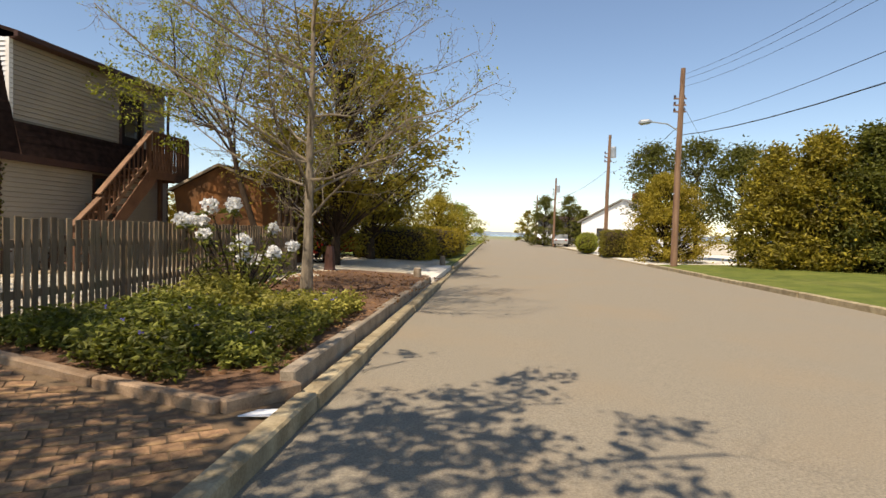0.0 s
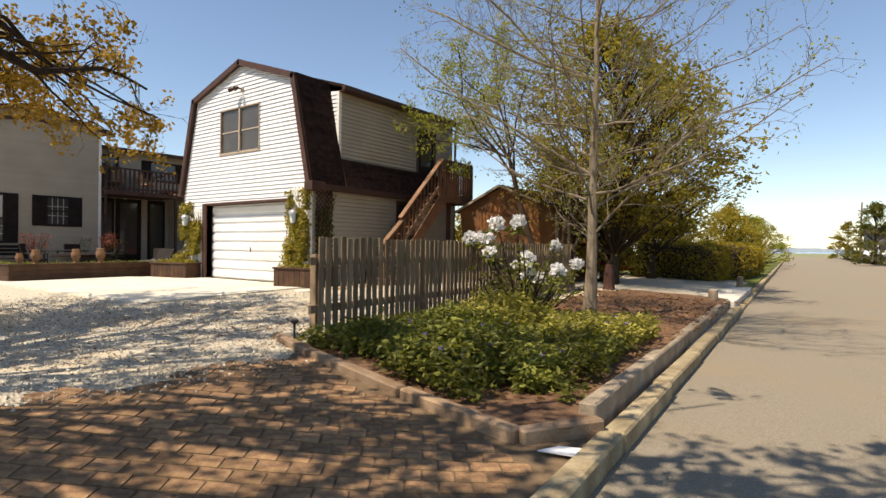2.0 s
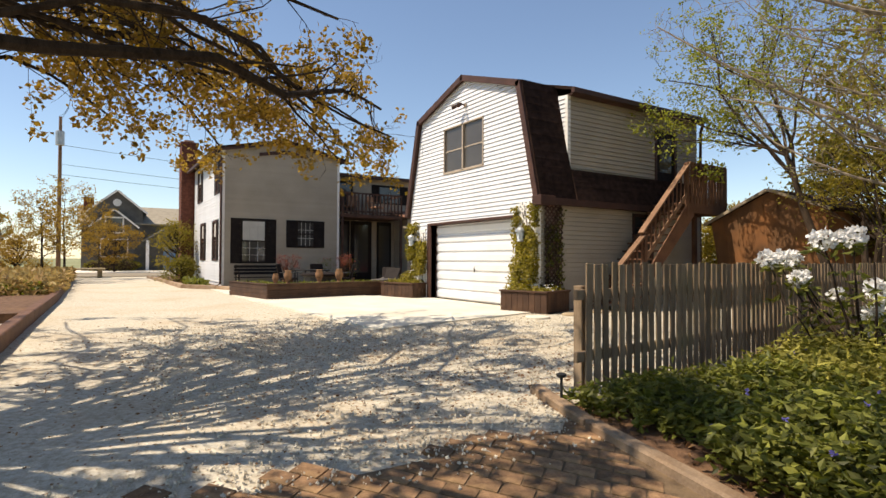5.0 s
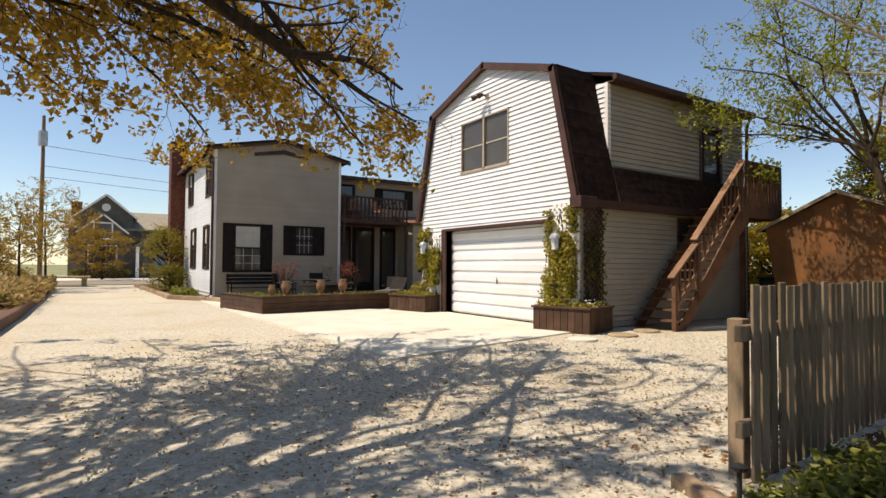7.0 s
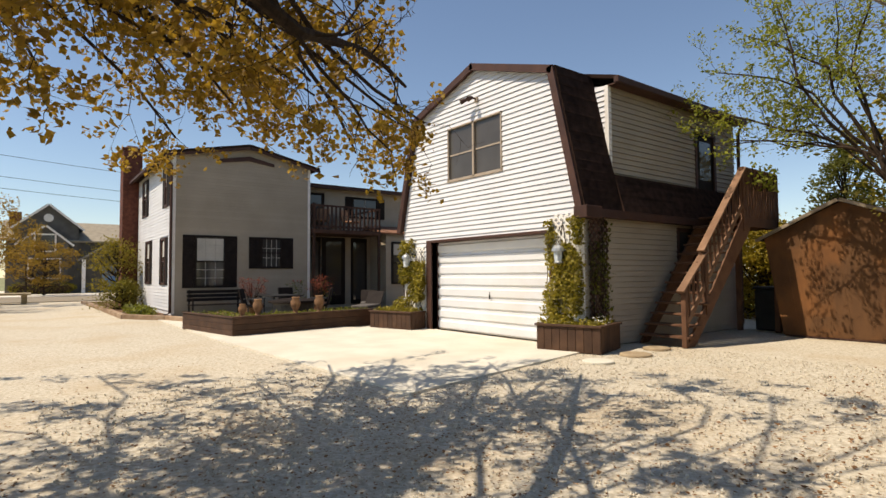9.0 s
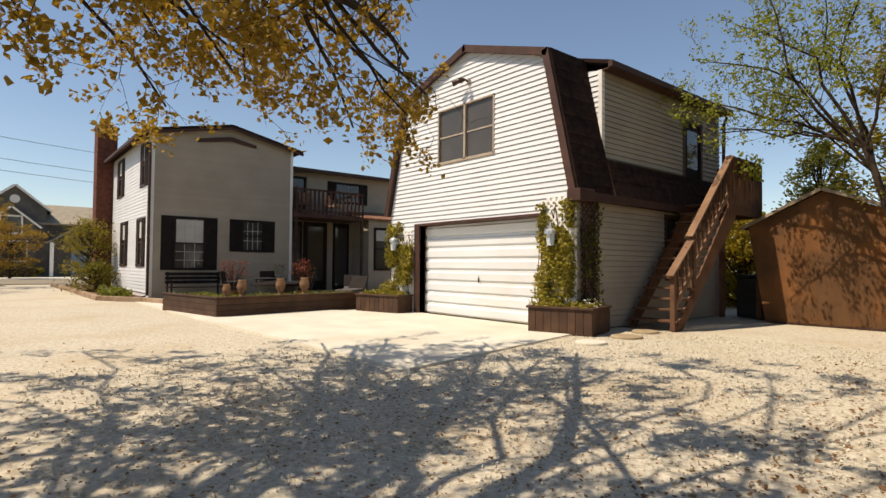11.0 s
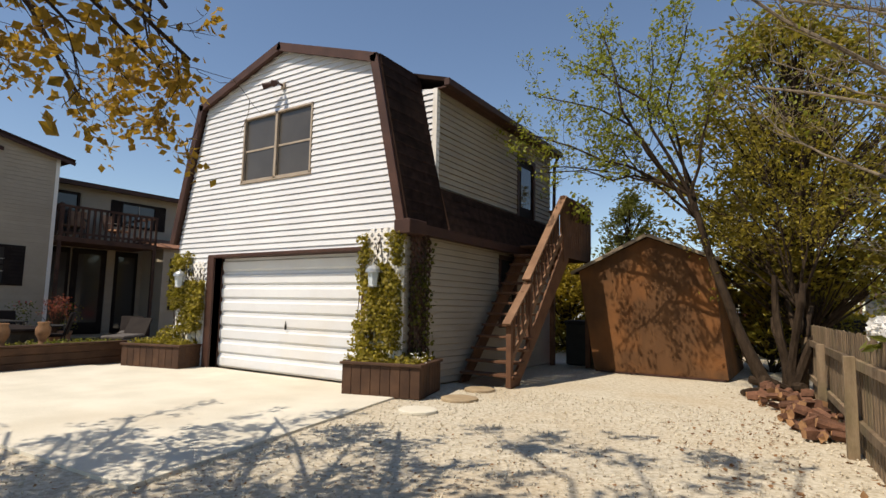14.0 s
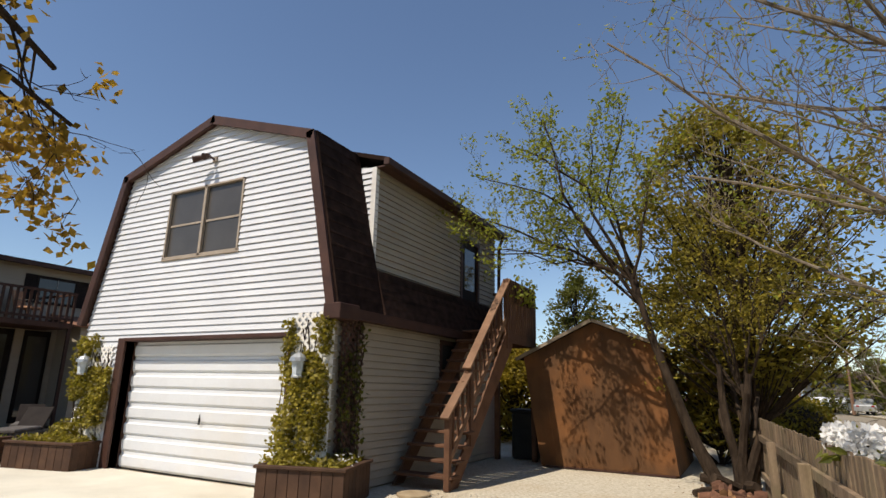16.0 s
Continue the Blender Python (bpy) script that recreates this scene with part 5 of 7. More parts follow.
# round covered fire table
ft = thing("fire_table", "round black covered fire table on the patio", "table", at=pose(-20.2, 7.9, 0.0))
a = Acc()
a.lathe([(0.52, 0.0), (0.56, 0.10), (0.60, 0.50), (0.64, 0.55)], 24)
part("base", a, BLACK_METAL, ft)
a = Acc()
a.lathe([(0.70, 0.55), (0.74, 0.58), (0.73, 0.62), (0.45, 0.66), (0.12, 0.69)], 24)
part("cover", a, BLACK_PAINT, ft)
for y, turn in ((11.0, 60), (12.3, 120)):
    patio_chair((VX + 0.75, y, BZ), turn, TERRACOTTA, "balcony chair with a rust-coloured cushion")


# ---- trees and plants ----
def curve(p, q, rs, sag=0.0, wander=0.08, n=7):
    p, q = Vector(p), Vector(q)
    L = (q - p).length
    out, off = [], Vector((0, 0, 0))
    for i in range(n + 1):
        k = i / n
        off += Vector((rs.gauss(0, 1), rs.gauss(0, 1), rs.gauss(0, 0.7))) * wander * L / n
        out.append(p.lerp(q, k) + off * math.sin(math.pi * min(1, k * 1.05)) + Vector((0, 0, sag * math.sin(math.pi * k) * L)))
    return out


def twigs(acc, pts, radius, rs, tips, level, density, length, droop=0.0, lift=0.3, start=0.25):
    """Side shoots along a limb, dividing again down to level 0, where tips are noted for leaves."""
    total = sum((b - a).length for a, b in zip(pts, pts[1:]))
    count = max(2, int(total * density))
    n = len(pts) - 1
    for i in range(count):
        k = start + (1 - start) * (i + rs.random()) / count
        f = min(n - 1e-4, k * n)
        p = pts[int(f)].lerp(pts[int(f) + 1], f - int(f))
        along = (pts[int(f) + 1] - pts[int(f)]).normalized()
        side = Vector((rs.gauss(0, 1), rs.gauss(0, 1), rs.gauss(0, 1)))
        side = (side - along * side.dot(along)).normalized()
        d = (along * rs.uniform(0.4, 1.0) + side * rs.uniform(0.5, 1.0) + Vector((0, 0, lift - droop))).normalized()
        L = length * rs.uniform(0.6, 1.25) * (1.1 - 0.5 * k)
        q = p + d * L
        r = max(0.0035, radius * (1 - 0.65 * k) * 0.5)
        c = curve(p, q, rs, -droop * 0.15, 0.16, 4)
        acc.tube(c, [r * (1 - 0.7 * j / 4) for j in range(5)], 4 if level < 2 else 5)
        if level > 0:
            twigs(acc, c, r, rs, tips, level - 1, density * 1.5, length * 0.55, droop, lift)
        else:
            tips.append((c[-1], d))
            tips.append((c[2], d))


def leafing(acc, tips, rs, per, spread, size, flat=0.2, narrow=0.6):
    for p, d in tips:
        for _ in range(rs.randint(per[0], per[1])):
            acc.leaf(p + Vector((rs.gauss(0, 1), rs.gauss(0, 1), rs.gauss(0, 1))) * spread, size * rs.uniform(0.6, 1.3), rs, flat, narrow)


# the large maple behind the walk: its limbs reach over the drive
rs = random.Random(31)
maple = thing("maple_tree", "large maple with bronze-yellow young leaves over the drive", "tree")
wood, tips_low, tips_high = Acc(), [], []
BASE, FORK = Vector((-6.3, -1.6, -0.05)), Vector((-6.45, -1.25, 2.4))
wood.tube(curve(BASE, FORK, rs, 0, 0.03, 6), [0.34, 0.29, 0.26, 0.25, 0.25, 0.26, 0.24], 12)
BOUGHS = [(-10.2, 5.3, 3.7, 0.085), (-11.5, 4.6, 4.0, 0.08), (-9.4, 4.2, 4.7, 0.08), (-12.4, 2.6, 4.5, 0.08), (-13.0, 3.6, 4.4, 0.07), (-8.0, 3.0, 6.0, 0.07), (-11.0, 0.0, 6.3, 0.08), (-6.6, 2.4, 7.0, 0.07),
          (-9.0, 1.6, 5.9, 0.07), (-10.6, 2.6, 5.6, 0.07), (-7.4, 1.0, 6.4, 0.07), (-8.6, -1.0, 6.5, 0.07), (-5.4, 1.6, 6.2, 0.07), (-3.4, 0.6, 6.3, 0.07), (-2.6, 2.4, 5.9, 0.07),
          (-4.2, 2.2, 6.4, 0.07), (-1.6, 1.0, 5.9, 0.07), (0.1, 0.4, 5.7, 0.07), (-0.5, -0.4, 5.6, 0.06), (-1.6, -1.6, 6.0, 0.07), (-4.5, -4.5, 6.4, 0.08), (-8.5, -4.8, 6.3, 0.08), (-6.2, -0.6, 8.2, 0.08),
          (-10.6, 5.6, 3.3, 0.05), (-11.5, 5.3, 3.1, 0.05), (-12.9, 3.2, 3.3, 0.05), (-7.0, 3.2, 5.6, 0.06), (-6.0, 0.4, 5.4, 0.06), (-11.8, 1.2, 5.4, 0.06),
          (-12.5, -1.5, 5.8, 0.06), (-13.6, -3.0, 5.6, 0.06), (-10.5, -2.8, 6.0, 0.06), (-14.6, -0.8, 5.2, 0.06), (-9.5, -3.6, 6.2, 0.06), (-13.4, 0.4, 5.6, 0.05),
          (-3.6, -1.2, 5.8, 0.06), (-2.4, -0.4, 5.6, 0.06), (-4.7, -0.5, 6.0, 0.06), (-1.2, -2.6, 5.6, 0.06), (-3.0, -3.0, 6.0, 0.06), (-5.2, 0.8, 5.6, 0.06),
          (-6.5, -3.2, 6.0, 0.06), (-7.6, -2.4, 6.2, 0.06), (-5.4, -2.6, 6.3, 0.06), (-8.7, 4.3, 6.4, 0.06), (-7.4, 4.6, 6.6, 0.06), (-6.2, 4.4, 6.8, 0.06), (-9.8, 4.0, 6.5, 0.06), (-5.3, 3.4, 6.6, 0.05),
          (-8.8, -2.6, 5.4, 0.06), (-11.6, -2.2, 5.6, 0.06), (-12.8, -3.8, 5.4, 0.06), (-10.9, -1.2, 5.5, 0.06), (-9.8, -4.8, 5.6, 0.06), (-14.8, -2.4, 5.2, 0.06), (-9.8, 5.3, 3.15, 0.045), (-11.09, 1.36, 3.2, 0.04), (-12.39, 1.73, 3.6, 0.04), (-11.0, 3.6, 3.5, 0.04),
          (-10.88, 3.44, 3.26, 0.04), (-11.63, 3.82, 3.42, 0.04), (-10.6, 2.9, 3.6, 0.04), (-10.9, 4.4, 3.6, 0.04), (-12.2, 3.0, 3.9, 0.04), (-0.9, 1.3, 5.7, 0.06), (-2.3, 0.9, 5.8, 0.06), (-1.3, 0.2, 5.6, 0.06),
          (-4.2, -2.2, 6.2, 0.06), (-3.2, -1.9, 6.0, 0.06), (-5.0, -3.4, 6.2, 0.06), (-2.2, -1.6, 5.8, 0.06)]
for x, y, z, r in BOUGHS:
    c = curve(FORK + Vector((0, 0, rs.uniform(-0.3, 0.3))), (x, y, z), rs, 0.12, 0.26, 8)
    r *= 0.8 if z < 5 else 0.55
    wood.tube(c, [r * (1 - 0.8 * j / 8) + 0.007 for j in range(9)], 7)
    low = z < 5
    tips = tips_low if low else tips_high
    twigs(wood, c, r * 0.8, rs, tips, 2, 1.75 if low else 1.3, 1.1 if low else 1.25, 0.22 if low else 0.05, 0.1 if low else 0.2, 0.35)
part("trunk", wood, BARK, maple, "dark grey-brown bark")
leaves = Acc()
# the low boughs end in drooping bunches, bare beyond the outermost bough
bunched = lambda p, g: noise.noise(p * 1.15) > g
tips_high = [(p, d) for p, d in tips_high if p.z > 4.4 and bunched(p, (0.07 if p.x < -7 else -0.02) if p.y > 0.5 else -0.1)]
tips_low = [(p, d) for p, d in tips_low if p.x < -8.4 and bunched(p * 1.4, -0.3) and p.y < (5.8 if p.z < 3.9 else 5.25) - 0.6 * (p.x + 10.2)]
leafing(leaves, tips_low, rs, (9, 15), 0.065, 0.078, 0.2, 0.75)
leafing(leaves, tips_high, rs, (9, 15), 0.085, 0.11, 0.3, 0.8)
part("crown", leaves, LEAF_YOUNG, maple, "bronze-yellow young leaves")


def bare_tree(base, height, spread, rs, trunk_r, label, bark, leaf, per, size, lean=(0, 0), limbs=16, first=0.22, level=2, droop=-0.1, length=0.8, category="tree", reach=()):
    t = thing("tree", label, category)
    wood, tips = Acc(), []
    base = Vector(base)
    top = base + Vector((lean[0], lean[1], height))
    tr = curve(base, top, rs, 0, 0.025, 10)
    wood.tube(tr, [trunk_r * (1.25 if j == 0 else (1 - j / 10.5) ** 1.25 + 0.03) for j in range(11)], 10)
    for i in range(limbs):
        k = first + (0.95 - first) * (i + rs.random() * 0.6) / limbs
        f = k * 10
        p = tr[int(f)].lerp(tr[min(10, int(f) + 1)], f - int(f))
        w = i * 2.4 + rs.uniform(-0.5, 0.5)
        L = spread * (1.15 - 0.75 * k) * rs.uniform(0.75, 1.2)
        q = p + Vector((math.cos(w) * L, math.sin(w) * L, L * rs.uniform(0.2, 0.95)))
        c = curve(p, q, rs, -0.06, 0.22, 6)
        r = trunk_r * (1 - k) * 0.2 + 0.008
        wood.tube(c, [r * (1 - 0.75 * j / 6) for j in range(7)], 6)
        twigs(wood, c, r, rs, tips, level, 3.8, length, droop, 0.15, 0.12)
    for q in reach:
        c = curve(tr[rs.randint(3, 5)], q, rs, -0.05, 0.2, 7)
        wood.tube(c, [0.026 * (1 - 0.8 * j / 7) + 0.004 for j in range(8)], 6)
        twigs(wood, c, 0.02, rs, tips, level, 3.4, length, droop, 0.15, 0.2)
    part("trunk", wood, bark, t)
    leaves = Acc()
    leafing(leaves, tips, rs, per, 0.05, size, 0.1, 0.6)
    if leaves.f:
        part("crown", leaves, leaf, t)
    return t


bare_tree((-3.62, 9.15, -0.1), 7.6, 3.0, random.Random(41), 0.095, "slender pale-barked street tree just breaking bud", PALE_BARK, LEAF_FRESH, (0, 2), 0.05, (0.1, 0.1), 44, 0.17, 2, -0.15, 0.85,
          reach=((-6.5, 8.5, 5.3), (-6.1, 9.6, 4.7), (-6.7, 8.0, 4.5), (-5.9, 7.4, 5.8), (-6.2, 9.0, 3.5)))


def clump_tree(name, label, category, base, height, radius, rs, leaf, trunk_r, clumps, per, size, shape, lift=0.0, bark=BARK, clump_r=0.42):
    """A dense tree: trunk, limbs out to each clump, and clumps of small leaves with gaps between."""
    t = thing(name, label, category)
    base = Vector(base)
    wood, crown = Acc(), Acc()
    top = base + Vector((0, 0, height * 0.92))
    tr = curve(base, top, rs, 0, 0.02, 8)
    wood.tube(tr, [trunk_r * (1.2 if j == 0 else 1 - 0.11 * j) for j in range(9)], 8)
    for _ in range(clumps):
        k = rs.random()
        w = rs.random() * 6.283
        rad = radius * shape(k) * (0.45 + 0.55 * rs.random() ** 0.5) * (0.85 + 0.75 * noise.noise(Vector((math.cos(w) * 1.6, math.sin(w) * 1.6, k * 5 + base.x))))
        c = base + Vector((math.cos(w) * rad, math.sin(w) * rad, lift + (height - lift) * k))
        s = tr[min(8, int(8 * max(0, (c.z - base.z - rad * 0.5) / height * 0.95)))]
        wood.tube([s, s.lerp(c, 0.5) + Vector((0, 0, -0.05)), c], [0.028, 0.018, 0.006], 4)
        cr = clump_r * rs.uniform(0.6, 1.3)
        for _ in range(per):
            d = Vector((rs.gauss(0, 1), rs.gauss(0, 1), rs.gauss(0, 0.6)))
            crown.leaf(c + d * cr * 0.5, size * rs.uniform(0.6, 1.4), rs, 0.35, 0.45)
    part("trunk", wood, bark, t)
    part("crown", crown, leaf, t)
    return t


round_shape = lambda k: math.sin(math.pi * min(1, 0.08 + k * 0.9)) ** 0.7
cone_shape = lambda k: (1 - k) ** 0.75 * 0.95 + 0.08
spruce_shape = lambda k: (1 - k ** 1.5) ** 0.8 * 1.05 + 0.04
hedge_shape = lambda k: (1 - k ** 2.6) ** 0.7 * 0.95 + 0.05
full_shape = lambda k: (1 - k ** 3) ** 0.8
clump_tree("cedar_tree", "olive-green cedar behind the picket fence", "tree", (-5.8, 16.4, -0.1), 7.5, 3.3, random.Random(51), NEEDLE_OLIVE, 0.15, 280, 50, 0.15, round_shape, 1.9, clump_r=0.5)
clump_tree("cedar_tree", "olive-green cedar behind the shed", "tree", (-5.9, 20.5, -0.1), 7.0, 2.6, random.Random(52), NEEDLE_OLIVE, 0.15, 200, 55, 0.16, round_shape, 1.6)
clump_tree("cedar_tree", "dark cedar beyond the garage", "tree", (-11.5, 25.0, -0.1), 6.0, 2.2, random.Random(53), NEEDLE_DARK, 0.15, 150, 50, 0.16, cone_shape, 0.6)
clump_tree("bush", "olive bush behind the stair", "bush", (-12.2, 20.0, -0.1), 3.0, 2.2, random.Random(54), HEDGE_GOLD, 0.06, 300, 60, 0.13, full_shape, 0.1)
clump_tree("bush", "olive bush beside the shed", "bush", (-6.5, 17.3, -0.1), 3.0, 1.3, random.Random(55), NEEDLE_OLIVE, 0.06, 140, 50, 0.12, full_shape, 0.5)

# leaning tree by the shed with fresh leaves
rs = random.Random(61)
lean = thing("leaning_tree", "leaning multi-stemmed tree with fresh green leaves", "tree")
wood, tips = Acc(), []
tr = curve((-6.35, 13.35, -0.03), (-7.45, 13.2, 3.3), rs, -0.05, 0.04, 8)
wood.tube(tr, [0.14, 0.105, 0.09, 0.08, 0.074, 0.068, 0.062, 0.058, 0.052], 10)
for x, y, z, r in ((-10.7, 12.9, 4.9, 0.04), (-10.2, 13.2, 5.6, 0.04), (-9.5, 13.0, 6.1, 0.042), (-8.8, 12.7, 6.4, 0.042), (-8.1, 13.5, 6.4, 0.042), (-7.4, 13.0, 6.3, 0.04), (-10.6, 13.5, 4.1, 0.03), (-9.3, 14.1, 5.2, 0.03), (-9.9, 12.4, 3.9, 0.03), (-6.7, 13.2, 5.6, 0.035)):
    c = curve(tr[rs.randint(7, 8)], (x, y, z), rs, 0.05, 0.2, 6)
    wood.tube(c, [0.72 * r * (1 - 0.8 * j / 6) + 0.004 for j in range(7)], 6)
    twigs(wood, c, r * 0.5, rs, tips, 2, 3.7, 0.85, -0.05, 0.25, 0.25)
part("trunk", wood, BARK, lean)
leaves = Acc()
leafing(leaves, tips, rs, (2, 5), 0.055, 0.082, 0.2, 0.55)
part("crown", leaves, LEAF_FRESH, lean)
# gnarled second stem with a low crown
rs = random.Random(62)
gn = thing("gnarled_tree", "gnarled dark-stemmed tree at the fence corner", "tree")
wood, tips = Acc(), []
for q, r in (((-5.95, 13.6, 1.6), 0.055), ((-6.1, 14.0, 1.5), 0.05), ((-5.75, 13.9, 1.4), 0.045), ((-6.45, 13.0, 0.25), 0.09), ((-6.65, 13.3, 0.2), 0.09), ((-5.9, 12.8, 0.2), 0.08), ((-6.7, 12.75, 0.05), 0.07), ((-6.3, 12.55, 0.05), 0.06), ((-5.7, 13.3, 0.95), 0.08), ((-6.3, 13.9, 1.2), 0.07), ((-5.85, 13.2, 1.75), 0.06), ((-6.25, 13.55, 1.9), 0.06)):
    c = curve((-6.05, 13.5, -0.05), q, rs, 0.06, 0.12, 5)
    wood.tube(c, [0.15, r * 1.3, r, r, r * 0.9, r * 0.7], 8)
for x, y, z in ((-6.6, 13.4, 4.6), (-5.8, 14.2, 4.8), (-5.3, 13.6, 4.2), (-6.9, 14.2, 2.6), (-5.4, 14.4, 2.8), (-6.2, 13.2, 2.9), (-5.1, 13.2, 3.2), (-7.1, 13.7, 2.7), (-7.3, 14.0, 3.2), (-6.8, 13.4, 3.3), (-6.6, 14.1, 3.7), (-7.0, 13.2, 2.3)):
    c = curve((-5.95, 13.7, 1.4), (x, y, z), rs, 0.05, 0.1, 6)
    wood.tube(c, [0.022 * (1 - 0.75 * j / 6) for j in range(7)], 6)
    twigs(wood, c, 0.03, rs, tips, 1, 3.5, 0.7, 0.0, 0.2, 0.3)
part("trunk", wood, BARK, gn)
leaves = Acc()
leafing(leaves, tips, rs, (6, 13), 0.12, 0.07, 0.2, 0.55)
part("crown", leaves, NEEDLE_OLIVE, gn)

# firewood heap by the fence
rs = random.Random(63)
LOG_END = surface("log_end", (0.24, 0.12, 0.055), (0.38, 0.21, 0.10), 9, 60, 0.9, 0.2)
LOG_BARK = surface("log_bark", (0.085, 0.04, 0.024), (0.18, 0.085, 0.05), 7, 60, 0.95, 0.6, vary=0.25)
for i in range(95):
    k = rs.random()
    x, y = -6.22 + 0.68 * k + rs.uniform(-0.32, 0.26) * (1 - 0.3 * (i > 45)), 12.5 - 2.75 * k + rs.uniform(-0.2, 0.2)
    r, L = rs.uniform(0.04, 0.075), rs.uniform(0.12, 0.26)
    layer = 0 if i < 45 else 1 if i < 78 else 2
    a = Acc()
    sides = rs.choice((4, 5, 6, 7))
    jag = [rs.uniform(0.62, 1.2) for _ in range(sides)]
    ring = lambda x, g, dy: [(x + rs.uniform(-0.012, 0.012), dy + r * g * jag[q] * math.cos(6.283 * q / sides), r * g * jag[q] * math.sin(6.283 * q / sides)) for q in range(sides)]
    rings = [ring(-L / 2, 0.9, 0), ring(0, 1.05, rs.uniform(-0.015, 0.015)), ring(L / 2, 0.86, 0)]
    a.v = [p for w_ in rings for p in w_]
    a.f = [(e * sides + q, e * sides + (q + 1) % sides, (e + 1) * sides + (q + 1) % sides, (e + 1) * sides + q) for e in (0, 1) for q in range(sides)]
    a.f += [tuple(reversed(range(sides))), tuple(range(2 * sides, 3 * sides))]
    ob = tagged(part("log", a, LOG_BARK), "rough split log in the firewood heap", "log", "firewood logs")
    ob.data.materials.append(LOG_END)
    for p in list(ob.data.polygons)[-2:]:
        p.material_index = 1
    ob.matrix_basis = pose(x, y, r + layer * 0.075, rs.uniform(-180, 180), rs.uniform(-24, 24) * min(1, layer + 0.4), rs.uniform(-180, 180))


# ---- ivy on trellises, planters ----
def ivy(label, faces, rs, count, size, group="garage ivy", material=LEAF_IVY):
    t = thing("ivy", label, "climbing plant", group)
    stem, leaves = Acc(), Acc()
    for o, u, w, z0, z1, thick, grow in faces:
        o, u = Vector(o), Vector(u)
        nrm = u.cross(Vector((0, 0, 1)))
        for i in range(10):
            s = rs.random() * w
            c = curve(o + u * s + Vector((0, 0, z0)), o + u * min(w, max(0, s + rs.uniform(-.2, .2))) + nrm * 0.03 + Vector((0, 0, z0 + (z1 - z0) * rs.uniform(0.6, 1))), rs, 0, 0.1, 5)
            stem.tube(c, [0.008] * 6, 4)
        for i in range(int(count * w * (z1 - z0))):
            k = rs.random()
            s = rs.random() * w
            z = z0 + (z1 - z0) * k
            if noise.noise(Vector((s * 3.1 + o.x, z * 2.3, o.y))) < -0.26 + 0.24 * (k > 0.88):
                continue
            th = thick * (1 + grow * (1 - k) ** 3) * rs.random()
            leaves.leaf(o + u * s + nrm * th + Vector((0, 0, z)), size * rs.uniform(0.6, 1.4), rs, 0.1, 0.75)
    part("woody_growth", stem, BARK, t, kind="stuff")
    part("leaves", leaves, material, t)


rs = random.Random(71)
ivy("green-gold ivy climbing the trellis by the garage corner", [((-11.62, GF - 0.03, 0), (1, 0, 0), 0.80, 0.42, 2.36, 0.16, 1.6)], rs, 3700, 0.06)
ivy("green-gold ivy climbing the trellis beside the garage door", [((-16.72, GF - 0.03, 0), (1, 0, 0), 1.0, 0.40, 1.25, 0.2, 2.0), ((-16.72, GF - 0.03, 0), (1, 0, 0), 0.55, 1.1, 2.25, 0.15, 0.5), ((-16.2, GF - 0.03, 0), (1, 0, 0), 0.5, 1.1, 1.95, 0.12, 0.5)], rs, 4000, 0.06)
ivy("dark ivy on the garage's side lattice", [((GX1 + 0.07, GF + 0.15, 0), (0, 1, 0), 0.55, 0.4, 2.3, 0.08, 1.0)], rs, 380, 0.07, material=NEEDLE_DARK)


def low_plants(name, label, m, w, d, z, count, size, material, rs, height=0.12):
    a = Acc()
    for _ in range(count):
        p = m @ Vector((0.06 + rs.random() * (w - 0.12), 0.06 + rs.random() * (d - 0.12), z + height * rs.random() ** 1.5))
        a.leaf(p, size * rs.uniform(0.6, 1.4), rs, 0.2, 0.6)
    tagged(part(name, a, material), label, "plants", kind="stuff")


for (c, turn, w, d, h) in (PR, PL):
    low_plants("planter_foliage", "low yellow-green foliage filling the planter", pose(c[0], c[1], 0, 0, 0, turn), w, d, h - 0.07, 1300, 0.075, LEAF_IVY, rs, 0.14)
low_plants("planter_flowers", "small white flowers in the planter", pose(PR[0][0] + 0.75, PR[0][1] + 0.45, 0, 0, 0, 17), 0.4, 0.3, 0.48, 26, 0.05, PETAL, rs, 0.12)
low_plants("planter_foliage", "sparse low green plants in the long planter", box_m, 3.9, 1.0, 0.37, 1300, 0.06, LEAF_COVER, rs, 0.08)
low_plants("planter_foliage", "sparse low green plants in the long planter", box_m @ pose(0, 1.0, 0), 1.0, 1.75, 0.37, 400, 0.06, LEAF_COVER, rs, 0.08)

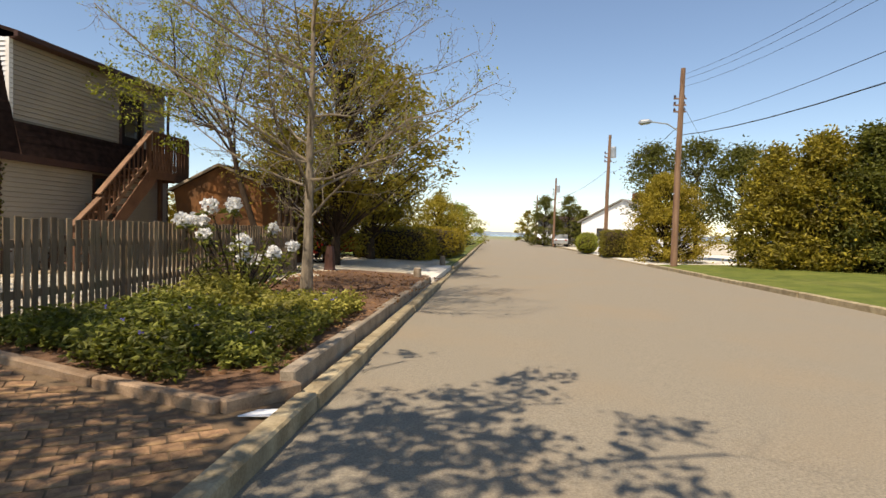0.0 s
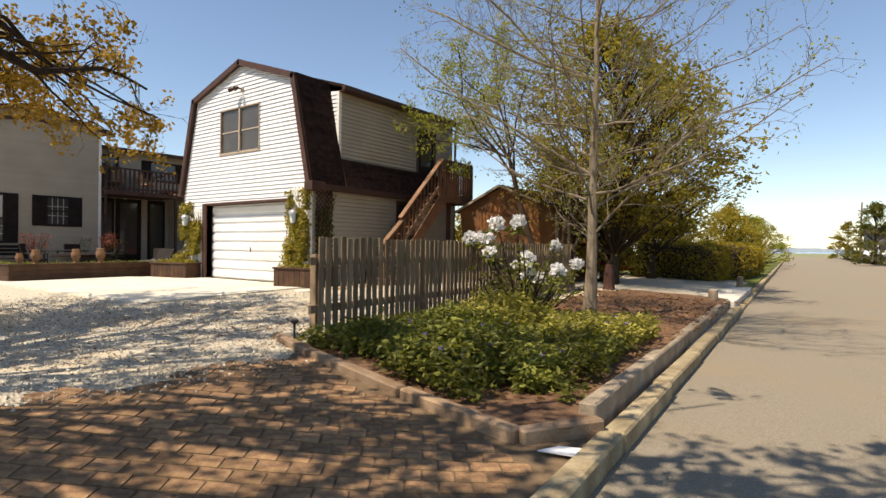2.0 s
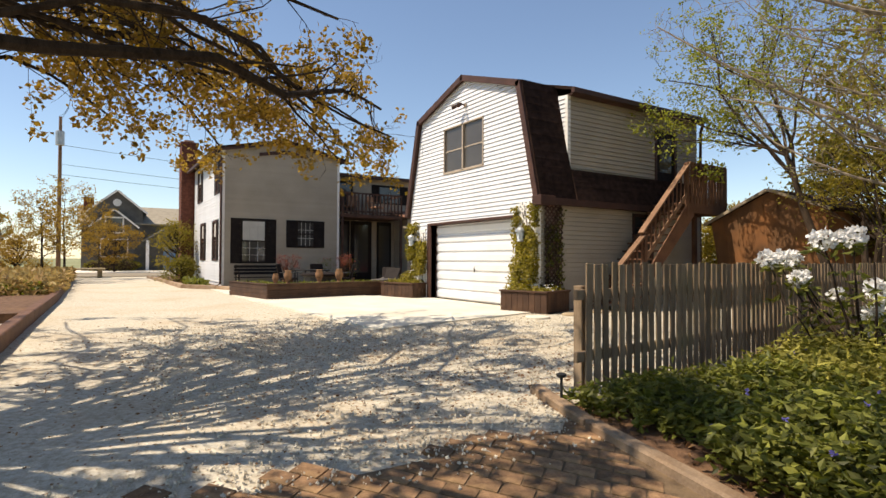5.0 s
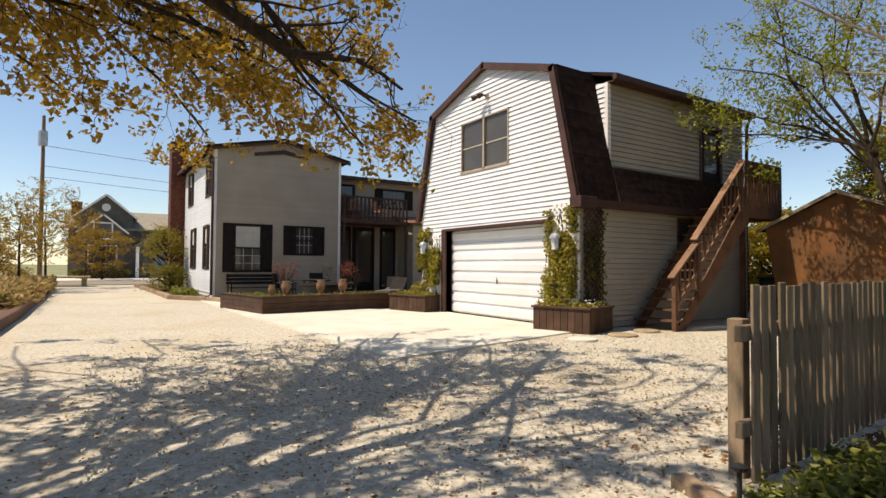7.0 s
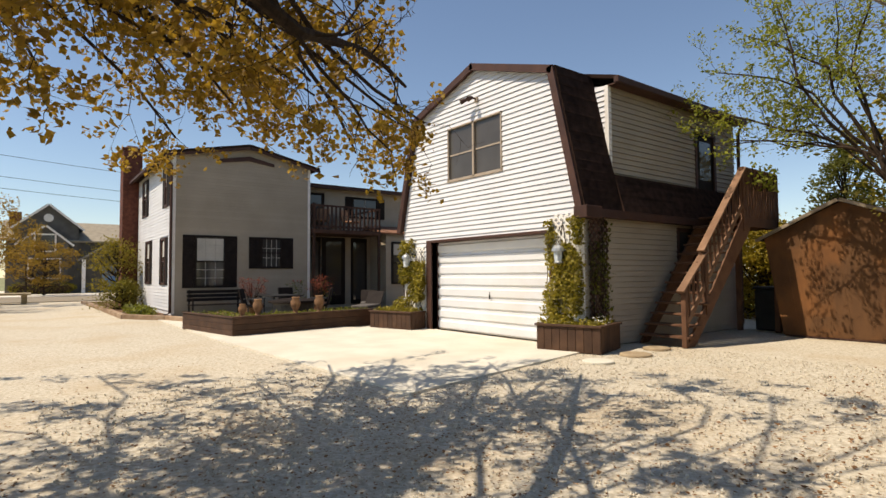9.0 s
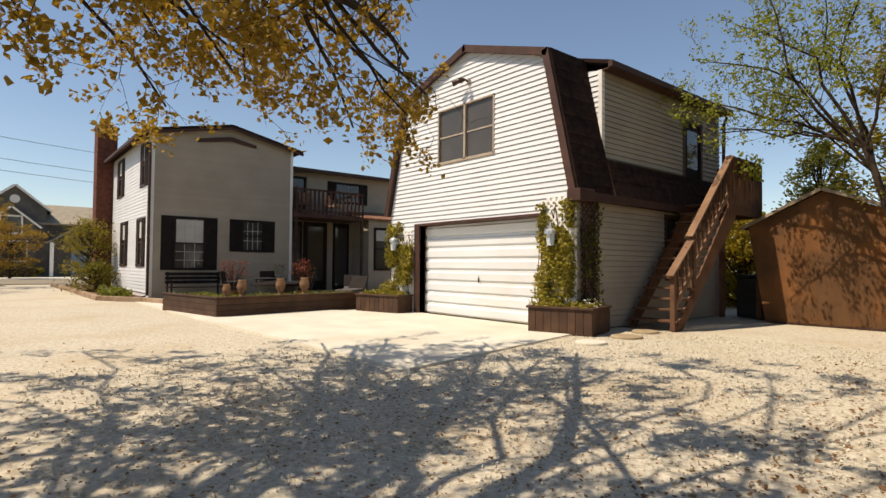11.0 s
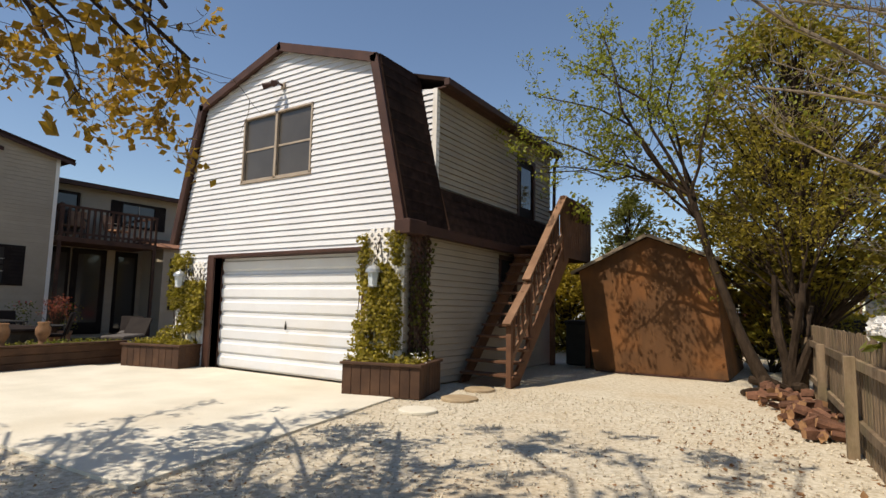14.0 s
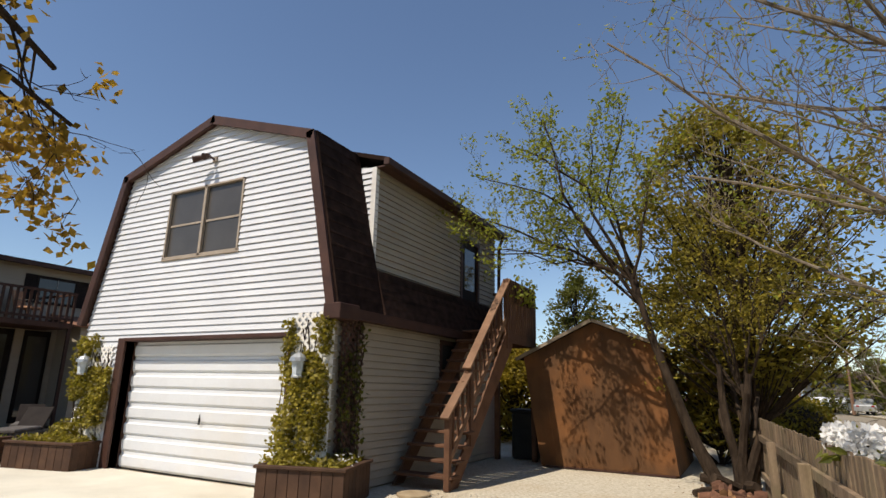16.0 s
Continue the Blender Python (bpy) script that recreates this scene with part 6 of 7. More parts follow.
# ---- ground cover in the street bed ----
rs = random.Random(81)
a, pale, dry, blue = Acc(), Acc(), Acc(), Acc()
made = 0
while made < 5000:
    x, y = rs.uniform(-5.1, -1.9), rs.uniform(4.15, 8.6)
    right = (STREET @ Vector((-0.45, y - STREET_AT.y, 0))).x - 0.04
    if x > right or y < 4.20 + 0.2 * max(0, -4.4 - x) - 0.10 * max(0, x + 3.6) + 0.8 * max(0, x + 2.1) or y > 8.1 + 0.9 * noise.noise(Vector((x, 0, 3))):
        continue
    made += 1
    n_ = noise.noise(Vector((x * 1.1, y * 1.1, 7)))
    edge = min(1.0, max(0.0, (x + 5.02 + 0.2 * noise.noise(Vector((0, y * 2, 5)))) / 0.45))
    if rs.random() > edge:
        continue
    hgt = max(0.07, (0.20 + 0.30 * n_ + rs.uniform(-0.05, 0.08)) * (0.45 + 0.55 * edge))
    z = bed_z(x, y)
    if n_ < -0.20 or noise.noise(Vector((x * 3.1, y * 3.1, 2))) < -0.28:
        continue
    tilt = Vector((rs.gauss(0, 0.3), rs.gauss(0, 0.3), 1))
    for j in range(9):
        k = 0.25 + 0.75 * j / 8
        (pale if y + 0.5 * n_ > 6.5 else a).leaf(Vector((x, y, z)) + tilt * hgt * k + Vector((rs.gauss(0, 0.012), rs.gauss(0, 0.012), 0)), rs.uniform(0.05, 0.095), rs, 0.55, 0.5)
    if rs.random() < 0.012:
        for j in range(5):
            blue.leaf(Vector((x, y, z)) + tilt * hgt * 1.03, 0.028, rs, 0.6, 0.9)
for _ in range(2600):
    x, y = rs.uniform(-5.6, -2.0), rs.uniform(4.3, 14.2)
    dry.leaf(Vector((x, y, bed_z(x, y) + 0.008 + 0.02 * rs.random())), rs.uniform(0.04, 0.09), rs, 0.8, 0.7)
for _ in range(700):
    y = rs.uniform(3.6, 14.2)
    x = -5.75 - 0.03 * (y - 4.8) - abs(rs.gauss(0, 0.55))
    dry.leaf(Vector((x, y, yard_z(x, y) + 0.008)), rs.uniform(0.025, 0.05), rs, 0.9, 0.7)
litter = Acc()
for _ in range(7500):
    x, y = -7.6 + rs.gauss(0, 2.4), 3.6 + rs.gauss(0, 1.9)
    if x < -4.4 and y > 0.2 and not PAD_IN(x, y):
        litter.leaf(Vector((x, y, yard_z(x, y) + 0.006)), rs.uniform(0.015, 0.04), rs, 0.92, 0.5)
tagged(part("leaf_litter", litter, LEAF_BROWN), "small brown bud scales and leaf litter on the gravel", "leaf litter", kind="stuff")
tagged(part("ground_cover", a, LEAF_COVER), "dense low green periwinkle ground cover", "ground cover", kind="stuff")
tagged(part("ground_cover", pale, LEAF_PALE), "pale yellow-green ground cover under the street tree", "ground cover", kind="stuff")
tagged(part("dry_leaves", dry, LEAF_BROWN), "brown fallen leaves on mulch and gravel", "fallen leaves", kind="stuff")
tagged(part("periwinkle_flowers", blue, PETAL_BLUE), "tiny blue periwinkle flowers", "flowers", kind="stuff")

# rhododendron with white trusses
rs = random.Random(91)
rh = thing("rhododendron", "leggy rhododendron with large white flower trusses", "shrub")
wood, leaves = Acc(), Acc()
ends = []
for i in range(26):
    w = rs.random() * 6.283
    q = Vector((-4.38 + math.cos(w) * rs.uniform(0.3, 1.15), 8.25 + math.sin(w) * rs.uniform(0.3, 1.1), rs.uniform(0.45, 1.42)))
    q.z = max(q.z, 1.15) if q.x < -5.0 else q.z
    c = curve((-4.15 + rs.uniform(-.2, .2), 8.15 + rs.uniform(-.2, .2), -0.05), q, rs, -0.08, 0.12, 6)
    wood.tube(c, [0.022 - 0.0025 * j for j in range(7)], 5)
    ends.append(q)
    for j in range(18):
        d = rs.uniform(0.35, 1)
        f = d * 5.9
        leaves.leaf(c[int(f)].lerp(c[int(f) + 1], f - int(f)) + Vector((rs.gauss(0, .06), rs.gauss(0, .06), rs.gauss(0, .05))), rs.uniform(0.10, 0.15), rs, 0.3, 0.38)
part("woody_growth", wood, BARK, rh, kind="stuff")
for q in ends[:18]:
    a = Acc()
    R = rs.uniform(0.075, 0.115)
    for _ in range(130):
        d = Vector((rs.gauss(0, 1), rs.gauss(0, 1), rs.gauss(0.25, 1))).normalized()
        a.leaf(q + d * R * rs.uniform(0.7, 1), 0.055, rs, 0, 0.95)
    for _ in range(12):
        w = rs.random() * 6.283
        leaves.leaf(q + Vector((math.cos(w) * 0.09, math.sin(w) * 0.09, -0.09 + rs.gauss(0, 0.02))), rs.uniform(0.11, 0.16), rs, 0.5, 0.36)
    part("flower_truss", a, PETAL, rh, "rounded white flower truss")
part("leaves", leaves, LEAF_COVER, rh)

LIGHT_AT = (-4.90, 4.34)
# path light at the bed's corner
pl = thing("path_light", "small black path light on a stake", "path light", at=pose(*LIGHT_AT, -0.08))
a = Acc()
a.tube([(0, 0, 0), (0, 0, 0.30)], [0.012, 0.012], 8)
part("stake", a, BLACK_METAL, pl)
a = Acc()
a.lathe([(0.02, 0.27), (0.042, 0.285), (0.044, 0.30), (0.02, 0.31)], 12)
part("head", a, BLACK_METAL, pl)
# scrap of white card beside the kerb
a = Acc()
a.prism([(-1.83, 3.80, -0.275), (-1.52, 3.86, -0.27), (-1.50, 4.02, -0.265), (-1.75, 3.95, -0.27)], (0, 0, 0.006))
tagged(part("paper_scrap", a, WHITE_PAINT), "torn white card lying beside the kerb", "litter")


# ---- the far side of the bed and the street ----
def hedge(label, lo, hi, rs, leaf, count, size, category="hedge", round_=0.25, group=""):
    t = thing("hedge", label, category, group)
    lo, hi = Vector(lo), Vector(hi)
    c, h = (lo + hi) / 2, (hi - lo) / 2
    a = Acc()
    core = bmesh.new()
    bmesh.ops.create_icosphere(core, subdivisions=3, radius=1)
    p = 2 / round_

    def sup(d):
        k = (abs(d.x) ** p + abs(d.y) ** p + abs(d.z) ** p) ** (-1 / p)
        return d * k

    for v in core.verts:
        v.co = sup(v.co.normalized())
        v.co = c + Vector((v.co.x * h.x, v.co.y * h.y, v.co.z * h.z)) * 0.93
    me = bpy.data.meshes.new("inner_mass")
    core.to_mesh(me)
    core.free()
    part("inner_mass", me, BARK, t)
    for _ in range(count):
        d = sup(Vector((rs.gauss(0, 1), rs.gauss(0, 1), rs.gauss(0, 1))).normalized()) * rs.uniform(0.90, 1.04)
        q = c + Vector((d.x * h.x, d.y * h.y, d.z * h.z))
        q += Vector((1, 1, 1)) * 0.10 * noise.noise(q * 1.5)
        if q.z > lo.z:
            a.leaf(q, size * rs.uniform(0.6, 1.4), rs, 0.1, 0.6)
    part("leaves", a, leaf, t)
    return t


rs = random.Random(101)
hedge("clipped golden-olive hedge along the next drive", (-7.0, 21.0, -0.3), (-3.9, 24.5, 1.25), rs, HEDGE_GOLD, 9000, 0.09, round_=0.55)
hedge("clipped olive hedge beside the kerb", (-6.0, 24.8, -0.3), (-3.75, 33, 1.30), rs, HEDGE_GOLD, 9000, 0.10, round_=0.4)
for x, y, h, r, m in ((-7.0, 29, 4.2, 2.2, NEEDLE_OLIVE), (-6.0, 36, 3.6, 2.0, NEEDLE_GOLD), (-6.8, 42, 4.4, 2.3, NEEDLE_OLIVE), (-6.6, 50, 3.8, 2.3, LEAF_FRESH), (-7.4, 60, 4.2, 2.6, NEEDLE_OLIVE)):
    clump_tree("street_tree", "bushy olive and gold tree along the street", "tree", (x, y, -0.2), h, r, rs, m, 0.1, 110, 45, 0.16, full_shape, 0.3)
for u, v, h in ((-0.55, 9.7, 0.32), (-0.5, 16.4, 0.36)):
    a = Acc()
    p = street(u, v, -0.2)
    a.lathe([(0.10, -0.05), (0.11, 0.05), (0.10, h - 0.02), (0.085, h)], 12, tuple(p))
    tagged(part("bollard", a, GREY_TIMBER), "short weathered log bollard beside the drive", "bollard", "drive bollards")

# brick-red stump with plants behind the street tree
a = Acc()
a.lathe([(0.20, -0.05), (0.15, 0.15), (0.13, 0.5), (0.10, 0.72)], 9, (-5.2, 14.4, -0.1))
tagged(part("tree_stump", a, BROWN), "reddish broken tree stump in the bed", "stump")


def car(at, turn, paint, label, van=False):
    t = thing("parked_car", label, "car", at=pose(*at, 0, 0, turn))
    a = Acc()
    side = [(-2.2, 0.35), (2.2, 0.35), (2.25, 0.75), (1.35, 0.95), (0.75, 1.45), (-1.2, 1.48), (-2.0, 1.0), (-2.25, 0.9)]
    a.prism([(x, -0.86, z) for x, z in side], (0, 1.72, 0))
    part("body", a, paint, t, bevel=0.06)
    for s in (-1, 1):
        a = Acc()
        a.prism([(x, s * 0.865, z) for x, z in ((1.15, 0.98), (0.68, 1.38), (-1.15, 1.40), (-1.75, 1.02))], (0, s * 0.006, 0))
        part("side_window", a, GLASS, t)
    a = Acc()
    a.hexa([Vector(p) for p in ((1.36, -0.75, 0.99), (1.36, 0.75, 0.99), (1.33, 0.75, 0.97), (1.33, -0.75, 0.97), (0.80, -0.70, 1.44), (0.80, 0.70, 1.44), (0.77, 0.7, 1.42), (0.77, -0.7, 1.42))])
    part("windscreen", a, GLASS, t)
    for x in (-1.4, 1.4):
        for y in (-0.87, 0.67):
            w = thing("wheel", "", "")
            w.parent = t
            a = Acc()
            a.tube([(x, y, 0.33), (x, y + 0.20, 0.33)], [0.33, 0.33], 18)
            part("tyre", a, RUBBER, w)
            a = Acc()
            a.tube([(x, y - 0.01, 0.33), (x, y + 0.21, 0.33)], [0.2, 0.2], 14)
            part("rim", a, METAL_GREY, w)
    for y in (-0.7, 0.45):
        boxpart("headlight", 2.2, y, 0.62, 2.27, y + 0.25, 0.76, WHITE_PAINT, t, bevel=0.02)
        boxpart("tail_light", -2.27, y, 0.75, -2.2, y + 0.25, 0.88, CAR_RED, t, bevel=0.02)


car((-8.3, 22.0, -0.2), 78, CAR_RED, "red car parked in the next drive")
car((2.3, 78, -0.3), 92, CAR_WHITE, "white car parked far up the street")
car((1.6, 88, -0.3), 92, CAR_WHITE, "white car parked far up the street")
car((3.4, 70, -0.3), 92, METAL_GREY, "silver car parked far up the street")


# utility poles
def utility_pole(x, y, h, r, lamp, label):
    t = thing("utility_pole", label, "utility pole", "street poles")
    a = Acc()
    a.tube([(x, y, -0.3), (x + 0.03, y, h * 0.5), (x + 0.12, y, h)], [r, r * 0.85, r * 0.65], 12)
    part("pole", a, POLE_WOOD, t)
    for z in (h - 1.35, h - 1.65, h - 1.95):
        for s in (-1, 1):
            a = Acc()
            a.lathe([(0.03, 0), (0.06, 0.03), (0.04, 0.06), (0.06, 0.09), (0.03, 0.13)], 8, (x + s * 0.2, y, z))
            part("insulator", a, BROWN, t)
        boxpart("crossarm", x - 0.25, y - 0.04, z - 0.06, x + 0.3, y + 0.04, z, POLE_WOOD, t)
    if lamp:
        arm = Acc()
        arm.tube([(x + 0.05, y, h - 2.9), (x - 0.5, y - 0.05, h - 2.55), (x - 1.25, y - 0.1, h - 2.45)], [0.03] * 3, 8)
        arm_ob = part("lamp_arm", arm, METAL_GREY, t, "grey street-lamp arm")
        a = Acc()
        a.tube([(x - 1.2, y - 0.1, h - 2.45), (x - 1.35, y - 0.1, h - 2.44), (x - 1.7, y - 0.1, h - 2.48), (x - 1.8, y - 0.1, h - 2.5)], [0.05, 0.12, 0.13, 0.04], 10)
        part("lamp_head", a, METAL_GREY, arm_ob, "pale cobra-head lamp")
    else:
        a = Acc()
        a.lathe([(0.05, 0), (0.22, 0.02), (0.22, 0.75), (0.2, 0.82), (0.05, 0.85)], 14, (x + 0.38, y, h - 1.7))
        part("transformer", a, METAL_GREY, t, "grey pole transformer")
    return t


utility_pole(6.65, 27.3, 8.85, 0.16, True, "tall brown wooden utility pole with a street lamp")
utility_pole(5.5, 43.0, 8.6, 0.16, False, "wooden utility pole with a transformer")
utility_pole(2.6, 68, 7.9, 0.15, False, "distant wooden utility pole")
utility_pole(0.6, 98, 8.0, 0.15, False, "distant wooden utility pole")
wires = thing("power_lines", "dark overhead power lines between the poles", "power lines")
for p, q, r, sag in (((6.8, 27.3, 5.8), (9.6, -10, 5.75), 0.018, 1.3), ((6.8, 27.3, 6.3), (9.6, -10, 6.3), 0.010, 1.1), ((6.8, 27.3, 8.0), (9.4, -10, 7.9), 0.007, 1.6), ((6.7, 27.3, 8.3), (9.6, -10, 8.2), 0.007, 1.6), ((6.9, 27.3, 8.6), (9.8, -10, 8.4), 0.007, 1.5),
                     ((6.75, 27.3, 6.3), (5.6, 43, 5.8), 0.014, 0.4), ((6.75, 27.3, 7.3), (13, 40, 5.0), 0.008, 0.2), ((5.5, 43, 6.0), (2.6, 68, 5.6), 0.014, 0.5), ((2.6, 68, 5.6), (0.6, 98, 5.6), 0.014, 0.6)):
    p, q = Vector(p), Vector(q)
    pts = [p.lerp(q, k / 14) - Vector((0, 0, sag * 4 * (k / 14) * (1 - k / 14))) for k in range(15)]
    a = Acc()
    a.tube(pts, [r] * 15, 5)
    part("wire", a, BLACK_METAL, wires)

# planting across the street
rs = random.Random(111)
hedge("clipped box hedge beside the white drive", (4.8, 37.5, -0.35), (7.2, 41.5, 1.45), rs, HEDGE_LEAF, 9000, 0.10, round_=0.3)
hedge("low light-green bush beside the drive", (3.7, 45, -0.3), (5.4, 49, 1.3), rs, LEAF_FRESH, 4000, 0.12, round_=0.9)
clump_tree("golden_bush", "large golden-yellow bush beside the pole", "bush", (7.5, 33.0, -0.25), 4.8, 2.3, rs, NEEDLE_GOLD, 0.1, 380, 55, 0.14, hedge_shape, 0.0)
for x, y, h, r in ((11.0, 27.4, 5.3, 1.9), (12.6, 26.8, 5.9, 2.1), (14.3, 26.2, 6.1, 2.2), (16.0, 25.6, 5.8, 2.2), (17.8, 25.0, 6.2, 2.3), (19.8, 24.5, 5.9, 2.3), (22.0, 24, 6.0, 2.3), (24.4, 23.4, 5.8, 2.3)):
    clump_tree("spruce_tree", "dense dark-green evergreen at the lawn's edge", "tree", (x, y, -0.25), h, r, rs, NEEDLE_DARK if rs.random() < 0.75 else NEEDLE_OLIVE, 0.14, 260, 62, 0.20, spruce_shape, 0.0, clump_r=0.62)
for x, y, h, r in ((7.9, 39.0, 7.2, 2.0), (10.5, 38.0, 7.4, 2.1), (12.5, 36.0, 6.6, 2.0)):
    clump_tree("pine_tree", "tall dark pine with open tiers", "tree", (x, y, -0.25), h, r, rs, NEEDLE_DARK, 0.14, 75, 95, 0.20, round_shape, 2.2, clump_r=0.8)
for x, y, h, r in ((1.6, 72, 6.2, 2.4), (4.4, 70, 6.0, 2.4), (6.5, 74, 4.5, 2.0)):
    clump_tree("cedar_tree", "dark cedar further up the street", "tree", (x, y, -0.25), h, r, rs, NEEDLE_DARK, 0.14, 120, 50, 0.22, full_shape, 0.2)
for x, y, h, r in ((-0.8, 104, 5.6, 2.6), (3.5, 100, 3.0, 3.0), (6, 90, 3.2, 3.0)):
    clump_tree("cedar_tree", "distant olive tree along the street", "tree", (x, y, -0.25), h, r, rs, NEEDLE_OLIVE, 0.14, 100, 40, 0.28, full_shape, 0.2)


def plain_house(label, x, y, w, d, h, ridge, wall, roof_mat, turn=0, chimney=False):
    t = thing("neighbour_house", label, "house", at=pose(x, y, -0.3, 0, 0, turn))
    boxpart("wall", -w / 2, -d / 2, 0, w / 2, d / 2, h, wall, t)
    a = Acc()
    a.prism([(-w / 2, -d / 2 + 0.01, h), (-w / 2, d / 2 - 0.01, h), (-w / 2, 0, h + ridge)], (w, 0, 0))
    part("gable", a, wall, t)
    for s in (-1, 1):
        slab_y((s * (d / 2 + 0.35), h - 0.12), (0, h + ridge + 0.05), -w / 2 - 0.3, w / 2 + 0.3, 0.12, "roof", roof_mat, t)
    for s in (-1, 1):
        for k in range(3):
            xx = -w / 2 + w * (k + 0.5) / 3
            wn_ = boxpart("window", xx - 0.5, s * (d / 2 + 0.01) - 0.02, 1.0, xx + 0.5, s * (d / 2 + 0.01) + 0.02, 2.2, GLASS, t)
            boxpart("window_frame", xx - 0.58, s * (d / 2 + 0.03) - 0.02, 0.92, xx - 0.5, s * (d / 2 + 0.03) + 0.02, 2.28, TRIM_WHITE, wn_)
            boxpart("window_frame", xx + 0.5, s * (d / 2 + 0.03) - 0.02, 0.92, xx + 0.58, s * (d / 2 + 0.03) + 0.02, 2.28, TRIM_WHITE, wn_)
    for k in range(2):
        yy = -d / 4 + d / 2 * k
        boxpart("window", -w / 2 - 0.03, yy - 0.5, 1.0, -w / 2 + 0.02, yy + 0.5, 2.2, GLASS, t)
    if chimney:
        boxpart("chimney", -0.4, -0.4, h, 0.4, 0.4, h + ridge + 1.0, BRICK_RED, t, "red brick chimney")
    return t


plain_house("white cottage with a grey roof and brick chimney", 11.2, 63, 8, 9, 2.9, 2.2, WHITE_PAINT, ROOF_GREY, 60, True)
plain_house("pale house half hidden behind the evergreens", 22, 34, 12, 9, 3.4, 2.2, GREY_SIDING, ROOF_GREY, 5)
plain_house("low house far up the street", 5.2, 92, 8, 8, 3.6, 0.8, GREY_SIDING, BROWN, 4)
plain_house("white house behind the next drive", -15.5, 46, 9, 8, 3.0, 1.8, WHITE_PAINT, ROOF_GREY, 0)

# ---- the far end of the drive ----
fh = thing("grey_house", "grey two-gabled house across the back street", "house")
boxpart("wall", -66, 0.3, 0, -58, 18, 4.2, GREY_SIDING, fh)
slab((-57.6, 4.1), (-62, 5.9), 0.0, 18.4, 0.15, "roof", surface("tan_roof", (0.24, 0.20, 0.15), (0.32, 0.28, 0.21), 3, 40, 0.9, 0.2), fh, "tan shingle roof")
for y0, w, h, x in ((2.9, 4.0, 7.0, -57.7), (2.7, 3.0, 5.3, -57.2)):
    a = Acc()
    a.prism([(x, y0 - w / 2, 0), (x, y0 + w / 2, 0), (x, y0 + w / 2, h - w * 0.42), (x, y0, h), (x, y0 - w / 2, h - w * 0.42)], (-4.5, 0, 0))
    part("gable", a, GREY_SIDING, fh)
    for s in (-1, 1):
        slab_y((y0 + s * (w / 2 + 0.3), h - w * 0.42 - 0.25), (y0, h + 0.02), x - 4.5, x + 0.25, 0.12, "gable_roof", ROOF_GREY, fh)
        slab_y((y0 + s * (w / 2 + 0.32), h - w * 0.42 - 0.3), (y0, h - 0.04), x + 0.26, x + 0.32, 0.14, "rake_board", TRIM_WHITE, fh)
for y, z0, z1, w in ((2.7, 1.3, 2.7, 1.9), (2.7, 3.4, 4.6, 1.2), (9.5, 1.2, 2.6, 1.4)):
    g = boxpart("window", -57.25, y - w / 2, z0, -57.15 if y < 5 else -57.9, y + w / 2, z1, GLASS, fh)
    X = -57.14 if y < 5 else -57.9
    for a0, a1, b0, b1 in ((y - w / 2 - 0.12, y - w / 2, z0 - 0.12, z1 + 0.12), (y + w / 2, y + w / 2 + 0.12, z0 - 0.12, z1 + 0.12), (y - w / 2, y + w / 2, z1, z1 + 0.12), (y - w / 2, y + w / 2, z0 - 0.12, z0)):
        boxpart("window_frame", X - 0.1, a0, b0, X + 0.03, a1, b1, TRIM_WHITE, g)
boxpart("door", -57.99, 6.6, 0.1, -57.9, 7.6, 2.2, surface("blue_door_paint", (0.10, 0.22, 0.42), (0.14, 0.27, 0.48), 3, 40, 0.5, 0.03), fh, "bright blue front door")
slab_y((4.9, 2.6), (6.9, 3.9), -58, -56.2, 0.12, "porch_roof", ROOF_GREY, fh)
slab_y((6.9, 3.9), (8.9, 2.6), -58, -56.2, 0.12, "porch_roof", ROOF_GREY, fh)
for y in (5.2, 8.6):
    boxpart("porch_post", -56.5, y - 0.12, 0, -56.26, y + 0.12, 2.7, WHITE_PAINT, fh)
boxpart("chimney", -61, 0.4, 4.5, -60.2, 1.2, 6.6, BRICK_RED, fh, "brick chimney")
a = Acc()
a.hexa([Vector((x, y, z)) for z in (-0.4, 0.03) for x, y in ((-50, -60), (-41, -60), (-41, 60), (-50, 60))])
structure("back_street", a, ASPHALT, "asphalt back street at the drive's far end", "road")
a = Acc()
a.hexa([Vector((x, y, z)) for z in (-0.4, 0.06) for x, y in ((-70, -60), (-50, -60), (-50, 60), (-70, 60))])
structure("pavement", a, WALK, "pale forecourt before the grey house", "pavement")
bn = thing("stone_bench", "low stone bench beside the back street", "bench")
boxpart("seat", -40.5, -0.2, 0.45, -38.9, 1.8, 0.55, KERB, bn, bevel=0.02)
for y in (0.0, 1.4):
    boxpart("leg", -40.2, y, 0, -39.2, y + 0.25, 0.45, KERB, bn, bevel=0.02)

rs = random.Random(121)
for x, y, h, s, lb in ((-37.2, -0.1, 4.8, 2.2, "thin budding tree beside the drive"), (-33, -0.8, 3.6, 1.8, "thin budding tree in the drive bed"), (-52.5, 1.6, 4.4, 2.2, "thin budding tree in the drive bed")):
    bare_tree((x, y, 0.1), h, s, rs, 0.07, lb, BARK, LEAF_YOUNG, (4, 8), 0.10, (0, 0), 16, 0.25, 1, -0.05, 0.8)
clump_tree("shrub", "rounded green shrub against the house wall", "shrub", (-30.6, 4.55, 0.05), 2.7, 1.0, rs, NEEDLE_OLIVE, 0.05, 70, 50, 0.10, round_shape, 0.5)
clump_tree("shrub", "dark low shrub against the house wall", "shrub", (-29.4, 4.6, 0.05), 1.1, 0.7, rs, HEDGE_LEAF, 0.05, 40, 50, 0.10, full_shape, 0.1)
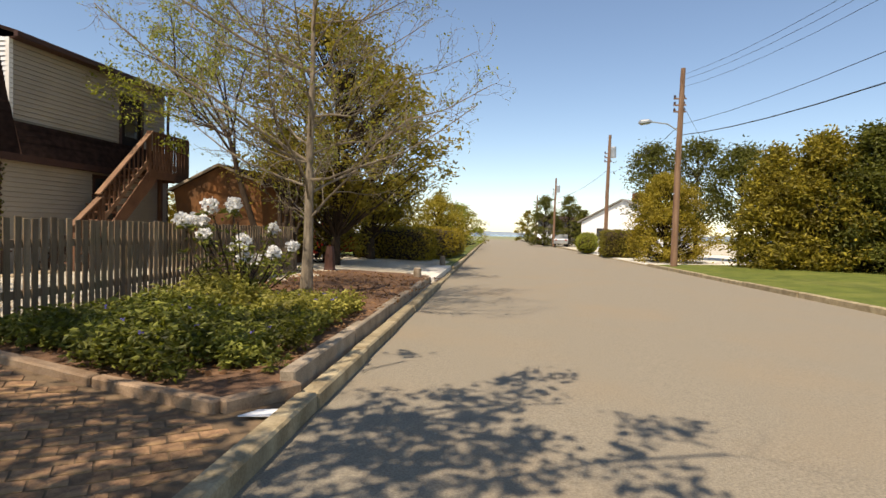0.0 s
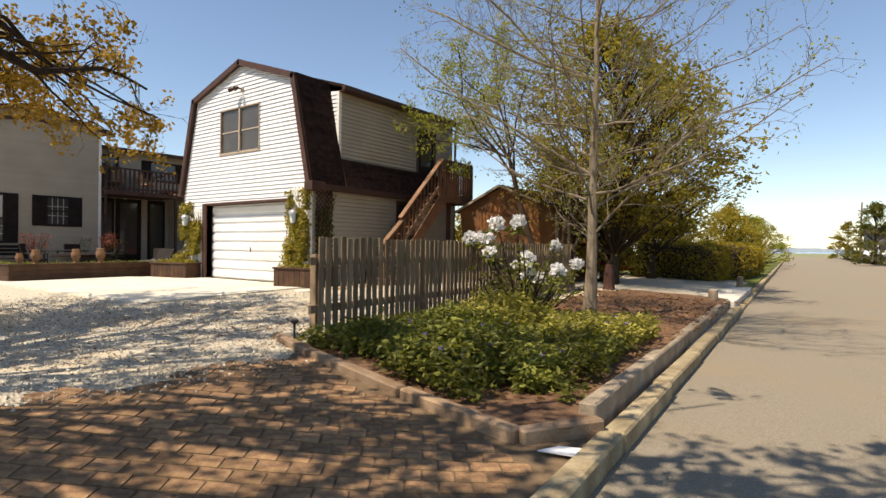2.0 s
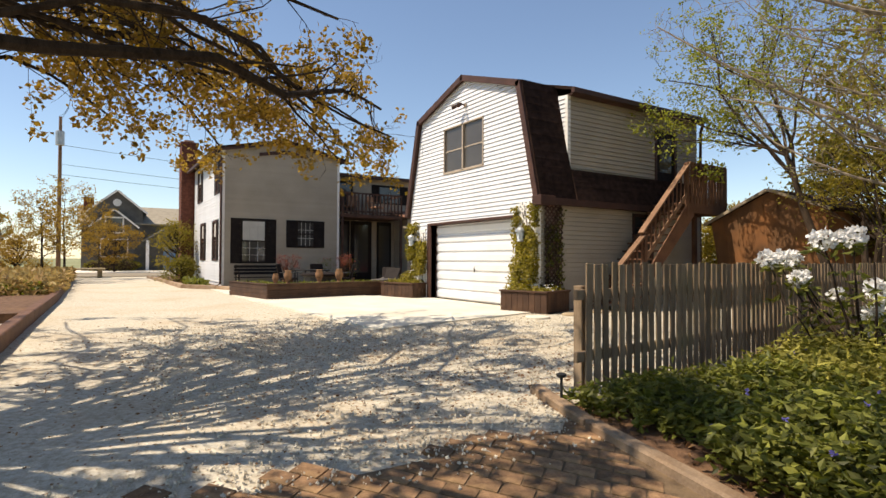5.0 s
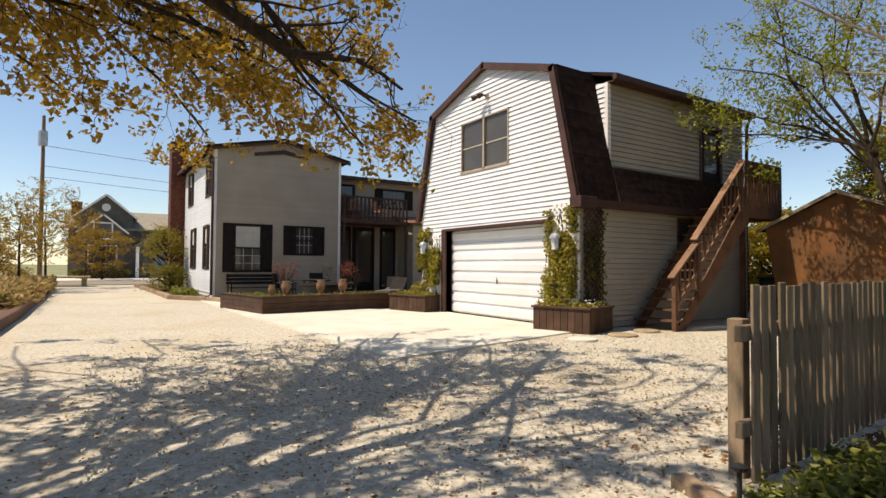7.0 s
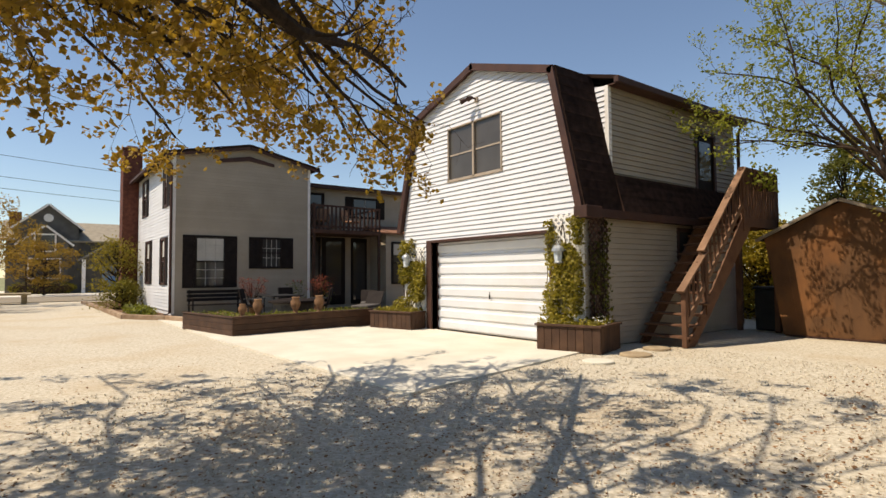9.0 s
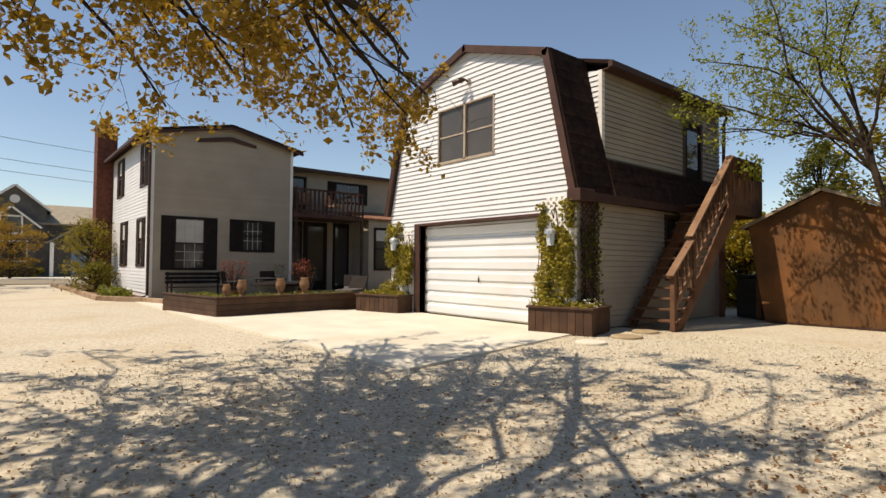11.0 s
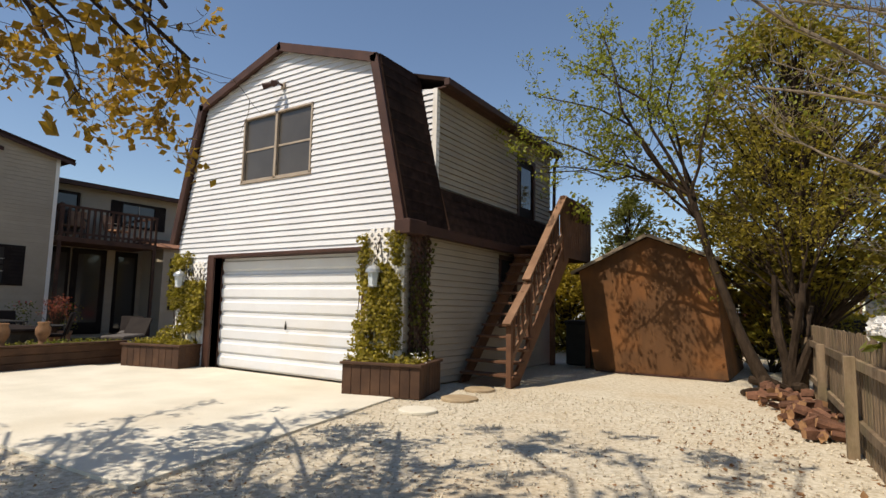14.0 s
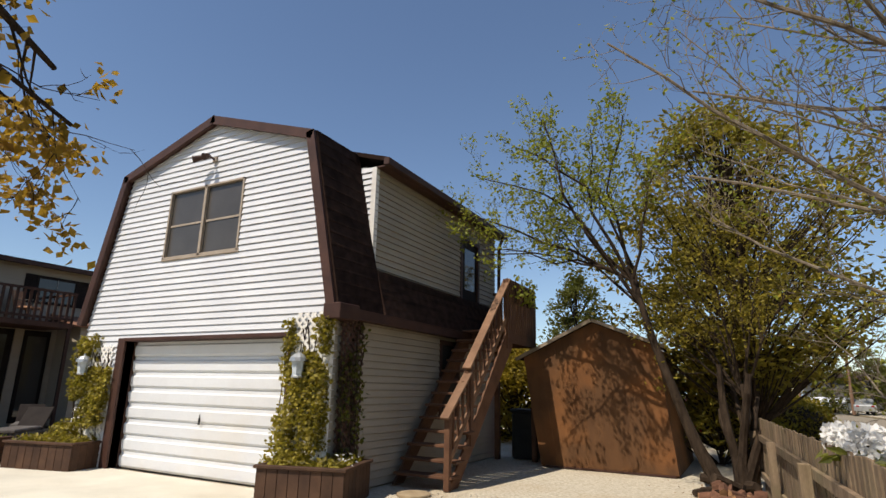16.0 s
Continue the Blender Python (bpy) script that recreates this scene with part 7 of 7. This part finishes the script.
low_plants("house_bed_plants", "bright green tufts at the house's foot", pose(-27.5, 4.3, 0), 3.0, 0.8, 0.07, 900, 0.12, LEAF_COVER, rs, 0.25)
low_plants("ornamental_grass", "tan ornamental grass in the drive bed", pose(-36, -2.6, 0), 16.5, 3.0, 0.15, 7500, 0.22, GRASS_TAN, rs, 0.45)
low_plants("bed_plants", "low green plants in the drive bed", pose(-36, -2.0, 0), 16.5, 2.3, 0.15, 4000, 0.12, LEAF_COVER, rs, 0.3)
utility_pole(-40.0, -0.5, 9.2, 0.12, False, "wooden utility pole by the back street")
lines = thing("power_lines", "thin power lines above the back street", "power lines")
for z in (5.9, 6.5, 7.6):
    a = Acc()
    a.tube([(-40.0 - 6 * k / 8, -0.45 + 30 * k / 8, z - 1.2 * (k / 8) * (1 - k / 8)) for k in range(9)], [0.012] * 9, 5)
    part("wire", a, BLACK_METAL, lines)
clump_tree("golden_bush", "bronze-leaved small tree across the back street", "tree", (-52.5, 2.6, 0.05), 3.8, 2.2, rs, LEAF_YOUNG, 0.07, 80, 45, 0.14, round_shape, 0.8)
a = Acc()
a.tube([(-57.72, 2.9, 6.0), (-57.62, 2.9, 6.0)], [0.32, 0.32], 18)
part("gable_vent", a, TRIM_WHITE, fh, "round white gable vent")
plain_house("tan-roofed house beyond the back street", -64, -11, 9, 10, 3.4, 2.2, GREY_SIDING, ROOF_GREY, 90)
for x, y, h, r, m in ((-56, -5.5, 5.0, 2.4, LEAF_YOUNG), (-54, -10, 4.2, 2.6, NEEDLE_OLIVE), (-58, -16, 6.0, 3.0, NEEDLE_OLIVE), (-54, 13.0, 3.0, 1.8, NEEDLE_OLIVE)):
    clump_tree("yard_tree", "olive and bronze tree across the back street", "tree", (x, y, 0.05), h, r, rs, m, 0.1, 90, 45, 0.18, full_shape, 0.5)
hedge("dark low shrubs before the grey house", (-56.6, 0.6, 0.05), (-55.6, 4.6, 0.95), rs, HEDGE_LEAF, 1500, 0.14, "shrub", 0.7)
# russet twiggy shrubs in pots by the patio
LEAF_RUSSET = leaf_material("russet_leaf", (0.16, 0.04, 0.025), (0.32, 0.09, 0.05), (0.3, 0.08, 0.04), 0.3)
for x, y, s_ in ((-22.3, 7.35, 1.0), (-22.0, 9.5, 1.1)):
    t = thing("potted_shrub", "potted russet-leaved shrub on the patio", "potted plant", "patio shrubs", at=pose(x, y, 0.0))
    a = Acc()
    a.lathe([(0.14, 0), (0.20, 0.32), (0.22, 0.33), (0.22, 0.38), (0.17, 0.38)], 14)
    part("pot", a, URN_STONE, t)
    stems, b = Acc(), Acc()
    for _ in range(40):
        w, k = rs.random() * 6.283, rs.random()
        q = Vector((math.cos(w) * 0.42 * k * s_, math.sin(w) * 0.42 * k * s_, 0.75 + 0.5 * rs.random() * s_))
        stems.tube([Vector((0, 0, 0.34)), q * 0.55 + Vector((0, 0, 0.18)), q], [0.008, 0.006, 0.003], 4)
        for _ in range(9):
            b.leaf(q + Vector((rs.gauss(0, .05), rs.gauss(0, .05), rs.gauss(0, .05))), 0.06, rs, 0.1, 0.5)
    part("branching", stems, BARK, t)
    part("leaves", b, LEAF_RUSSET, t)
for x, y, h in ((-40.6, -2.4, 2.4), (-43.0, -4.6, 2.8), (-39.4, -4.4, 2.2)):
    clump_tree("bronze_bush", "loose bronze-leaved bush at the end of the drive bed", "bush", (x, y, 0.05), h, 1.5, rs, LEAF_YOUNG, 0.05, 90, 40, 0.12, full_shape, 0.1)
# rose by the porch
for x, y in ((-23.6, 10.4), (-23.3, 9.2)):
    t = thing("potted_rose", "potted rose with red and pink blooms by the porch", "potted plant", "porch pots", at=pose(x, y, 0.0))
    a = Acc()
    a.lathe([(0.13, 0), (0.18, 0.3), (0.2, 0.31), (0.2, 0.35), (0.16, 0.35)], 14)
    part("pot", a, TERRACOTTA, t)
    a, b = Acc(), Acc()
    for _ in range(220):
        a.leaf(Vector((rs.gauss(0, .16), rs.gauss(0, .16), 0.4 + rs.random() * 0.75)), 0.07, rs, 0.1, 0.6)
    for _ in range(12):
        b.leaf(Vector((rs.choice((-.15, .1, .2)) + rs.gauss(0, .03), rs.choice((-.1, .1)) + rs.gauss(0, .03), 1.1 + rs.gauss(0, .04))), 0.06, rs, 0, 0.8)
    part("leaves", a, LEAF_COVER, t)
    part("blooms", b, PETAL_RED, t, kind="stuff")

# vine on the stair landing
ivy("green vine trailing over the stair landing's railing", [((SX1 + 0.03, SY1 + 0.1, 0), (0, 1, 0), 1.2, SZ + 0.55, SZ + 1.12, 0.14, 0.0)], rs, 260, 0.08, "landing vine", LEAF_FRESH)


# ---- brick pavers of the drive's mouth, last ----
paving = thing("paving", "weathered red-brown brick pavers at the drive's mouth", "paving", kind="structure")
a = Acc()
n = 24
ys = [-7.0 + 11.6 * i / n for i in range(n + 1)]
for y in ys:
    right = (STREET @ Vector((-0.175, y - STREET_AT.y, 0))).x
    for i in range(13):
        x = -4.5 + (right + 4.5) * i / 12
        a.v.append((x, y, yard_z(x, y) + 0.002))
for j in range(n):
    for i in range(12):
        k = j * 13 + i
        a.f.append((k, k + 1, k + 14, k + 13))
part("joint_sand", a, PAVER_JOINT, paving)
PW, PD = 0.185, 0.14
PAVE = Matrix.Translation((-3.1, 2.0, 0)) @ Matrix.Rotation(radians(38), 4, "Z")
bm_p = Acc()
bm_p.hexa([Vector((x, y, z)) for z, e in ((-0.03, 0.0), (0.008, 0.004)) for x, y in ((-PW / 2 + .0025 + e, -PD / 2 + .0025 + e), (PW / 2 - .0025 - e, -PD / 2 + .0025 + e), (PW / 2 - .0025 - e, PD / 2 - .0025 - e), (-PW / 2 + .0025 + e, PD / 2 - .0025 - e))])
paver_mesh = bm_p.mesh("paver")
paver_mesh.materials.append(PAVER)
far_pavers = Acc()
rs = random.Random(131)
count = 0
cells = []
for r in range(-48, 49):
    for c in range(-32, 33):
        p = PAVE @ Vector(((c + (0.5 if r % 2 else 0)) * PW, r * PD, 0))
        right = (STREET @ Vector((-0.175, p.y - STREET_AT.y, 0))).x
        edge_y = 4.55 - (0.36 * (p.x + 5.0) if p.x < -3.4 else 0.576 + 0.16 * (p.x + 3.4))
        if -4.62 + 0.22 * noise.noise(Vector((p.y * 1.7, 0, 4))) + rs.uniform(-0.12, 0.12) < p.x < right - 0.10 and -6.9 < p.y < edge_y - 0.10:
            cells.append((abs(p.y - 3.0) + 0.4 * abs(p.x + 2.8), p))
cells.sort(key=lambda q: q[0])
for i, (_, p) in enumerate(cells):
    sl = (yard_z(p.x + 0.1, p.y) - yard_z(p.x - 0.1, p.y)) / 0.2
    m = pose(p.x, p.y, yard_z(p.x, p.y) + rs.uniform(-0.0025, 0.0025), rs.uniform(-0.6, 0.6), -math.degrees(math.atan(sl)) + rs.uniform(-0.5, 0.5), 0) @ pose(0, 0, 0, 0, 0, 38 + rs.uniform(-1.5, 1.5))
    if i < 300:
        ob = new("paver", paver_mesh)
        ob.parent = paving
        ob.matrix_basis = m
    else:
        k = len(far_pavers.v)
        far_pavers.v += [tuple(m @ v.co) for v in paver_mesh.vertices]
        far_pavers.f += [tuple(k + j for j in p_.vertices) for p_ in paver_mesh.polygons]
part("far_pavers", far_pavers, PAVER, paving, kind="stuff")
